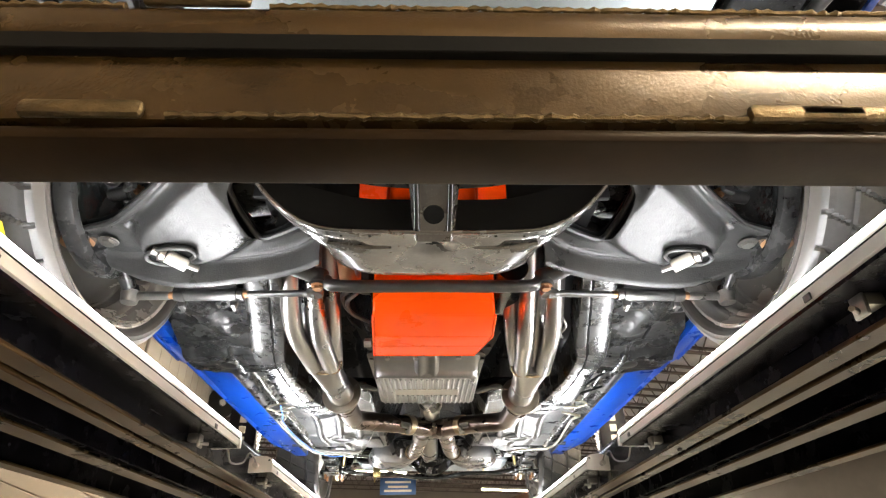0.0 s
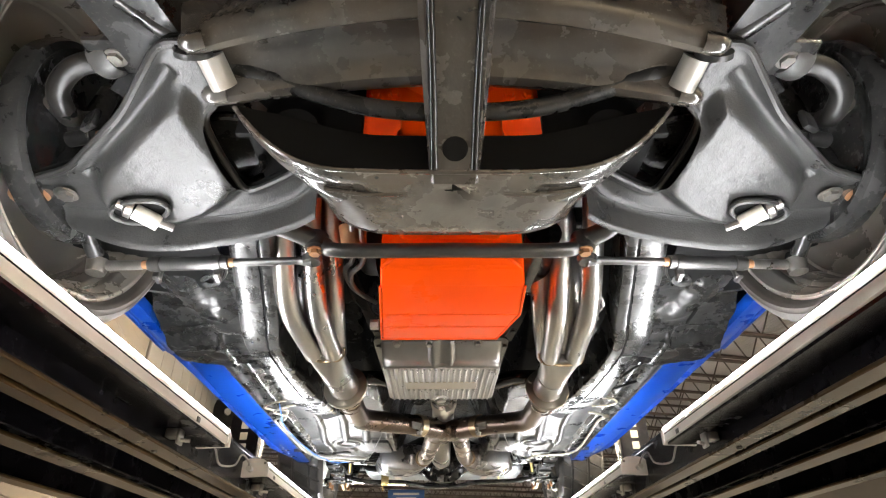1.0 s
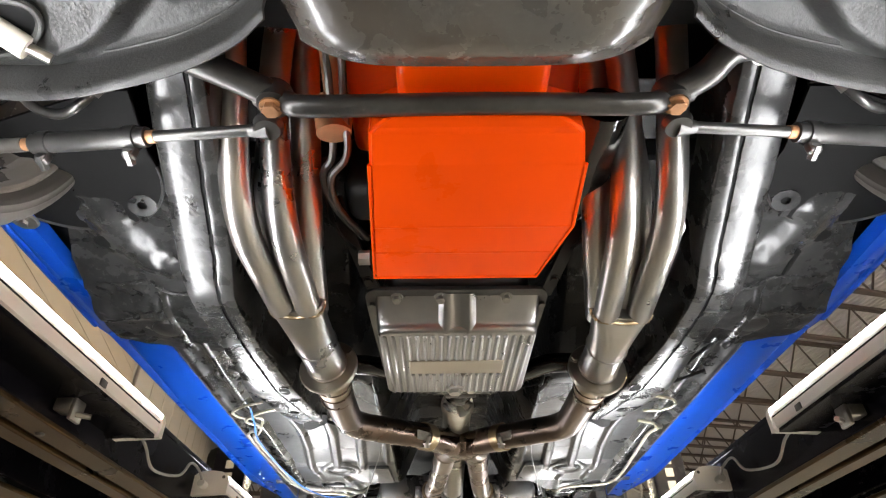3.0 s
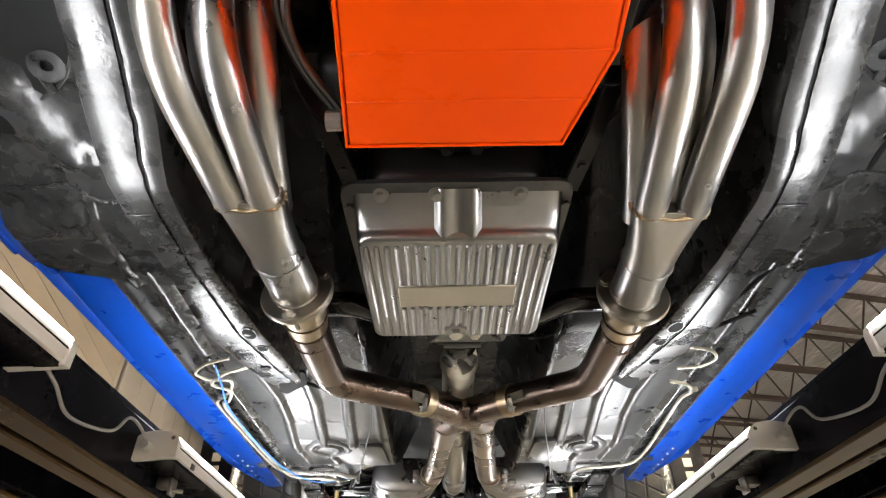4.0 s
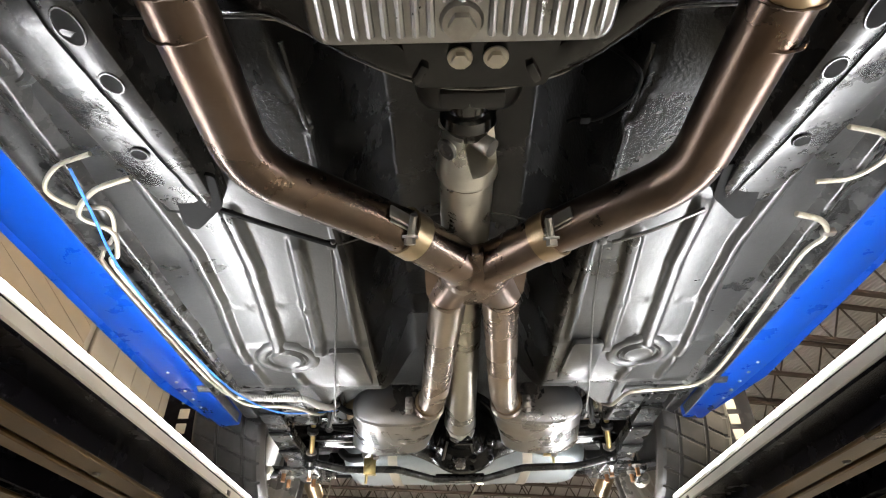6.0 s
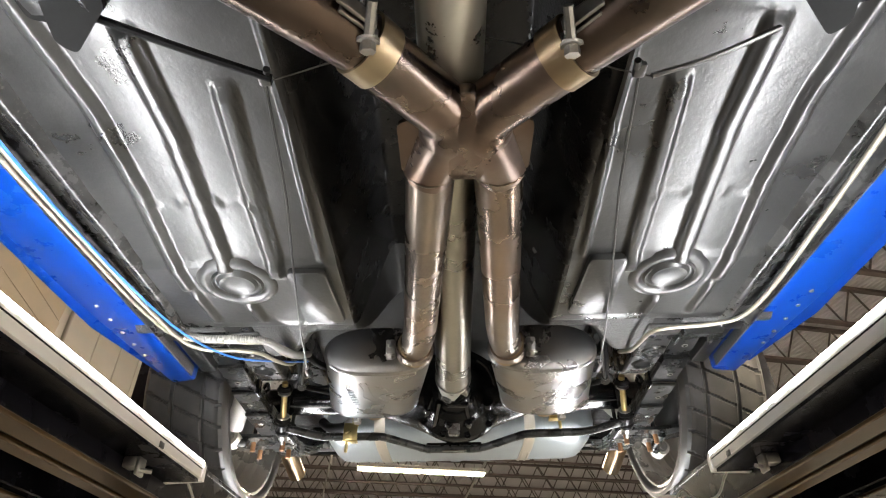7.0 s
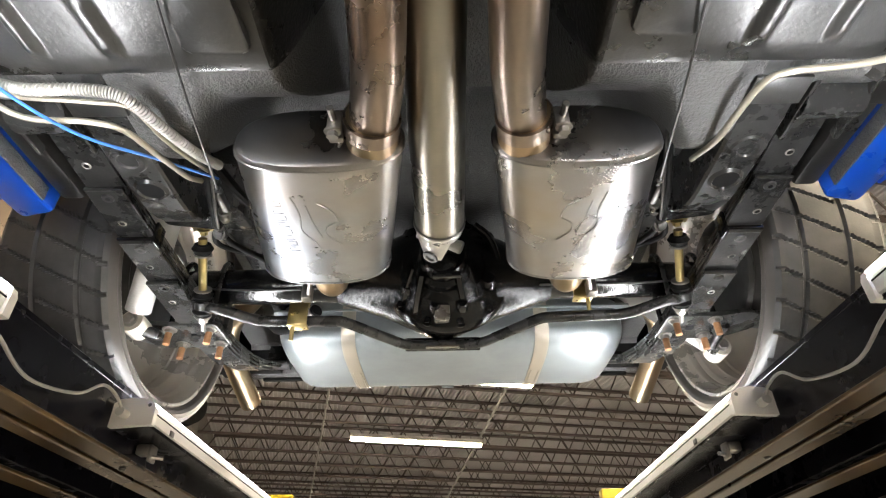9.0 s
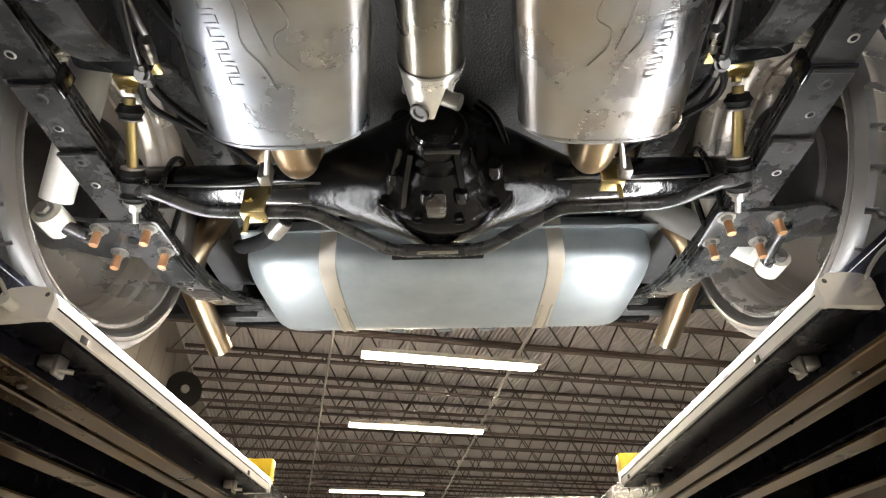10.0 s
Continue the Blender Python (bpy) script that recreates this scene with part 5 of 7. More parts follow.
def build_transmission():
    xc = -0.0115
    case = part("gearbox_case", join(box((xc, 2.52, 2.19), (0.27, 0.38, 0.22), 0.03, 4), box((0.0, 2.74, 2.13), (0.13, 0.16, 0.13), 0.03, 4)), soot, car, "gloss black gearbox case")
    flange = round_outline([(xc - 0.165, 2.315), (xc + 0.162, 2.315), (xc + 0.162, 2.375), (xc + 0.152, 2.70), (xc - 0.155, 2.70), (xc - 0.165, 2.375)], 0.025, 4)
    part("pan_flange", slab(flange, lambda x, y: 2.062, 0.008, 0.002), darksteel, case)
    # ribbed aluminium pan
    body = round_outline([(xc - 0.146, 2.375), (xc + 0.146, 2.375), (xc + 0.150, 2.690), (xc - 0.150, 2.690)], 0.022, 5)
    def pz(x, y):
        return 2.012 + 0.05 * (y - 2.375)
    top = [(x, 2.332 if y < 2.40 else y) for x, y in body]
    n = len(body)
    verts = [V(x, y, 2.064) for x, y in top]
    cx, cy = xc, 2.532
    for sc, dz in ((1.004, 0.020), (1.0, 0.011), (0.990, 0.004), (0.975, 0.0005), (0.955, 0.0)):
        verts += [V(cx + (x - cx) * sc, cy + (y - cy) * sc, pz(x, y) + dz) for x, y in body]
    faces = [(i * n + k, i * n + (k + 1) % n, (i + 1) * n + (k + 1) % n, (i + 1) * n + k) for i in range(5) for k in range(n)] + [tuple(5 * n + k for k in range(n))]
    pan = part("gearbox_pan", bm_of(verts, faces), castalu, case, "ribbed cast aluminium gearbox pan", sharp=62)
    for k in range(19):
        x = xc - 0.133 + 0.0148 * k
        inner = 3 <= k <= 15
        spans = [(2.392, 2.500), (2.576, 2.678)] if inner else [(2.392, 2.680)]
        if 8 <= k <= 10:
            spans = [(2.392, 2.500), (2.576, 2.640)]
        for a, b in spans:
            pa, pb = V(x, a, pz(x, a) - 0.0005), V(x, b, pz(x, b) - 0.0005)
            bm = rings([pa, pa + (pb - pa) * 0.02, pa + (pb - pa) * 0.98, pb], lambda i, f: circle(0.0045 if 0 < f < 1 else 0.002, 8, 0.0043 if 0 < f < 1 else 0.002))
            part("rib", bm, castalu, pan)
    part("name_panel", box((xc, 2.538, pz(0, 2.538) - 0.0005), (0.190, 0.066, 0.004), 0.002, 1, Matrix.Rotation(math.atan(0.05), 4, "X")), platealu, pan, "smooth bronze-toned panel")
    part("drain_plug", join(bolt((xc, 2.660, pz(0, 2.660) - 0.004), (0, 0, -1), 0.0135, 0.011), lathe([(0, 0), (0, 0.022), (-0.008, 0.018), (-0.008, 0)], (xc, 2.660, pz(0, 2.660) + 0.001), (0, 0, 1), 20)), steel, pan, "hexagon drain plug")
    for x in (-0.108, -0.03, 0.087):
        part("pan_bolt", join(bolt((xc + x, 2.335, 2.060), (0, -0.3, -1), 0.0075, 0.012), lathe([(0, 0), (0, 0.0115), (-0.004, 0.0105), (-0.004, 0)], (xc + x, 2.335, 2.062), (0, 0.3, 1), 14)), steel, pan)
    for s in (-1, 1):
        part("corner_screw", bolt((xc + s * 0.155, 2.36, 2.062), (0, 0, -1), 0.006, 0.006, False), darksteel, pan)
    part("front_bump", rings([V(xc, 2.326, 2.060), V(xc, 2.343, 2.046), V(xc, 2.362, 2.028), V(xc, 2.384, 2.014)], lambda i, f: [(-0.034, 0.008), (-0.026, -0.002), (-0.020, -0.004), (-0.008, 0.001), (0.0, 0.002), (0.008, 0.001), (0.020, -0.004), (0.026, -0.002), (0.034, 0.008)]), castalu, pan, sharp=60)
    # tail crossmember below the gearbox
    line = [(-0.372, 2.655), (-0.24, 2.657), (-0.192, 2.664), (-0.138, 2.700), (-0.084, 2.728), (-0.04, 2.743), (0.012, 2.747), (0.065, 2.743), (0.112, 2.726), (0.158, 2.690), (0.198, 2.660), (0.25, 2.655), (0.372, 2.655)]
    path = smooth_path([V(x, y, 2.072 + 0.010 * min(1, abs(x) / 0.2)) for x, y in line], 5)
    xm = part("gearbox_crossmember", rings(path, lambda i, f: [(math.copysign(abs(math.cos(t)) ** 0.7, math.cos(t)) * 0.023, math.copysign(abs(math.sin(t)) ** 0.7, math.sin(t)) * 0.019) for t in np.linspace(0, 2 * math.pi, 21)[:-1]]), gloss, car, "gloss black tubular gearbox crossmember")
    part("edge_lip", tube([p + V(0, 0.022, -0.013) for p in path[::3] + path[-1:]], 0.0013, 6, 1), steel, xm, "thin bare edge")
    part("mount_pad", slab(round_outline([(-0.075, 2.690), (0.095, 2.690), (0.085, 2.760), (-0.062, 2.760)], 0.012, 3), lambda x, y: 2.0525, 0.006), gloss, xm, "gloss black mount pad")
    for x in (-0.012, 0.026):
        part("mount_bolt", bolt((x, 2.717, 2.0475), (0, 0, -1), 0.0095, 0.009), strapsteel, xm, "pale zinc mount bolt")
    for x, k in ((-0.055, 0.5), (0.068, -0.5)):
        part("gusset", box((x, 2.738, 2.050), (0.010, 0.026, 0.010), 0.003, 2, Matrix.Rotation(k, 4, "Z")), gloss, xm)
    part("mount_plate", box((0.003, 2.783, 2.062), (0.076, 0.024, 0.012), 0.003), soot, xm)


def build_driveshaft():
    a, b = V(0.0, 2.80, 2.085), V(0.0, 4.20, 2.150)
    d = (b - a)
    u = d.normalized()
    shaft = part("driveshaft", rings([a + d * f for f in (0.085, 0.11, 0.115, 0.60, 0.90, 0.915)], lambda i, f: circle((0.0355, 0.0365, 0.0365, 0.040, 0.0445, 0.0445)[i], 32)), shaftsteel, car, "bare steel driveshaft tube")

    def yoke(c, e, r, spin):
        """Two forged ears that stand out from a round neck, with open windows between them."""
        neck = lathe([(-0.030, 0), (-0.030, r), (-0.026, r + 0.001), (-0.020, r * 0.99), (-0.006, r * 0.93), (-0.006, 0)], c, u * e, 32)
        verts, faces, n = [], [], 9
        for g in (1, -1):
            k0 = len(verts)
            for lay, rr in ((0, r * 0.95), (1, r * 0.66)):
                for row in range(4):
                    for k in range(n):
                        w = 0.92 - 0.14 * row
                        t = g * math.pi / 2 + (k / (n - 1) - 0.5) * 2 * w - spin
                        q = rr * (1 - 0.05 * row)
                        verts.append(c + u * e * (-0.008 + 0.021 * row) + V(q * math.cos(t), 0, q * math.sin(t)))
            for row in range(3):
                for k in range(n - 1):
                    p = k0 + row * n + k
                    faces.append((p, p + 1, p + n + 1, p + n))
                    p += 4 * n
                    faces.append((p, p + n, p + n + 1, p + 1))
            rim = [k0 + row * n for row in range(4)] + [k0 + 3 * n + k for k in range(1, n)] + [k0 + row * n + n - 1 for row in (2, 1, 0)]
            for p, q in zip(rim, rim[1:]):
                faces.append((p, q, q + 4 * n, p + 4 * n))
        ears = bm_of(verts, faces)
        return part("yoke", join(neck, ears), yokesteel, shaft, "forged universal joint yoke")
    for f, e, r, spin in ((0.925, 1, 0.0465, 0.45), (0.072, -1, 0.0425, 0.76)):
        c = a + d * f
        yk = yoke(c, e, r, spin)
        m = c + u * e * 0.040
        tilt = V(math.sin(spin), 0, math.cos(spin))
        acr = V(tilt.z, 0, -tilt.x)
        part("cross", join(rod(m - tilt * r * 0.85, m + tilt * r * 0.85, 0.012, 14), rod(m - acr * r * 0.85, m + acr * r * 0.85, 0.012, 14)), steel, yk)
        for g in (-1, 1):
            part("bearing_cap", lathe([(0, 0.002), (0, 0.015), (0.004, 0.014), (0.004, 0.009), (0.001, 0.007), (0.001, 0.0)], m + tilt * r * 0.90 * g, tilt * g, 18), darksteel, yk)
            part("bearing_strap", lathe([(0, 0.0), (0, 0.013), (0.006, 0.012), (0.006, 0.0)], m + acr * r * 0.84 * g, acr * g, 16), steel, yk)
    part("weld_ring", lathe([(-0.002, 0.0), (-0.002, 0.0472), (0.002, 0.0472), (0.002, 0)], a + d * 0.904, u, 32), steel, shaft)
    for pts in ([(-0.224, 2.752, 2.134), (-0.221, 2.775, 2.127), (-0.215, 2.820, 2.112), (-0.210, 2.856, 2.103), (-0.203, 2.859, 2.106)], [(0.222, 2.760, 2.128), (0.219, 2.790, 2.121), (0.213, 2.826, 2.111), (0.209, 2.846, 2.109)]):
        part("bead", tube(pts, 0.0036, 8, 4), chassis, car, "raised bead in the tunnel side")
    part("cable_loop", tube([(0.138, 2.880, 2.128), (0.147, 2.870, 2.122), (0.167, 2.869, 2.118), (0.189, 2.852, 2.112), (0.207, 2.826, 2.108), (0.212, 2.796, 2.112), (0.200, 2.782, 2.122), (0.182, 2.782, 2.15), (0.17, 2.79, 2.19)], 0.0028, 8), deepblack, car, "thin black cable loop")
    part("cable_clip", box((0.158, 2.869, 2.120), (0.014, 0.012, 0.008), 0.002), deepblack, car)
    part("slip_yoke", lathe([(0, 0), (0, 0.034), (0.012, 0.034), (0.016, 0.029), (0.030, 0.028), (0.034, 0.035), (0.050, 0.036), (0.056, 0.030), (0.070, 0.027), (0.070, 0)], (0, 2.785, 2.090), (0, 1, -0.02), 32), slipsteel, shaft, "dark polished slip yoke")
    # Same tube, coloured paler: light on the front that the pipes block behind.
    part("lit_front_end", rings([a + d * f for f in (0.10, 0.104, 0.235, 0.237)], lambda i, f: circle((0.036, 0.0385, 0.0385, 0.0366)[i], 32)), yokesteel, shaft, "front end of the shaft, coloured paler as brightly lit")


XO = 0.016


def build_exhaust():
    for s in (-1, 1):
        dy = 0.0 if s < 0 else 0.030

        def side(p):
            return V(p[0] * s, p[1] + dy, p[2])
        # primaries drop from the head, bend back and gather at the collector
        if s < 0:
            a0, a1, c0, c3 = (0.307, 2.285), (0.264, 2.285), (0.284, 2.287, 2.021), (0.259, 2.488, 1.998)
            v0, v1 = (0.329, 2.085), (0.270, 2.098)
        else:
            a0, a1, c0, c3 = (0.300, 2.285), (0.245, 2.285), (0.271, 2.287, 2.021), (0.265, 2.480, 1.998)
            v0, v1 = (0.290, 2.060), (0.226, 2.075)
        prim = [
            [(v0[0] - 0.02, 1.80, 2.34), (v0[0] + 0.004, 1.93, 2.22), (v0[0], v0[1], 2.036), (a0[0], a0[1] + 0.012, 2.016)],
            [(v1[0] - 0.02, 1.86, 2.35), (v1[0] + 0.016, 2.00, 2.19), (v1[0], v1[1], 2.036), (a1[0], a1[1] + 0.012, 2.016)],
            [(v1[0] - 0.030, 1.90, 2.36), (v1[0] - 0.026, 2.02, 2.22), (v1[0] - 0.026, v1[1] + 0.045, 2.074), (a1[0] - 0.004, a1[1] + 0.045, 2.034)],
            [(v0[0] - 0.06, 1.96, 2.36), (v0[0] - 0.026, 2.06, 2.21), (v0[0] - 0.026, v0[1] + 0.04, 2.085), (a0[0] - 0.018, a0[1] + 0.045, 2.034)],
        ]
        head = None
        for k, p in enumerate(prim):
            bm = tube([side(q) for q in p], 0.0222, 24, 9, 0.075)
            if head is None:
                head = part("exhaust_header", bm, stainless, car, "bright stainless exhaust header", sharp=60)
            else:
                part("primary_tube", bm, stainless, head, sharp=60)
        c0, c3 = side(c0), side(c3)
        mid, d = (side(a0 + (2.0,)).x + side(a1 + (2.0,)).x) / 2, c3 - c0
        hw = abs(a0[0] - a1[0]) / 2

        # two lobes that close to one round pipe
        def cring(i, f):
            g = (0.0, 0.10, 0.45, 0.76, 0.93, 1.0, 1.0, 1.0)[i]
            lobe, r = hw * (1 - g), 0.0238 + (0.0365 - 0.0238) * g
            out = []
            for j in range(36):
                t = 2 * math.pi * j / 36
                out.append((lobe * math.copysign(min(1.0, abs(math.cos(t)) * 2.2), math.cos(t)) + r * math.cos(t), r * (1 - 0.16 * (1 - g) * (1 - abs(math.cos(t))) ** 3) * math.sin(t)))
            return out
        stops = (0.0, 0.06, 0.20, 0.36, 0.48, 0.58, 0.80, 1.0)
        part("collector", rings([c0 + d * f for f in stops], cring), stainless, head, "welded collector with straw heat tint", sharp=50)
        seat = c0 + d * 0.03
        rng = random.Random(5)
        pts = []
        for j in range(37):
            t = 2 * math.pi * j / 36
            pts.append(seat + V((hw * math.copysign(min(1.0, abs(math.cos(t)) * 2.2), math.cos(t)) + 0.0245 * math.cos(t)), rng.uniform(-0.0015, 0.0015), 0.0245 * math.sin(t)))
        part("weld", tube(pts, lambda f: 0.0030 + 0.0008 * math.sin(f * 300), 7, 2), tan_pipe, head, "straw-coloured weld bead")
        for f in (0.58, 0.93):
            q = c0 + d * f
            part("weld_ring", tube([q + V(0.0368 * math.cos(t), rng.uniform(-0.001, 0.001), 0.0368 * math.sin(t)) for t in np.linspace(0, 2 * math.pi, 33)], 0.0022, 6, 1), stainless, head)
        u = d.normalized()
        fl = part("collector_flange", join(lathe([(-0.005, 0.036), (-0.005, 0.055), (-0.003, 0.057), (0.002, 0.057), (0.003, 0.055), (0.003, 0.036)], c3, u, 40), lathe([(0.0045, 0.036), (0.0045, 0.055), (0.009, 0.0545), (0.011, 0.036)], c3, u, 40)), flangesteel, head, "round bolted flange")
        for t in (0.6, 2.7, 4.7):
            q = c3 + V(0.047 * math.cos(t), 0, 0.047 * math.sin(t))
            part("flange_bolt", join(bolt(q - u * 0.006, -u, 0.0065, 0.006), rod(q, q + u * 0.024, 0.0045, 8)), flangesteel, fl)
        # intermediate pipe to the crossover
        start = c3 + u * 0.012
        mid = V(-0.264, 2.600, 2.003) if s < 0 else V(0.273, 2.622, 2.003)
        bend = V(-0.263, 2.836, 2.010) if s < 0 else V(0.268, 2.861, 2.010)
        end = V(-0.090, 2.992, 2.032) if s < 0 else V(0.125, 3.002, 2.032)
        pipe = part("intermediate_pipe", tube([mid - V(0, 0.02, 0), bend, end + (end - bend).normalized() * 0.03], 0.0325, 28, 12, 0.052), brown_pipe, car, "heat-tinted brown stainless intermediate pipe", sharp=60)
        part("reducer", rings([start, start + V(0, 0.025, 0), start + (mid - start) * 0.55, start + (mid - start) * 0.57, mid - V(0, 0.012, 0), mid], lambda i, f: circle((0.0375, 0.037, 0.0352, 0.0362, 0.0345, 0.0335)[i], 28)), tan_pipe, pipe, "straw-coloured reducer sleeve")
        for f, r in ((0.56, 0.0362), (1.0, 0.0340), (1.45, 0.0335)):
            q = start + (mid - start) * f
            part("weld_ring", tube([q + V(r * math.cos(t), rng.uniform(-0.0015, 0.0015), r * math.sin(t)) for t in np.linspace(0, 2 * math.pi, 37)], lambda f: 0.0019 + 0.0007 * math.sin(f * 250), 6, 1), brown_pipe, pipe)
        # crossover half: in from the side, out along the straight leg
        e2 = V(XO + s * 0.012, 3.104, 2.044)
        foot = V(XO + s * 0.044, 3.192, 2.053)
        toe = V(XO + s * 0.083, 3.69, 2.075)
        neck = V(XO + s * 0.104, 3.80, 2.089)
        cr = part("crossover_pipe", tube([end, e2, foot + (foot - e2) * 0.12], lambda f: 0.0345 + 0.0018 * sm((f - 0.45) / 0.1) * sm((0.95 - f) / 0.2), 28, 12, 0.034), cross_pipe, car, "copper-toned crossover pipe", sharp=60)
        part("leg", tube([foot, toe, neck], 0.0328, 28, 12, 0.05), leg_pipe, cr, "grey-brown exhaust leg with straw tint", sharp=60)
        if s < 0:
            body = [V(XO, y, 2.0415 + 0.10 * (y - 3.075)) for y in (3.056, 3.076, 3.104, 3.140, 3.166, 3.184)]

            def bring(i, f):
                lobe, r = (0.0, 0.008, 0.014, 0.022, 0.032, 0.040)[i], (0.010, 0.029, 0.0362, 0.0372, 0.0355, 0.030)[i]
                return [(lobe * math.copysign(min(1.0, abs(math.cos(t)) * 1.8), math.cos(t)) + r * math.cos(t), r * (1 - 0.10 * f * (1 - abs(math.cos(t))) ** 2) * math.sin(t)) for t in (2 * math.pi * j / 36 for j in range(36))]
            part("merge_body", rings(body, bring), cross_pipe, cr, "copper-toned merge of both pipes", sharp=60)
        part("weld_ring", tube([foot + V(0.0345 * math.cos(t), rng.uniform(-0.001, 0.001), 0.0345 * math.sin(t)) for t in np.linspace(0, 2 * math.pi, 37)], 0.0018, 6, 1), leg_pipe, cr)
        part("side_plate", slab([(XO + s * x, y) for x, y in round_outline([(0.05, 3.10), (0.082, 3.11), (0.082, 3.19), (0.05, 3.20)], 0.008, 3)], lambda x, y: 2.045, 0.006), brown_pipe, cr)
        c = end
        u = (e2 - end).normalized()
        cl = part("band_clamp", lathe([(-0.014, 0.033), (-0.014, 0.0365), (0.014, 0.0365), (0.014, 0.033)], c + u * 0.01, u, 28), tan_pipe, cr, "straw-tinted band clamp with bolt")
        part("clamp_block", join(*[box(c + u * 0.010 + V(s * 0.004, -0.034 - 0.010 * q, -0.014), (0.044, 0.004, 0.020), 0.001, 1, Matrix.Rotation(-0.75 * s, 4, "Z")) for q in (0, 1, 2)], rod(c + u * 0.012 + V(-s * 0.002, -0.028, -0.030), c + u * 0.012 + V(-s * 0.010, -0.066, -0.018), 0.005, 8), bolt(c + u * 0.012 + V(-s * 0.002, -0.030, -0.026), (0, 0.5, -1), 0.008, 0.012)), steel, cl)
        # muffler
        build_muffler(s)


def build_muffler(s):
    a, b = V(XO + s * 0.180, 3.812, 2.100), V(XO + s * 0.234, 4.180, 2.132)
    d = b - a
    xm = a.x + d.x * 0.5
    def oval(k, w=0.119, h=0.057):
        out = []
        for j in range(44):
            t = 2 * math.pi * j / 44
            e = 0.80
            out.append((math.copysign(abs(math.cos(t)) ** e, math.cos(t)) * w * k, math.copysign(abs(math.sin(t)) ** e, math.sin(t)) * h * k))
        return out
    sizes = [(0.0, 0.2), (0.0, 0.90), (0.006, 0.965), (0.018, 0.995), (0.03, 1.0), (0.034, 1.022), (0.042, 1.022), (0.046, 1.0), (0.5, 1.005), (0.948, 1.0), (0.952, 1.022), (0.962, 1.022), (0.966, 0.99), (0.985, 0.95), (1.0, 0.85), (1.0, 0.2)]
    path = [a + d * f + V(0, 0.00001 * i, 0) for i, (f, k) in enumerate(sizes)]
    verts, faces, n = [], [], 44
    for (f, k), p in zip(sizes, path):
        verts += [p + V(x, 0, z) for x, z in oval(k)]
    for i in range(len(sizes) - 1):
        faces += [(i * n + j, i * n + (j + 1) % n, (i + 1) * n + (j + 1) % n, (i + 1) * n + j) for j in range(n)]
    faces += [tuple(range(n))[::-1], tuple((len(sizes) - 1) * n + j for j in range(n))]
    muf = part("muffler", bm_of(verts, faces), polished, car, "polished oval stainless muffler with stamped marking", sharp=35)
    inlet = V(XO + s * 0.104, 3.80, 2.089)
    part("inlet_neck", rings([inlet + V(-s * 0.004, -0.04, -0.005), inlet + V(0, -0.01, 0), inlet + V(s * 0.001, 0.02, 0.004)], lambda i, f: circle((0.034, 0.0355, 0.0375)[i], 24)), tan_pipe, muf)
    cl = part("band_clamp", lathe([(-0.012, 0.034), (-0.012, 0.0385), (0.012, 0.0385), (0.012, 0.034)], inlet + V(-s * 0.003, -0.026, -0.004), (s * 0.15, 1, 0.1), 28), leg_pipe, muf, "steel saddle clamp")
    part("clamp_bolt", join(*[box(inlet + V(s * 0.046, -0.028 + 0.018 * k, -0.004), (0.020, 0.010, 0.034), 0.003) for k in (0, 1)], rod(inlet + V(s * 0.048, -0.055, -0.006), inlet + V(s * 0.046, 0.012, 0.004), 0.0048, 8), bolt(inlet + V(s * 0.047, -0.03, -0.022), (0, 0.3, -1), 0.008, 0.010)), steel, cl)
    # stamped marking as plain raised bars
    def face_z(y, x):
        f = (y - a.y) / d.y
        k = min(1.0, abs(x - a.x - d.x * f) / 0.119)
        return a.z + d.z * f - 0.057 * 1.003 * max(0.0, 1 - k ** (2 / 0.80)) ** 0.40 - 0.0006
    x = xm + s * 0.052
    for k in range(8):
        y = 3.905 + 0.0185 * k
        for dx, dy, w, h in ((0, 0.006, 0.017, 0.0016), (0, -0.005, 0.017, 0.0016), (0.008 * (-1) ** k, 0.0005, 0.0016, 0.011)):
            part("lettering_bar", box((x + dx, y + dy, face_z(y, x + dx) - 0.0002), (w, h, 0.0012), 0.0004, 1), polished, muf)
    for pts in ([(0.024, 3.885), (0.020, 3.93), (0.026, 3.975), (0.012, 4.01), (0.004, 4.05)], [(-0.012, 3.90), (-0.030, 3.92), (-0.034, 3.95), (-0.016, 3.965), (-0.012, 3.99), (-0.030, 4.02)], [(0.006, 3.905), (0.004, 3.95), (-0.002, 3.995)]):
        path = [V(xm + s * dx, y, face_z(y, xm + s * dx)) for dx, y in pts]
        part("stamped_line", tube(path, 0.0011, 6, 5), polished, muf)
    # outlet, hanger and tail pipe over the axle
    o = V(b.x + s * 0.006, 4.178, 2.122)
    part("outlet", tube([o, o + V(0, 0.06, 0.004), o + V(0, 0.088, 0.020), o + V(0, 0.100, 0.055)], 0.031, 22), tan_pipe, muf, "copper-tinted outlet")
    tail = [o + V(0, 0.097, 0.048), o + V(s * 0.005, 0.115, 0.11), V(s * 0.27, 4.34, 2.33), V(s * 0.40, 4.50, 2.36), V(s * 0.56, 4.72, 2.36), V(s * 0.645, 4.82, 2.34), V(s * 0.676, 4.90, 2.30), V(s * 0.664, 4.98, 2.250), V(s * 0.640, 5.10, 2.180)]
    tp = part("tail_pipe", tube(tail, 0.0335, 22, 8), tan_pipe, car, "straw-tinted exhaust tail pipe")
    end, u = V(*tail[-1]), (V(*tail[-1]) - V(*tail[-2])).normalized()
    part("tip_bore", lathe([(0, 0), (0, 0.0305), (0.0008, 0.0305), (0.0008, 0)], end + u * 0.0005, u, 20), deepblack, tp)
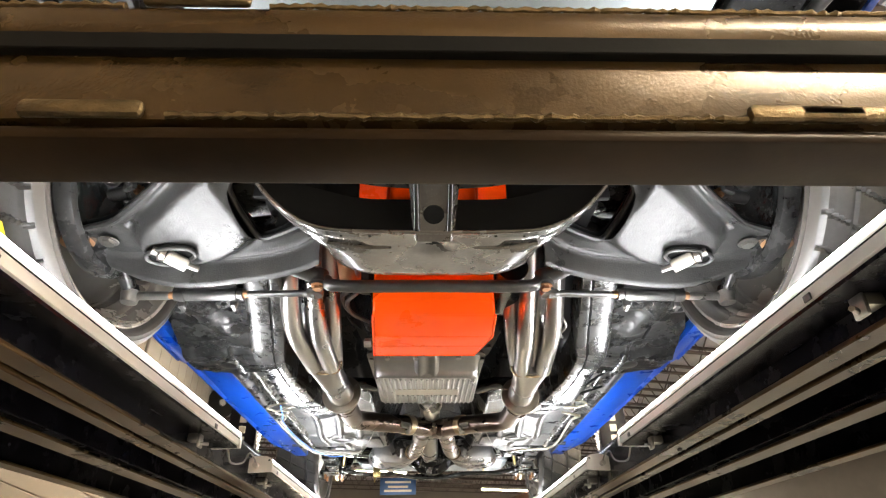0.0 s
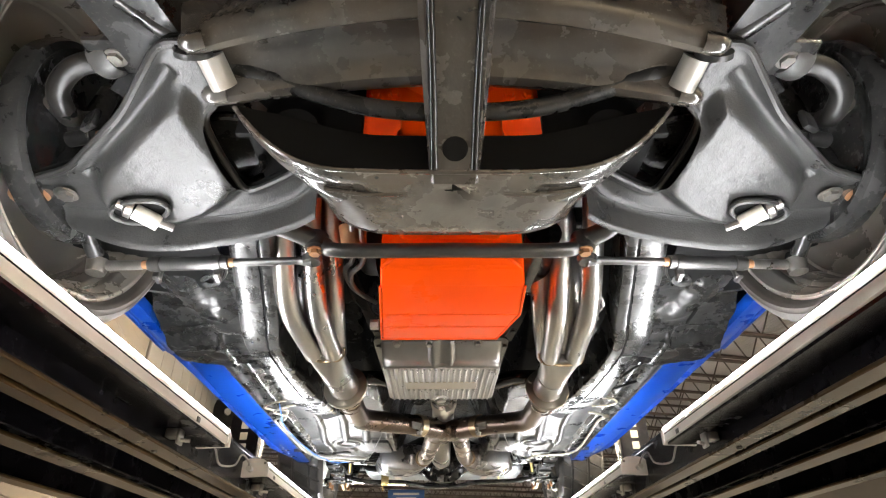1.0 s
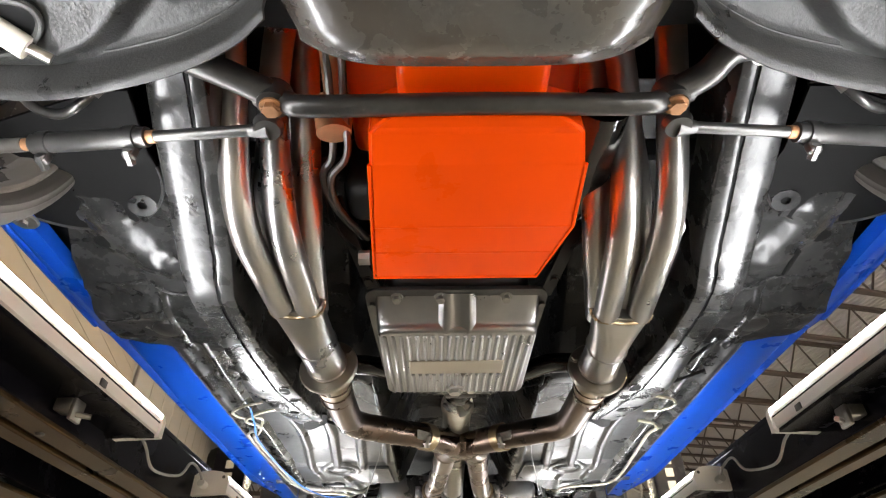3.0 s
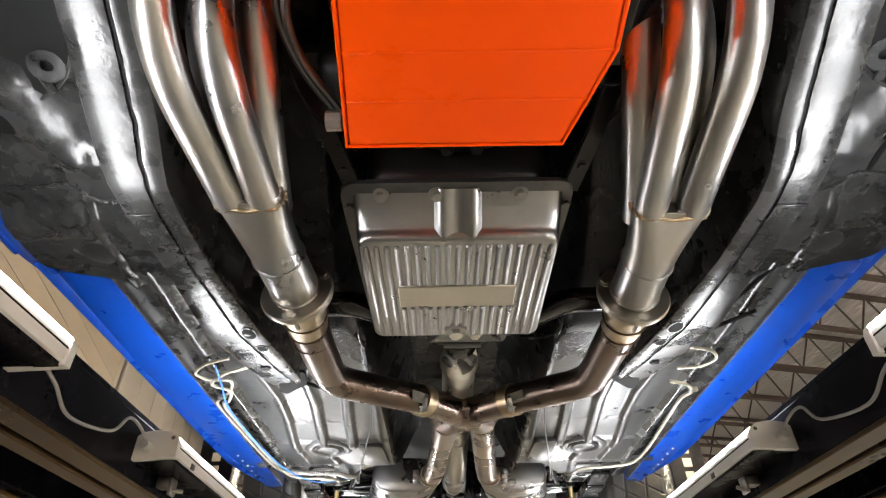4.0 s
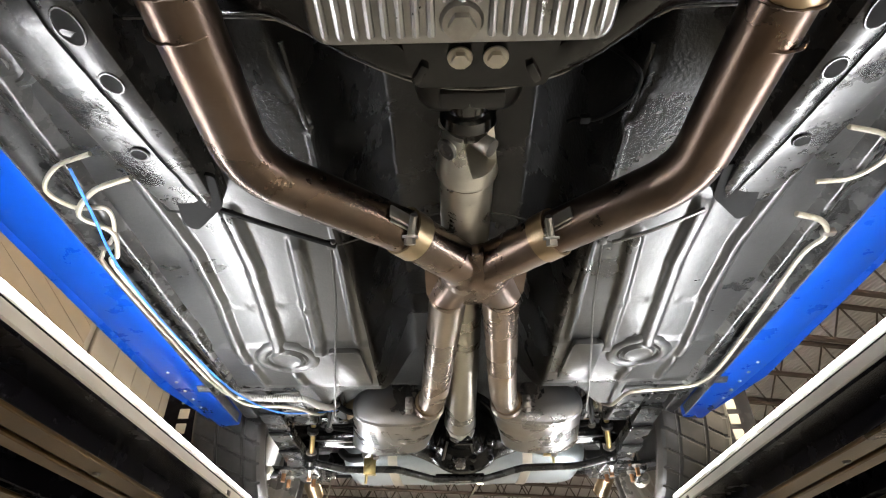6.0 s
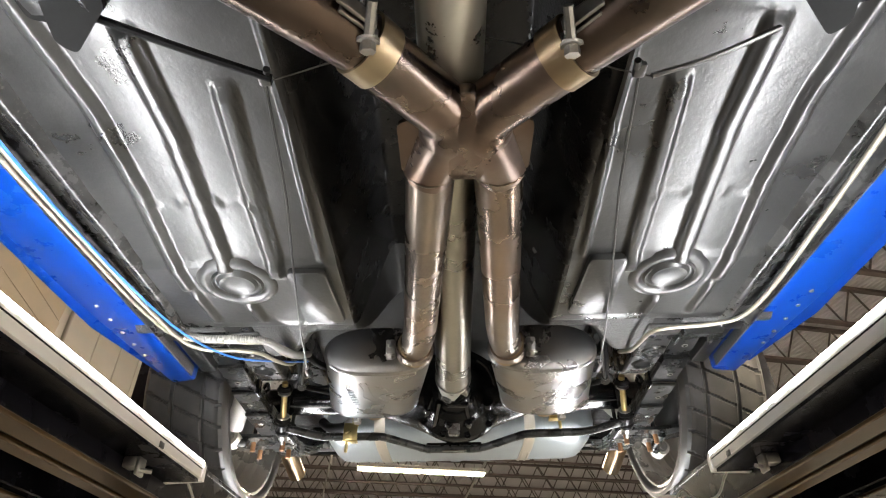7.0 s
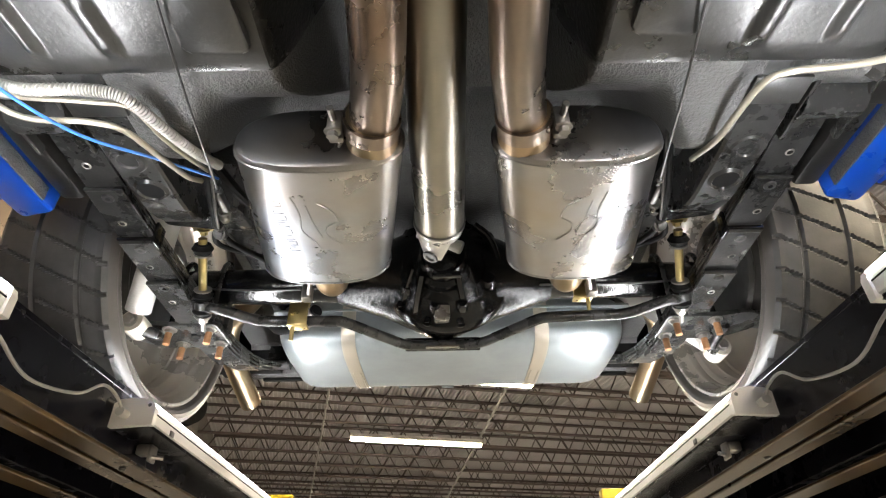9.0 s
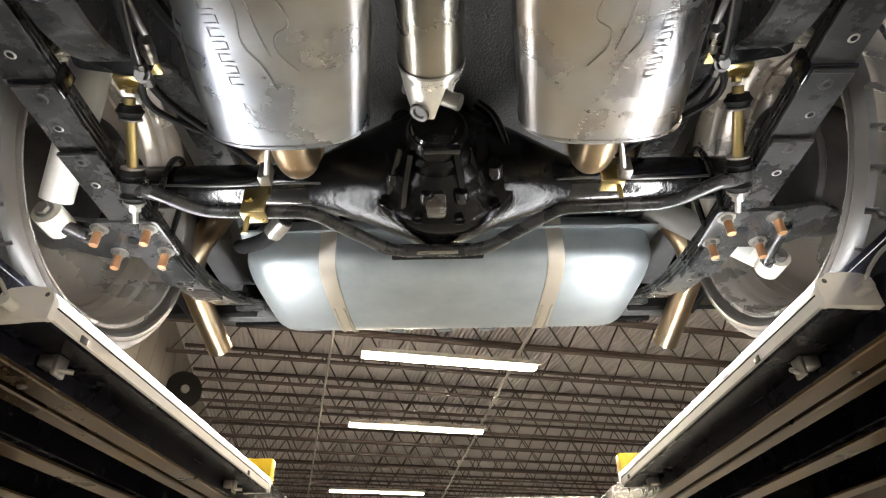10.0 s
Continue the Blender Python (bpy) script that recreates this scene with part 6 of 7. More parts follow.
    part("hanger", join(rod(o + V(s * 0.03, 0.02, 0.0), o + V(s * 0.045, 0.075, -0.02), 0.0048, 8), box(o + V(s * 0.05, 0.085, -0.012), (0.02, 0.024, 0.034), 0.004)), steel, tp, "steel hanger rod with rubber")


def tyre_mesh():
    """Tyre with grooved tread, turned round the x axis at the origin; +x is the inner side."""
    n = 600
    prof = [(0.094, 0.284), (0.104, 0.287), (0.112, 0.294), (0.115, 0.303), (0.111, 0.315), (0.104, 0.323), (0.096, 0.328)] + [(x, 0.332 - 0.006 * (x / 0.09) ** 4) for x in np.linspace(0.086, -0.086, 45)] + [(-0.096, 0.328), (-0.104, 0.323), (-0.111, 0.315), (-0.115, 0.303), (-0.112, 0.294), (-0.104, 0.287), (-0.094, 0.284)]
    m = len(prof)
    verts = []
    for k in range(n):
        t = k / n
        for x, r in prof:
            rr = r
            if abs(x) < 0.105 and r > 0.318:
                a = abs(x)
                lane = abs(x + 0.030) < 0.0045 or abs(x - 0.052) < 0.003
                slant = (t * 34 + x * 8) % 1.0 < 0.10 and abs(x + 0.030) > 0.009 and a < 0.098
                if lane or slant:
                    rr = r - 0.006
            verts.append(V(x, rr * math.sin(2 * math.pi * t), rr * math.cos(2 * math.pi * t)))
    faces = [(k * m + i, k * m + i + 1, ((k + 1) % n) * m + i + 1, ((k + 1) % n) * m + i) for k in range(n) for i in range(m - 1)]
    return bm_of(verts, faces)


def build_wheels():
    for y, xin in ((FRONT, 0.618), (REAR, 0.608)):
        for s in (-1, 1):
            c = V(s * (xin + 0.116), y, AXLE_Z)
            bm = tyre_mesh()
            bmesh.ops.transform(bm, matrix=Matrix.Translation(c) @ (Matrix.Rotation(math.pi, 4, "Z") if s > 0 else Matrix.Identity(4)), verts=bm.verts)
            tyre = part("wheel", bm, rubber, car, "wide low-profile tyre on a silver wheel", sharp=30)
            ax = (-s, 0, 0)
            part("sidewall", lathe([(0.1060, 0.323), (0.1130, 0.316), (0.1150, 0.312), (0.1165, 0.310), (0.1160, 0.307), (0.1175, 0.303), (0.1185, 0.300), (0.1170, 0.297), (0.1150, 0.293), (0.1140, 0.292), (0.108, 0.287), (0.104, 0.286), (0.098, 0.283)], c, ax, 96), sidewall, tyre, "dusty brown tyre sidewall")
            part("rim", lathe([(0.098, 0.283), (0.104, 0.285), (0.106, 0.281), (0.104, 0.276), (0.097, 0.272), (0.084, 0.270), (0.078, 0.264), (0.074, 0.262), (0.060, 0.261), (0.054, 0.254), (0.050, 0.252), (0.034, 0.250), (0.030, 0.246), (0.006, 0.244), (0.002, 0.240), (-0.02, 0.238), (-0.035, 0.225), (-0.044, 0.19), (-0.050, 0.12), (-0.05, 0.0)], c, ax, 96), rimsteel, tyre, "silver wheel barrel")
            part("balance_weight", box(c + V(-s * 0.080, 0.06, -0.262), (0.012, 0.035, 0.008), 0.002), steel, tyre)
            if y == REAR:
                part("brake_drum", lathe([(0.06, 0.03), (0.062, 0.125), (0.056, 0.135), (0.046, 0.138), (0.040, 0.130), (-0.03, 0.128), (-0.03, 0)], c, ax, 48), darksteel, tyre, "dark brake drum and backing plate")
                part("wheel_cylinder", box(c + V(-s * 0.070, 0.0, 0.085), (0.02, 0.05, 0.03), 0.006), steel, tyre)
                part("cable_guide", join(rod(c + V(-s * 0.068, -0.07, -0.04), c + V(-s * 0.10, -0.075, -0.03), 0.010, 10)), steel, tyre)
            else:
                part("brake_rotor", lathe([(0.038, 0.05), (0.038, 0.138), (0.026, 0.138), (0.026, 0.05)], c, ax, 48), darksteel, tyre)


def build_rear():
    zt = AXLE_Z
    axle = part("rear_axle", join(rod((-0.60, REAR, zt - 0.01), (-0.12, REAR, zt - 0.01), 0.042, 24), rod((0.12, REAR, zt - 0.01), (0.60, REAR, zt - 0.01), 0.042, 24)), gloss, car, "gloss black rear axle")
    zc = zt - 0.012
    diff = part("differential", join(
        lathe([(-0.045, 0.0), (-0.045, 0.105), (-0.030, 0.125), (-0.012, 0.136), (-0.006, 0.146), (0.006, 0.150), (0.022, 0.150), (0.028, 0.146), (0.07, 0.12), (0.10, 0.06), (0.10, 0)], (0.012, 4.375, zc), (0, 1, 0), 56),
        lathe([(-0.005, 0), (0.0, 0.046), (0.010, 0.052), (0.028, 0.054), (0.034, 0.064), (0.050, 0.068), (0.060, 0.088), (0.085, 0.098), (0.11, 0.110), (0.11, 0)], (0.004, 4.240, zt - 0.050), (0, 1, 0.16), 40),
        rings([V(-0.245, REAR, zt - 0.01), V(-0.13, REAR - 0.01, zt - 0.006), V(0, REAR - 0.015, zt - 0.010), V(0.14, REAR - 0.01, zt - 0.006), V(0.255, REAR, zt - 0.01)], lambda i, f: circle((0.046, 0.092, 0.148, 0.092, 0.046)[i], 34))), oilblack, axle, "gloss black cast differential")
    for k in range(12):
        t = 2 * math.pi * k / 12 + 0.2
        part("cover_bolt", bolt((0.012 + 0.138 * math.cos(t), 4.370, zc + 0.138 * math.sin(t)), (0, -1, 0), 0.008, 0.014), gloss, diff)
    # cast webs and bosses round the pinion nose
    for x, y0, y1, r in ((-0.088, 4.290, 4.366, 0.132), (-0.060, 4.275, 4.366, 0.138), (0.052, 4.270, 4.366, 0.138), (0.085, 4.285, 4.366, 0.132), (0.108, 4.300, 4.366, 0.120)):
        z = zc - math.sqrt(max(0.0, r * r - x * x)) + 0.030
        part("casting_fin", rings([V(x * 0.72, y0, z + 0.034), V(x * 0.9, (y0 + y1) / 2, z + 0.006), V(x, y1, z)], lambda i, f: [(-0.0045, -0.022), (0.0045, -0.022), (0.006, 0.03), (-0.006, 0.03)]), gloss, diff)
    for t, r, rr in ((-0.55, 0.105, 0.020), (-2.45, 0.110, 0.016), (0.75, 0.095, 0.024), (2.4, 0.10, 0.022), (-1.30, 0.120, 0.013), (-1.80, 0.120, 0.013)):
        part("casting_boss", lathe([(0, rr), (-0.016, rr * 0.95), (-0.022, rr * 0.7), (-0.022, 0)], (0.012 + r * math.cos(t), 4.335, zc + r * math.sin(t)), (0, 1, 0), 18), gloss, diff)
    part("case_rib", tube([(0.075, 4.285, zt + 0.055), (0.105, 4.30, zt + 0.035), (0.125, 4.325, zt - 0.005), (0.128, 4.345, zt - 0.04)], 0.009, 10), gloss, diff)
    part("pinion_flange", join(lathe([(0, 0), (0, 0.036), (0.008, 0.038), (0.010, 0.030), (0.03, 0.030), (0.03, 0)], (0, 4.218, zt - 0.068), (0, 1, 0.15), 26), box((0.012, 4.236, zt - 0.106), (0.06, 0.012, 0.014), 0.003)), gloss, diff)
    part("drain_tab", box((0.0, 4.335, zt - 0.135), (0.034, 0.030, 0.050), 0.006), wornsteel, diff, "worn brown casting tab")
    # sway bar across the axle with its links
    z = 2.074
    pts = [(-0.487, 4.268, 2.085), (-0.455, 4.265, 2.080), (-0.385, 4.312, z), (-0.225, 4.318, z), (-0.205, 4.322, z), (-0.082, 4.436, z - 0.004), (0.082, 4.436, z - 0.004), (0.205, 4.322, z), (0.225, 4.318, z), (0.385, 4.312, z), (0.455, 4.265, 2.080), (0.487, 4.268, 2.085)]
    bar = part("rear_sway_bar", tube(pts, 0.0115, 14, 6, 0.03), chassis, car, "black rear sway bar")
    part("size_label", box((0.0, 4.4285, z - 0.0125), (0.075, 0.014, 0.004), 0.001), wornsteel, bar, "small worn size label")
    part("crossplate", box((0, 4.452, z + 0.005), (0.17, 0.012, 0.03), 0.003), deepblack, bar)
    for s in (-1, 1):
        c, top = V(s * 0.486, 4.266, 2.094), V(s * 0.463, 4.146, 2.182)
        u = (top - c).normalized()

        def washer(f, r0, r1, h):
            return lathe([(-h, 0), (-h, r0 * 0.92), (-h * 0.6, r0), (0, r1), (h * 0.6, r0), (h, r0 * 0.92), (h, 0)], c + u * f, u, 22)
        lk = part("sway_link", rod(c + u * 0.02, top - u * 0.012, 0.0085, 14), zinc, car, "yellow zinc sway bar link")
        for f in (0.018, -0.018, 0.118):
            part("link_bushing", washer(f, 0.017, 0.021, 0.010), deepblack, lk)
        for f in (-0.029, 0.029, 0.105):
            part("link_washer", lathe([(-0.0015, 0), (-0.0015, 0.0175), (0.0015, 0.0175), (0.0015, 0)], c + u * f, u, 20), steel, lk, "pale cup washer")
        part("link_eye", lathe([(-0.008, 0), (-0.008, 0.022), (0.008, 0.022), (0.008, 0)], c, u, 22), chassis, lk)
        part("link_nut", join(bolt(c - u * 0.032, -u, 0.010, 0.012), rod(c - u * 0.04, c - u * 0.064, 0.0055, 10)), steel, lk)
        part("link_bracket", join(box(top + V(0, -0.004, 0.012), (0.044, 0.026, 0.004), 0.001), box(top + V(-0.020, -0.004, 0.028), (0.004, 0.026, 0.034), 0.001), box(top + V(0.020, -0.004, 0.028), (0.004, 0.026, 0.034), 0.001), box(top + V(-s * 0.026, -0.010, 0.042), (0.03, 0.03, 0.005), 0.001), bolt(top + V(0, 0, 0.008), -u, 0.008, 0.010)), zinc, lk)
        # zinc strap that holds the bar, with its stud
        q = V(s * 0.297, 4.306, z - 0.004)
        part("bar_strap", join(box(q + V(0, -0.010, 0.012), (0.040, 0.006, 0.050), 0.002), box(q + V(0, 0.002, -0.012), (0.040, 0.028, 0.006), 0.002), box(q + V(s * -0.012, -0.004, 0.044), (0.018, 0.010, 0.030), 0.002), rod(q + V(s * 0.010, 0, -0.012), q + V(s * 0.012, 0.006, -0.042), 0.0045, 8), bolt(q + V(s * 0.010, -0.013, 0.012), (0, -1, 0), 0.006, 0.006, False)), zinc, bar, "yellow zinc bar strap")
        # leaf spring: stacked leaves, clips, eye and shackle
        x = s * 0.545
        def leaf_z(y):
            return 2.118 + 0.020 * ((y - 4.40) / 0.6) ** 2 + 0.42 * max(0.0, y - 4.46) ** 2
        spring = None
        leaves = [(3.80, 5.02), (3.83, 4.95), (3.95, 4.86), (4.08, 4.75), (4.20, 4.62)]
        for k, (ya, yb) in enumerate(leaves):
            path = [V(x + s * 0.0, y, leaf_z(y) + 0.022 - 0.0095 * k) for y in np.linspace(ya, yb, 12)]
            bm = rings(path, lambda i, f: [(-0.0315, -0.0022), (-0.030, -0.0036), (0.030, -0.0036), (0.0315, -0.0022), (0.0315, 0.0032), (-0.0315, 0.0032)])
            if spring is None:
                spring = part("leaf_spring", bm, chassis, car, "black multi-leaf rear spring")
            else:
                part("leaf", bm, chassis, spring)
        part("front_eye", join(rod((x - 0.042, 3.790, 2.140), (x + 0.042, 3.790, 2.140), 0.033, 26)), chassis, spring)
        part("eye_bracket", join(box((x + s * 0.040, 3.79, 2.165), (0.008, 0.13, 0.10), 0.004), box((x - s * 0.040, 3.79, 2.165), (0.008, 0.13, 0.10), 0.004), box((x, 3.76, 2.205), (0.09, 0.16, 0.012), 0.004)), chassis, spring)
        part("eye_bolt", bolt((x - s * 0.045, 3.785, 2.145), (-s, 0, 0), 0.012, 0.012), rust, spring)
        for y in (3.97, 4.10, 4.215, 4.60):
            part("leaf_rivet", join(lathe([(-0.003, 0.004), (-0.003, 0.009), (0.002, 0.011), (0.002, 0.004)], (x, y, leaf_z(y) + 0.0185 - 0.0095 * sum(1 for ya, yb in leaves[1:] if ya < y < yb)), (0, 0, 1), 14)), darksteel, spring)
        part("spring_clip", join(box((x - s * 0.034, 4.085, leaf_z(4.085) + 0.008), (0.006, 0.030, 0.044), 0.002), box((x, 4.075, leaf_z(4.075) - 0.004), (0.066, 0.006, 0.006), 0.002)), gloss, spring)
        for y in (3.905, 4.035, 4.155, 4.27, 4.53, 4.66):
            z = leaf_z(y) + 0.0178 - 0.0095 * sum(1 for ya, yb in leaves[1:] if ya < y < yb)
            part("stamp_hole", lathe([(0, 0), (0, 0.0042), (-0.0008, 0.0045), (-0.0008, 0)], (x + s * 0.006, y, z), (0, 0, 1), 10), deepblack, spring)
            part("stamp_rim", lathe([(0, 0.0042), (-0.0016, 0.0055), (0, 0.0075)], (x + s * 0.006, y, z), (0, 0, 1), 14), steel, spring)
        for k, (ya, yb) in enumerate(leaves[1:]):
            part("edge_glint", tube([(x - s * 0.0315, y, leaf_z(y) + 0.0092 - 0.0095 * k) for y in np.linspace(ya + 0.01, yb - 0.01, 8)], 0.0016, 6, 1), chassis, spring)
        for k, (ya, yb) in enumerate(leaves[2:]):
            part("leaf_lip", tube([(x - 0.030, ya + 0.001, leaf_z(ya) + 0.0005 - 0.0095 * k), (x + 0.030, ya + 0.001, leaf_z(ya) + 0.0005 - 0.0095 * k)], 0.0026, 8, 1), chassis, spring)
        part("rear_shackle", join(box((x, 5.03, 2.31), (0.075, 0.025, 0.08), 0.006), rod((x - 0.04, 5.02, 2.285), (x + 0.04, 5.02, 2.285), 0.02, 16)), chassis, spring)
        # clamp plate with studs
        zp = 2.094
        plate = part("spring_plate", slab([(s * px, py) for px, py in round_outline([(0.492, 4.365), (0.605, 4.365), (0.660, 4.350), (0.712, 4.372), (0.70, 4.43), (0.640, 4.478), (0.492, 4.478)], 0.012, 3)], lambda px, py: zp, 0.010, 0.002), chassis, car, "black spring clamp plate with coppery studs")
        for px in (0.512, 0.600):
            for py in (4.382, 4.458):
                part("stud", rod((s * px, py, zp), (s * px, py, zp - 0.036), 0.0075, 10), rust, plate, "copper-coloured stud")
                part("stud_nut", join(bolt((s * px, py, zp), (0, 0, -1), 0.011, 0.010)), steel, plate)
        part("centre_pin", lathe([(0, 0), (0, 0.010), (-0.002, 0.010), (-0.002, 0)], (s * 0.556, 4.42, zp - 0.0005), (0, 0, 1), 12), deepblack, plate)
        for px in (0.512, 0.600):
            part("u_bolt", tube([(s * px, 4.382, 2.10), (s * px, 4.382, 2.24), (s * px, 4.42, 2.285), (s * px, 4.458, 2.24), (s * px, 4.458, 2.10)], 0.006, 8), chassis, plate)
        # shock absorber, staggered front and back
        low = V(s * 0.655, 4.335 if s < 0 else 4.515, 2.082)
        top = V(s * 0.52, 4.10, 2.34) if s < 0 else V(s * 0.50, 4.72, 2.40)
        u = (top - low).normalized()
        shock = part("shock_absorber", join(rod(low + u * 0.035, low + u * 0.19, 0.026, 22), rod(low + u * 0.165, low + u * 0.36, 0.032, 22)), whitepaint, car, "white gas shock absorber")
        part("lower_eye", rod(low + V(-s * 0.004, -0.022, 0), low + V(-s * 0.004, 0.026, 0), 0.024, 22), cream, shock, "white shock eye")
        part("eye_nut", bolt(low + V(-s * 0.004, -0.026, 0), (0, -1, -0.15), 0.011, 0.010), steel, shock)
        part("shock_arm", tube([low + V(0, 0.0, -0.006), low + V(-s * 0.03, 0.03 if s < 0 else -0.03, -0.006), V(s * 0.63, 4.41, 2.095)], 0.013, 10), chassis, shock)
        # rear body rail with oval holes and rubber bump stop bracket
        rail = part("rear_rail", rings(smooth_path([(s * 0.445, 3.70, 2.137), (s * 0.448, 3.90, 2.138), (s * 0.452, 4.03, 2.165), (s * 0.455, 4.18, 2.30), (s * 0.46, 4.5, 2.36), (s * 0.46, 5.0, 2.34)], 5), lambda i, f: [(-0.034, -0.03), (-0.030, -0.034), (0.030, -0.034), (0.034, -0.03), (0.034, 0.06), (-0.034, 0.06)]), chassis, car, "gloss black rear body rail")
        for y, r in ((3.80, 0.008), (3.925, 0.019)):
            zz = 2.1030 + max(0, y - 3.9) * 0.06
            part("access_hole", lathe([(0.003, 0), (0.003, r), (-0.001, r * 1.15), (-0.001, 0)], (s * 0.448, y, zz), (0, -0.05, 1), 6), deepblack, rail)
        part("hole_rim", lathe([(0.002, 0.019), (-0.003, 0.022), (0.002, 0.027)], (s * 0.448, 3.925, 2.1035), (0, -0.05, 1), 12), chassis, rail)
        part("grommet", lathe([(0.002, 0.010), (-0.004, 0.016), (-0.005, 0.024), (0.002, 0.030)], (s * 0.452, 3.855, 2.1035), (0, 0, 1), 20), chassis, rail)
        part("rail_end", box((s * 0.445, 3.745, 2.101), (0.075, 0.045, 0.008), 0.003), floorpaint, rail)
        # body mount ear beside the spring eye
        part("rear_torque_box", join(box((s * 0.60, 3.83, 2.15), (0.04, 0.28, 0.05), 0.008), box((s * 0.615, 3.76, 2.128), (0.05, 0.07, 0.012), 0.004)), soot, car)
        # parking brake cable with its turnbuckle and bracket
        cx = 0.30
        cable = [(s * 0.206, 3.05, 2.050), (s * 0.232, 3.25, 2.060), (s * 0.268, 3.45, 2.070), (s * 0.312, 3.70, 2.088), (s * 0.352, 3.93, 2.118), (s * 0.395, 4.08, 2.165)]
        pc = part("parking_brake_cable", tube(cable, 0.0018, 6), darksteel, car, "thin black parking brake cable")
        part("turnbuckle", join(box((s * 0.362, 3.985, 2.130), (0.012, 0.05, 0.016), 0.004), bolt((s * 0.355, 3.955, 2.125), (0, -0.8, -0.3), 0.006, 0.012, False)), darksteel, pc)
        part("adjuster", join(rod((s * 0.378, 4.03, 2.145), (s * 0.392, 4.075, 2.160), 0.009, 10), box((s * 0.385, 4.05, 2.15), (0.02, 0.014, 0.02), 0.004)), steel, pc)
        part("cable_loop", tube([(s * 0.395, 4.08, 2.165), (s * 0.420, 4.11, 2.160), (s * 0.435, 4.15, 2.165), (s * 0.432, 4.195, 2.18), (s * 0.40, 4.25, 2.20), (s * 0.36, 4.30, 2.22)], 0.0055, 8), deepblack, pc, "black sheathed cable loop")
        part("brake_hose", tube([(s * 0.352, 3.86, 2.150), (s * 0.372, 3.95, 2.128), (s * 0.392, 4.05, 2.130), (s * 0.40, 4.13, 2.150), (s * 0.375, 4.22, 2.175), (s * 0.33, 4.34, 2.205)], 0.0062, 10), deepblack, car, "black rubber brake hose")
        part("hard_line", tube([(s * 0.335, 3.80, 2.150), (s * 0.352, 3.90, 2.128), (s * 0.376, 4.00, 2.120), (s * 0.392, 4.06, 2.128)], 0.0030, 8), darksteel, car, "bare steel brake line")
        part("hose_fitting", join(rod((s * 0.392, 4.055, 2.130), (s * 0.400, 4.10, 2.140), 0.0085, 8), bolt((s * 0.396, 4.075, 2.128), (0, -0.6, -0.6), 0.008, 0.008)), darksteel, car)
        part("axle_line", tube([(s * 0.16, 4.395, 2.195), (s * 0.26, 4.380, 2.190), (s * 0.40, 4.385, 2.190), (s * 0.54, 4.39, 2.20)], 0.0024, 8), darksteel, axle, "thin brake line along the axle")
        part("cable_bracket", slab([(s * px, py) for px, py in round_outline([(0.40, 4.065), (0.495, 4.045), (0.505, 4.085), (0.41, 4.105)], 0.012, 3)], lambda px, py: 2.158, 0.004), gloss, car, "dark bracket plate below the rear rail")
    # fuel tank
    cx, w = 0.022, 0.485
    verts, faces, n = [], [], 40
    xs = [(-1.0, 0.30), (-0.995, 0.62), (-0.975, 0.82), (-0.94, 0.93), (-0.89, 0.985), (-0.84, 1.0), (0.84, 1.0), (0.89, 0.985), (0.94, 0.93), (0.975, 0.82), (0.995, 0.62), (1.0, 0.30)]
    for u, k in xs:
        for j in range(n):
            t = 2 * math.pi * j / n
            e = 0.50
            yy = math.copysign(abs(math.cos(t)) ** e, math.cos(t)) * 0.205 * (0.55 + 0.45 * k)
            zz = math.copysign(abs(math.sin(t)) ** e, math.sin(t)) * 0.088 * k
            verts.append(V(cx + u * w, 4.885 + yy, 2.280 + zz + 0.05 * yy))
    for i in range(len(xs) - 1):
        faces += [(i * n + j, i * n + (j + 1) % n, (i + 1) * n + (j + 1) % n, (i + 1) * n + j) for j in range(n)]
    faces += [tuple(range(n))[::-1], tuple((len(xs) - 1) * n + j for j in range(n))]
    tank = part("fuel_tank", bm_of(verts, faces), galvanised, car, "bare galvanised steel fuel tank", sharp=50)
    fl = round_outline([(cx - 0.50, 4.672), (cx + 0.515, 4.668), (cx + 0.50, 4.72), (cx + 0.50, 5.08), (cx - 0.50, 5.08)], 0.02, 3)
    part("seam_flange", slab(fl, lambda x, y: 2.300 + 0.05 * (y - 4.885), 0.005), galvanised, tank)
    for x in (-0.262, 0.272):
        st = [V(x, y, 2.280 + 0.05 * (y - 4.885) - 0.0895 * max(0.0, 1 - (abs(y - 4.885) / 0.207) ** 4) ** 0.25) for y in np.linspace(4.683, 5.087, 26)]
        part("tank_strap", rings([V(x, 4.672, 2.40)] + st + [V(x, 5.095, 2.40)], lambda i, f: [(-0.019, -0.0015), (0.019, -0.0015), (0.019, 0.0015), (-0.019, 0.0015)]), strapsteel, tank, "zinc tank strap")
        part("strap_bead", join(*[tube([p + V(dx, 0, -0.002) for p in st[12:24]], 0.0022, 6, 1) for dx in (-0.012, 0.012)]), strapsteel, tank)
        part("strap_bolt", bolt((x + 0.01, 5.10, 2.242), (0, 0.4, -1), 0.008, 0.012), steel, tank)
    for k, x in enumerate((-0.13, 0.01, 0.13)):
        part("stamped_tab", box((x, 5.07, 2.215), (0.04, 0.012, 0.004), 0.001), galvanised, tank)
    part("filler_neck", tube([(-0.46, 4.66, 2.24), (-0.42, 4.60, 2.20), (-0.36, 4.55, 2.185), (-0.31, 4.50, 2.20)], 0.016, 12), deepblack, tank, "black rubber fuel hose")
    part("hose_clamp", rod((-0.345, 4.535, 2.185), (-0.315, 4.505, 2.198), 0.0195, 16), steel, tank)


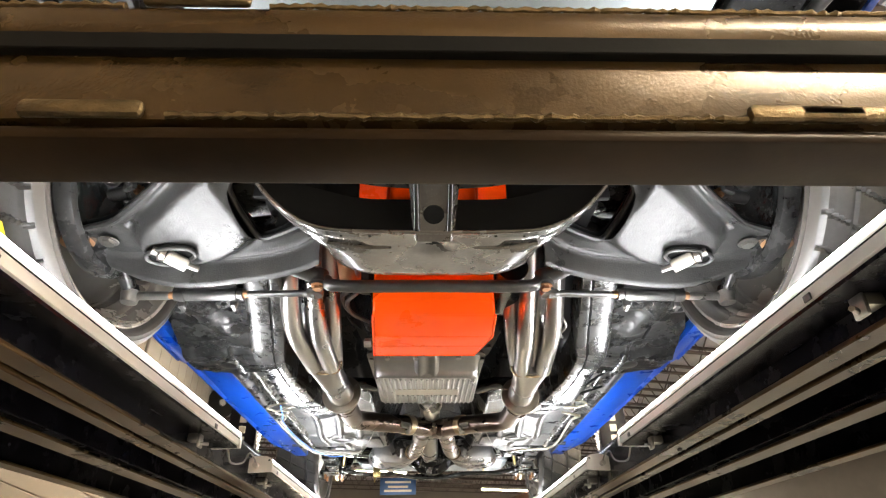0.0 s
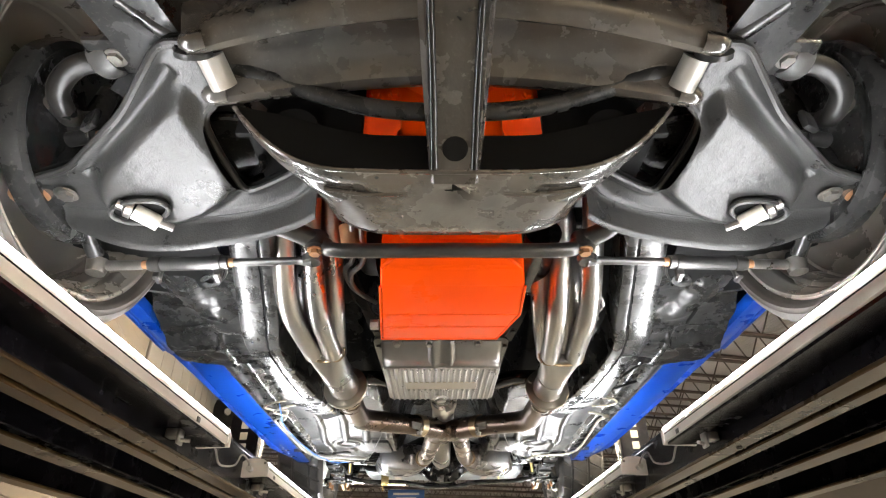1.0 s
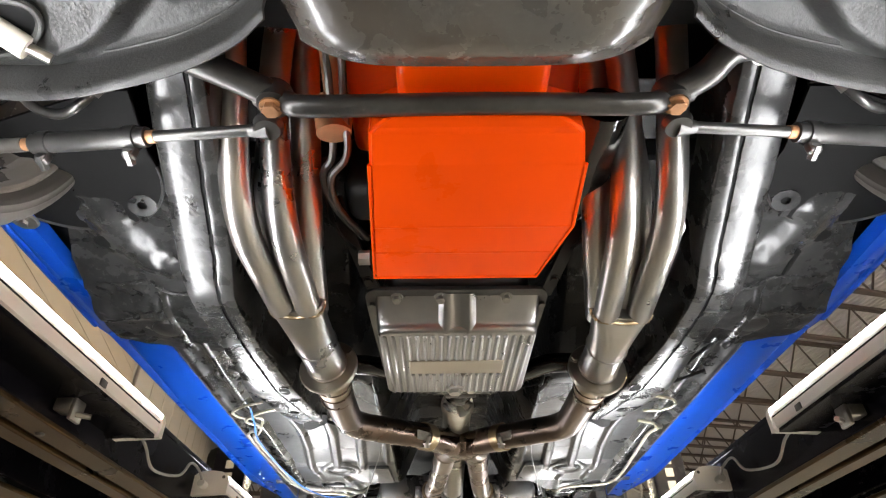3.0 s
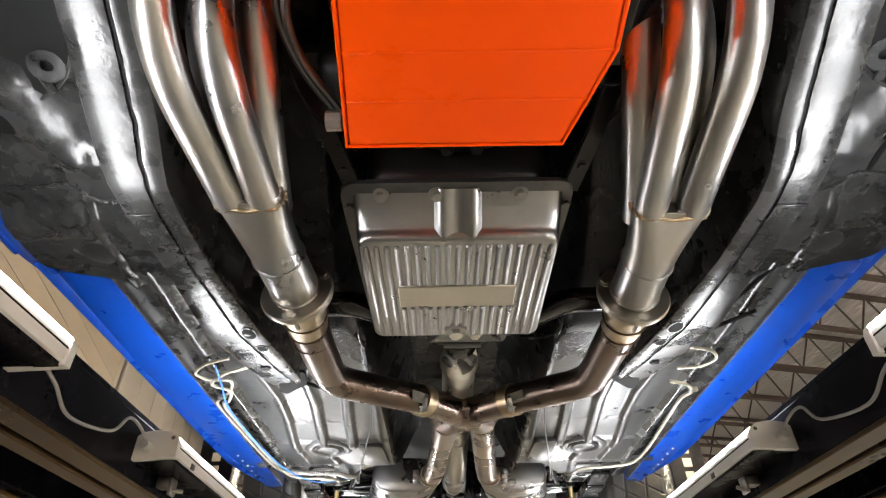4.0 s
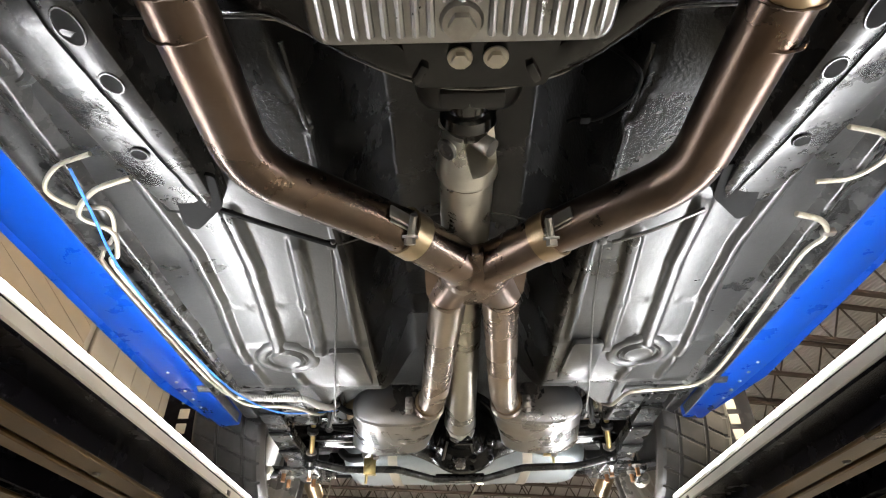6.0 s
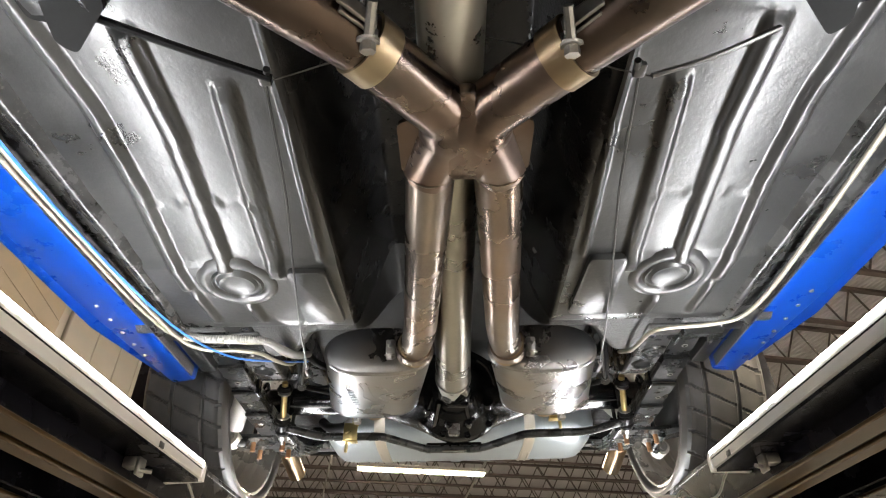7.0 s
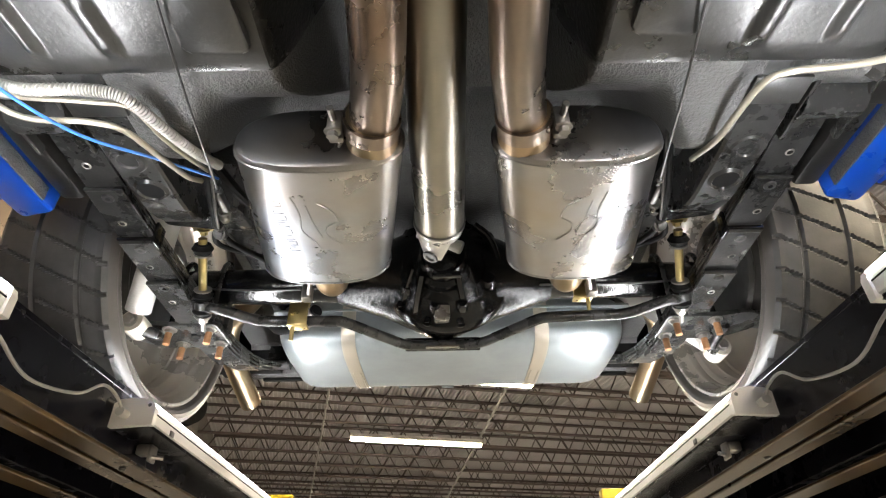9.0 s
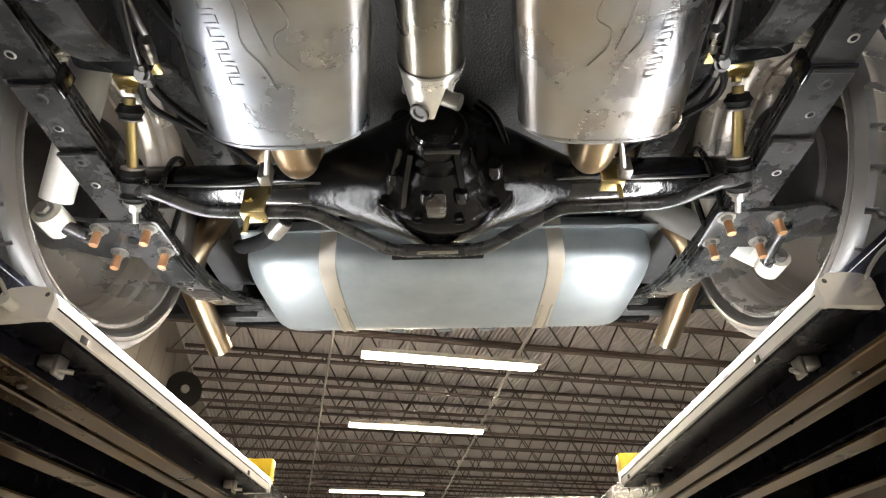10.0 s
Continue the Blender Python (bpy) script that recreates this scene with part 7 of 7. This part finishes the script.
def build_lines():
    """Fuel and brake lines, wiring and the handbrake lever rod along the sills."""
    part("brake_line", tube([(-0.50, 2.88, 2.085), (-0.555, 2.90, 2.082), (-0.595, 2.945, 2.082), (-0.575, 2.985, 2.083), (-0.53, 2.99, 2.083), (-0.548, 3.05, 2.083), (-0.59, 3.10, 2.083), (-0.602, 3.15, 2.083), (-0.597, 3.40, 2.083), (-0.588, 3.60, 2.083), (-0.555, 3.70, 2.080), (-0.44, 3.722, 2.078), (-0.388, 3.735, 2.080), (-0.374, 3.79, 2.086), (-0.366, 3.85, 2.104), (-0.36, 3.92, 2.135)], 0.0034, 8), tube_beige, car, "beige coated brake line")
    part("fuel_line", tube([(-0.47, 2.93, 2.088), (-0.53, 2.95, 2.082), (-0.575, 3.0, 2.080), (-0.545, 3.04, 2.080), (-0.565, 3.10, 2.080), (-0.586, 3.14, 2.080), (-0.581, 3.40, 2.080), (-0.570, 3.62, 2.080), (-0.54, 3.735, 2.076), (-0.45, 3.752, 2.074), (-0.41, 3.768, 2.074), (-0.392, 3.82, 2.082), (-0.385, 3.90, 2.110), (-0.382, 3.94, 2.135)], 0.0042, 10), tube_beige, car, "beige coated fuel line")
    part("vent_hose", tube([(-0.545, 3.690, 2.082), (-0.50, 3.702, 2.078), (-0.43, 3.703, 2.077), (-0.388, 3.717, 2.078), (-0.366, 3.77, 2.084), (-0.352, 3.84, 2.104), (-0.345, 3.91, 2.14)], lambda f: 0.0074 + 0.0010 * math.sin(f * 480), 10, 60), cable_grey, car, "grey braided vent hose")
    part("blue_wire", tube([(-0.535, 2.90, 2.078), (-0.55, 3.0, 2.073), (-0.572, 3.12, 2.073), (-0.574, 3.3, 2.072), (-0.563, 3.5, 2.073), (-0.535, 3.66, 2.07), (-0.47, 3.76, 2.065), (-0.40, 3.84, 2.09), (-0.35, 3.93, 2.13)], 0.0022, 6), wire_blue, car, "bright blue wire")
    part("brake_line", tube([(0.49, 2.86, 2.085), (0.545, 2.875, 2.083), (0.570, 2.915, 2.083), (0.545, 2.955, 2.084), (0.50, 2.965, 2.086)], 0.0036, 8), tube_beige, car, "beige coated brake line")
    part("fuel_line", tube([(0.505, 3.035, 2.085), (0.55, 3.05, 2.082), (0.575, 3.09, 2.082), (0.562, 3.14, 2.082), (0.572, 3.3, 2.082), (0.585, 3.55, 2.082), (0.572, 3.66, 2.082), (0.52, 3.688, 2.080), (0.43, 3.698, 2.078), (0.404, 3.718, 2.078), (0.396, 3.77, 2.082), (0.394, 3.83, 2.094), (0.392, 3.90, 2.125)], 0.0046, 10), tube_beige, car, "beige coated fuel line")
    part("parking_brake_rod", tube([(-0.37, 2.985, 2.078), (-0.285, 3.012, 2.060), (-0.196, 3.040, 2.044)], 0.0045, 8), deepblack, car, "black parking brake rod")
    part("equaliser_wire", tube([(-0.196, 3.045, 2.048), (0.0, 3.03, 2.10), (0.222, 3.058, 2.055)], 0.0012, 6), darksteel, car)
    part("parking_brake_rod", tube([(0.36, 3.02, 2.085), (0.29, 3.04, 2.065), (0.222, 3.055, 2.052)], 0.0032, 8), darksteel, car)
    for s in (-1, 1):
        part("cable_clip", join(box((s * 0.205, 3.044, 2.050), (0.014, 0.018, 0.010), 0.003), rod((s * 0.204, 3.050, 2.052), (s * 0.198, 3.028, 2.044), 0.004, 8)), darksteel, car)
        part("line_clip", box((s * 0.575, 3.08, 2.083), (0.022, 0.012, 0.012), 0.003), steel, car)
        part("wiring", tube([(s * 0.36, 3.90, 2.15), (s * 0.345, 4.0, 2.16), (s * 0.33, 4.08, 2.18), (s * 0.33, 4.2, 2.22)], 0.009, 8), deepblack, car)
        part("speed_cable", tube([(s * 0.15, 2.29, 2.10), (s * 0.21, 2.21, 2.11), (s * 0.235, 2.12, 2.16)], 0.003, 6), deepblack, car)
    part("drain_wire", tube([(0.58, 2.72, 2.09), (0.49, 2.76, 2.075), (0.54, 2.60, 2.09), (0.60, 2.45, 2.11), (0.61, 2.30, 2.13)], 0.004, 6), deepblack, car)
    part("header_bracket", tube([(0.322, 2.13, 2.09), (0.338, 2.16, 2.075), (0.332, 2.20, 2.07), (0.342, 2.225, 2.07)], 0.004, 8), steel, car)


build_shop()
build_shop_lamps()
build_shop_things()
build_lift()
build_light_bars()
build_body()
build_subframe()
build_arms()
build_steering()
build_engine()
build_transmission()
build_driveshaft()
build_exhaust()
build_wheels()
build_rear()
build_lines()
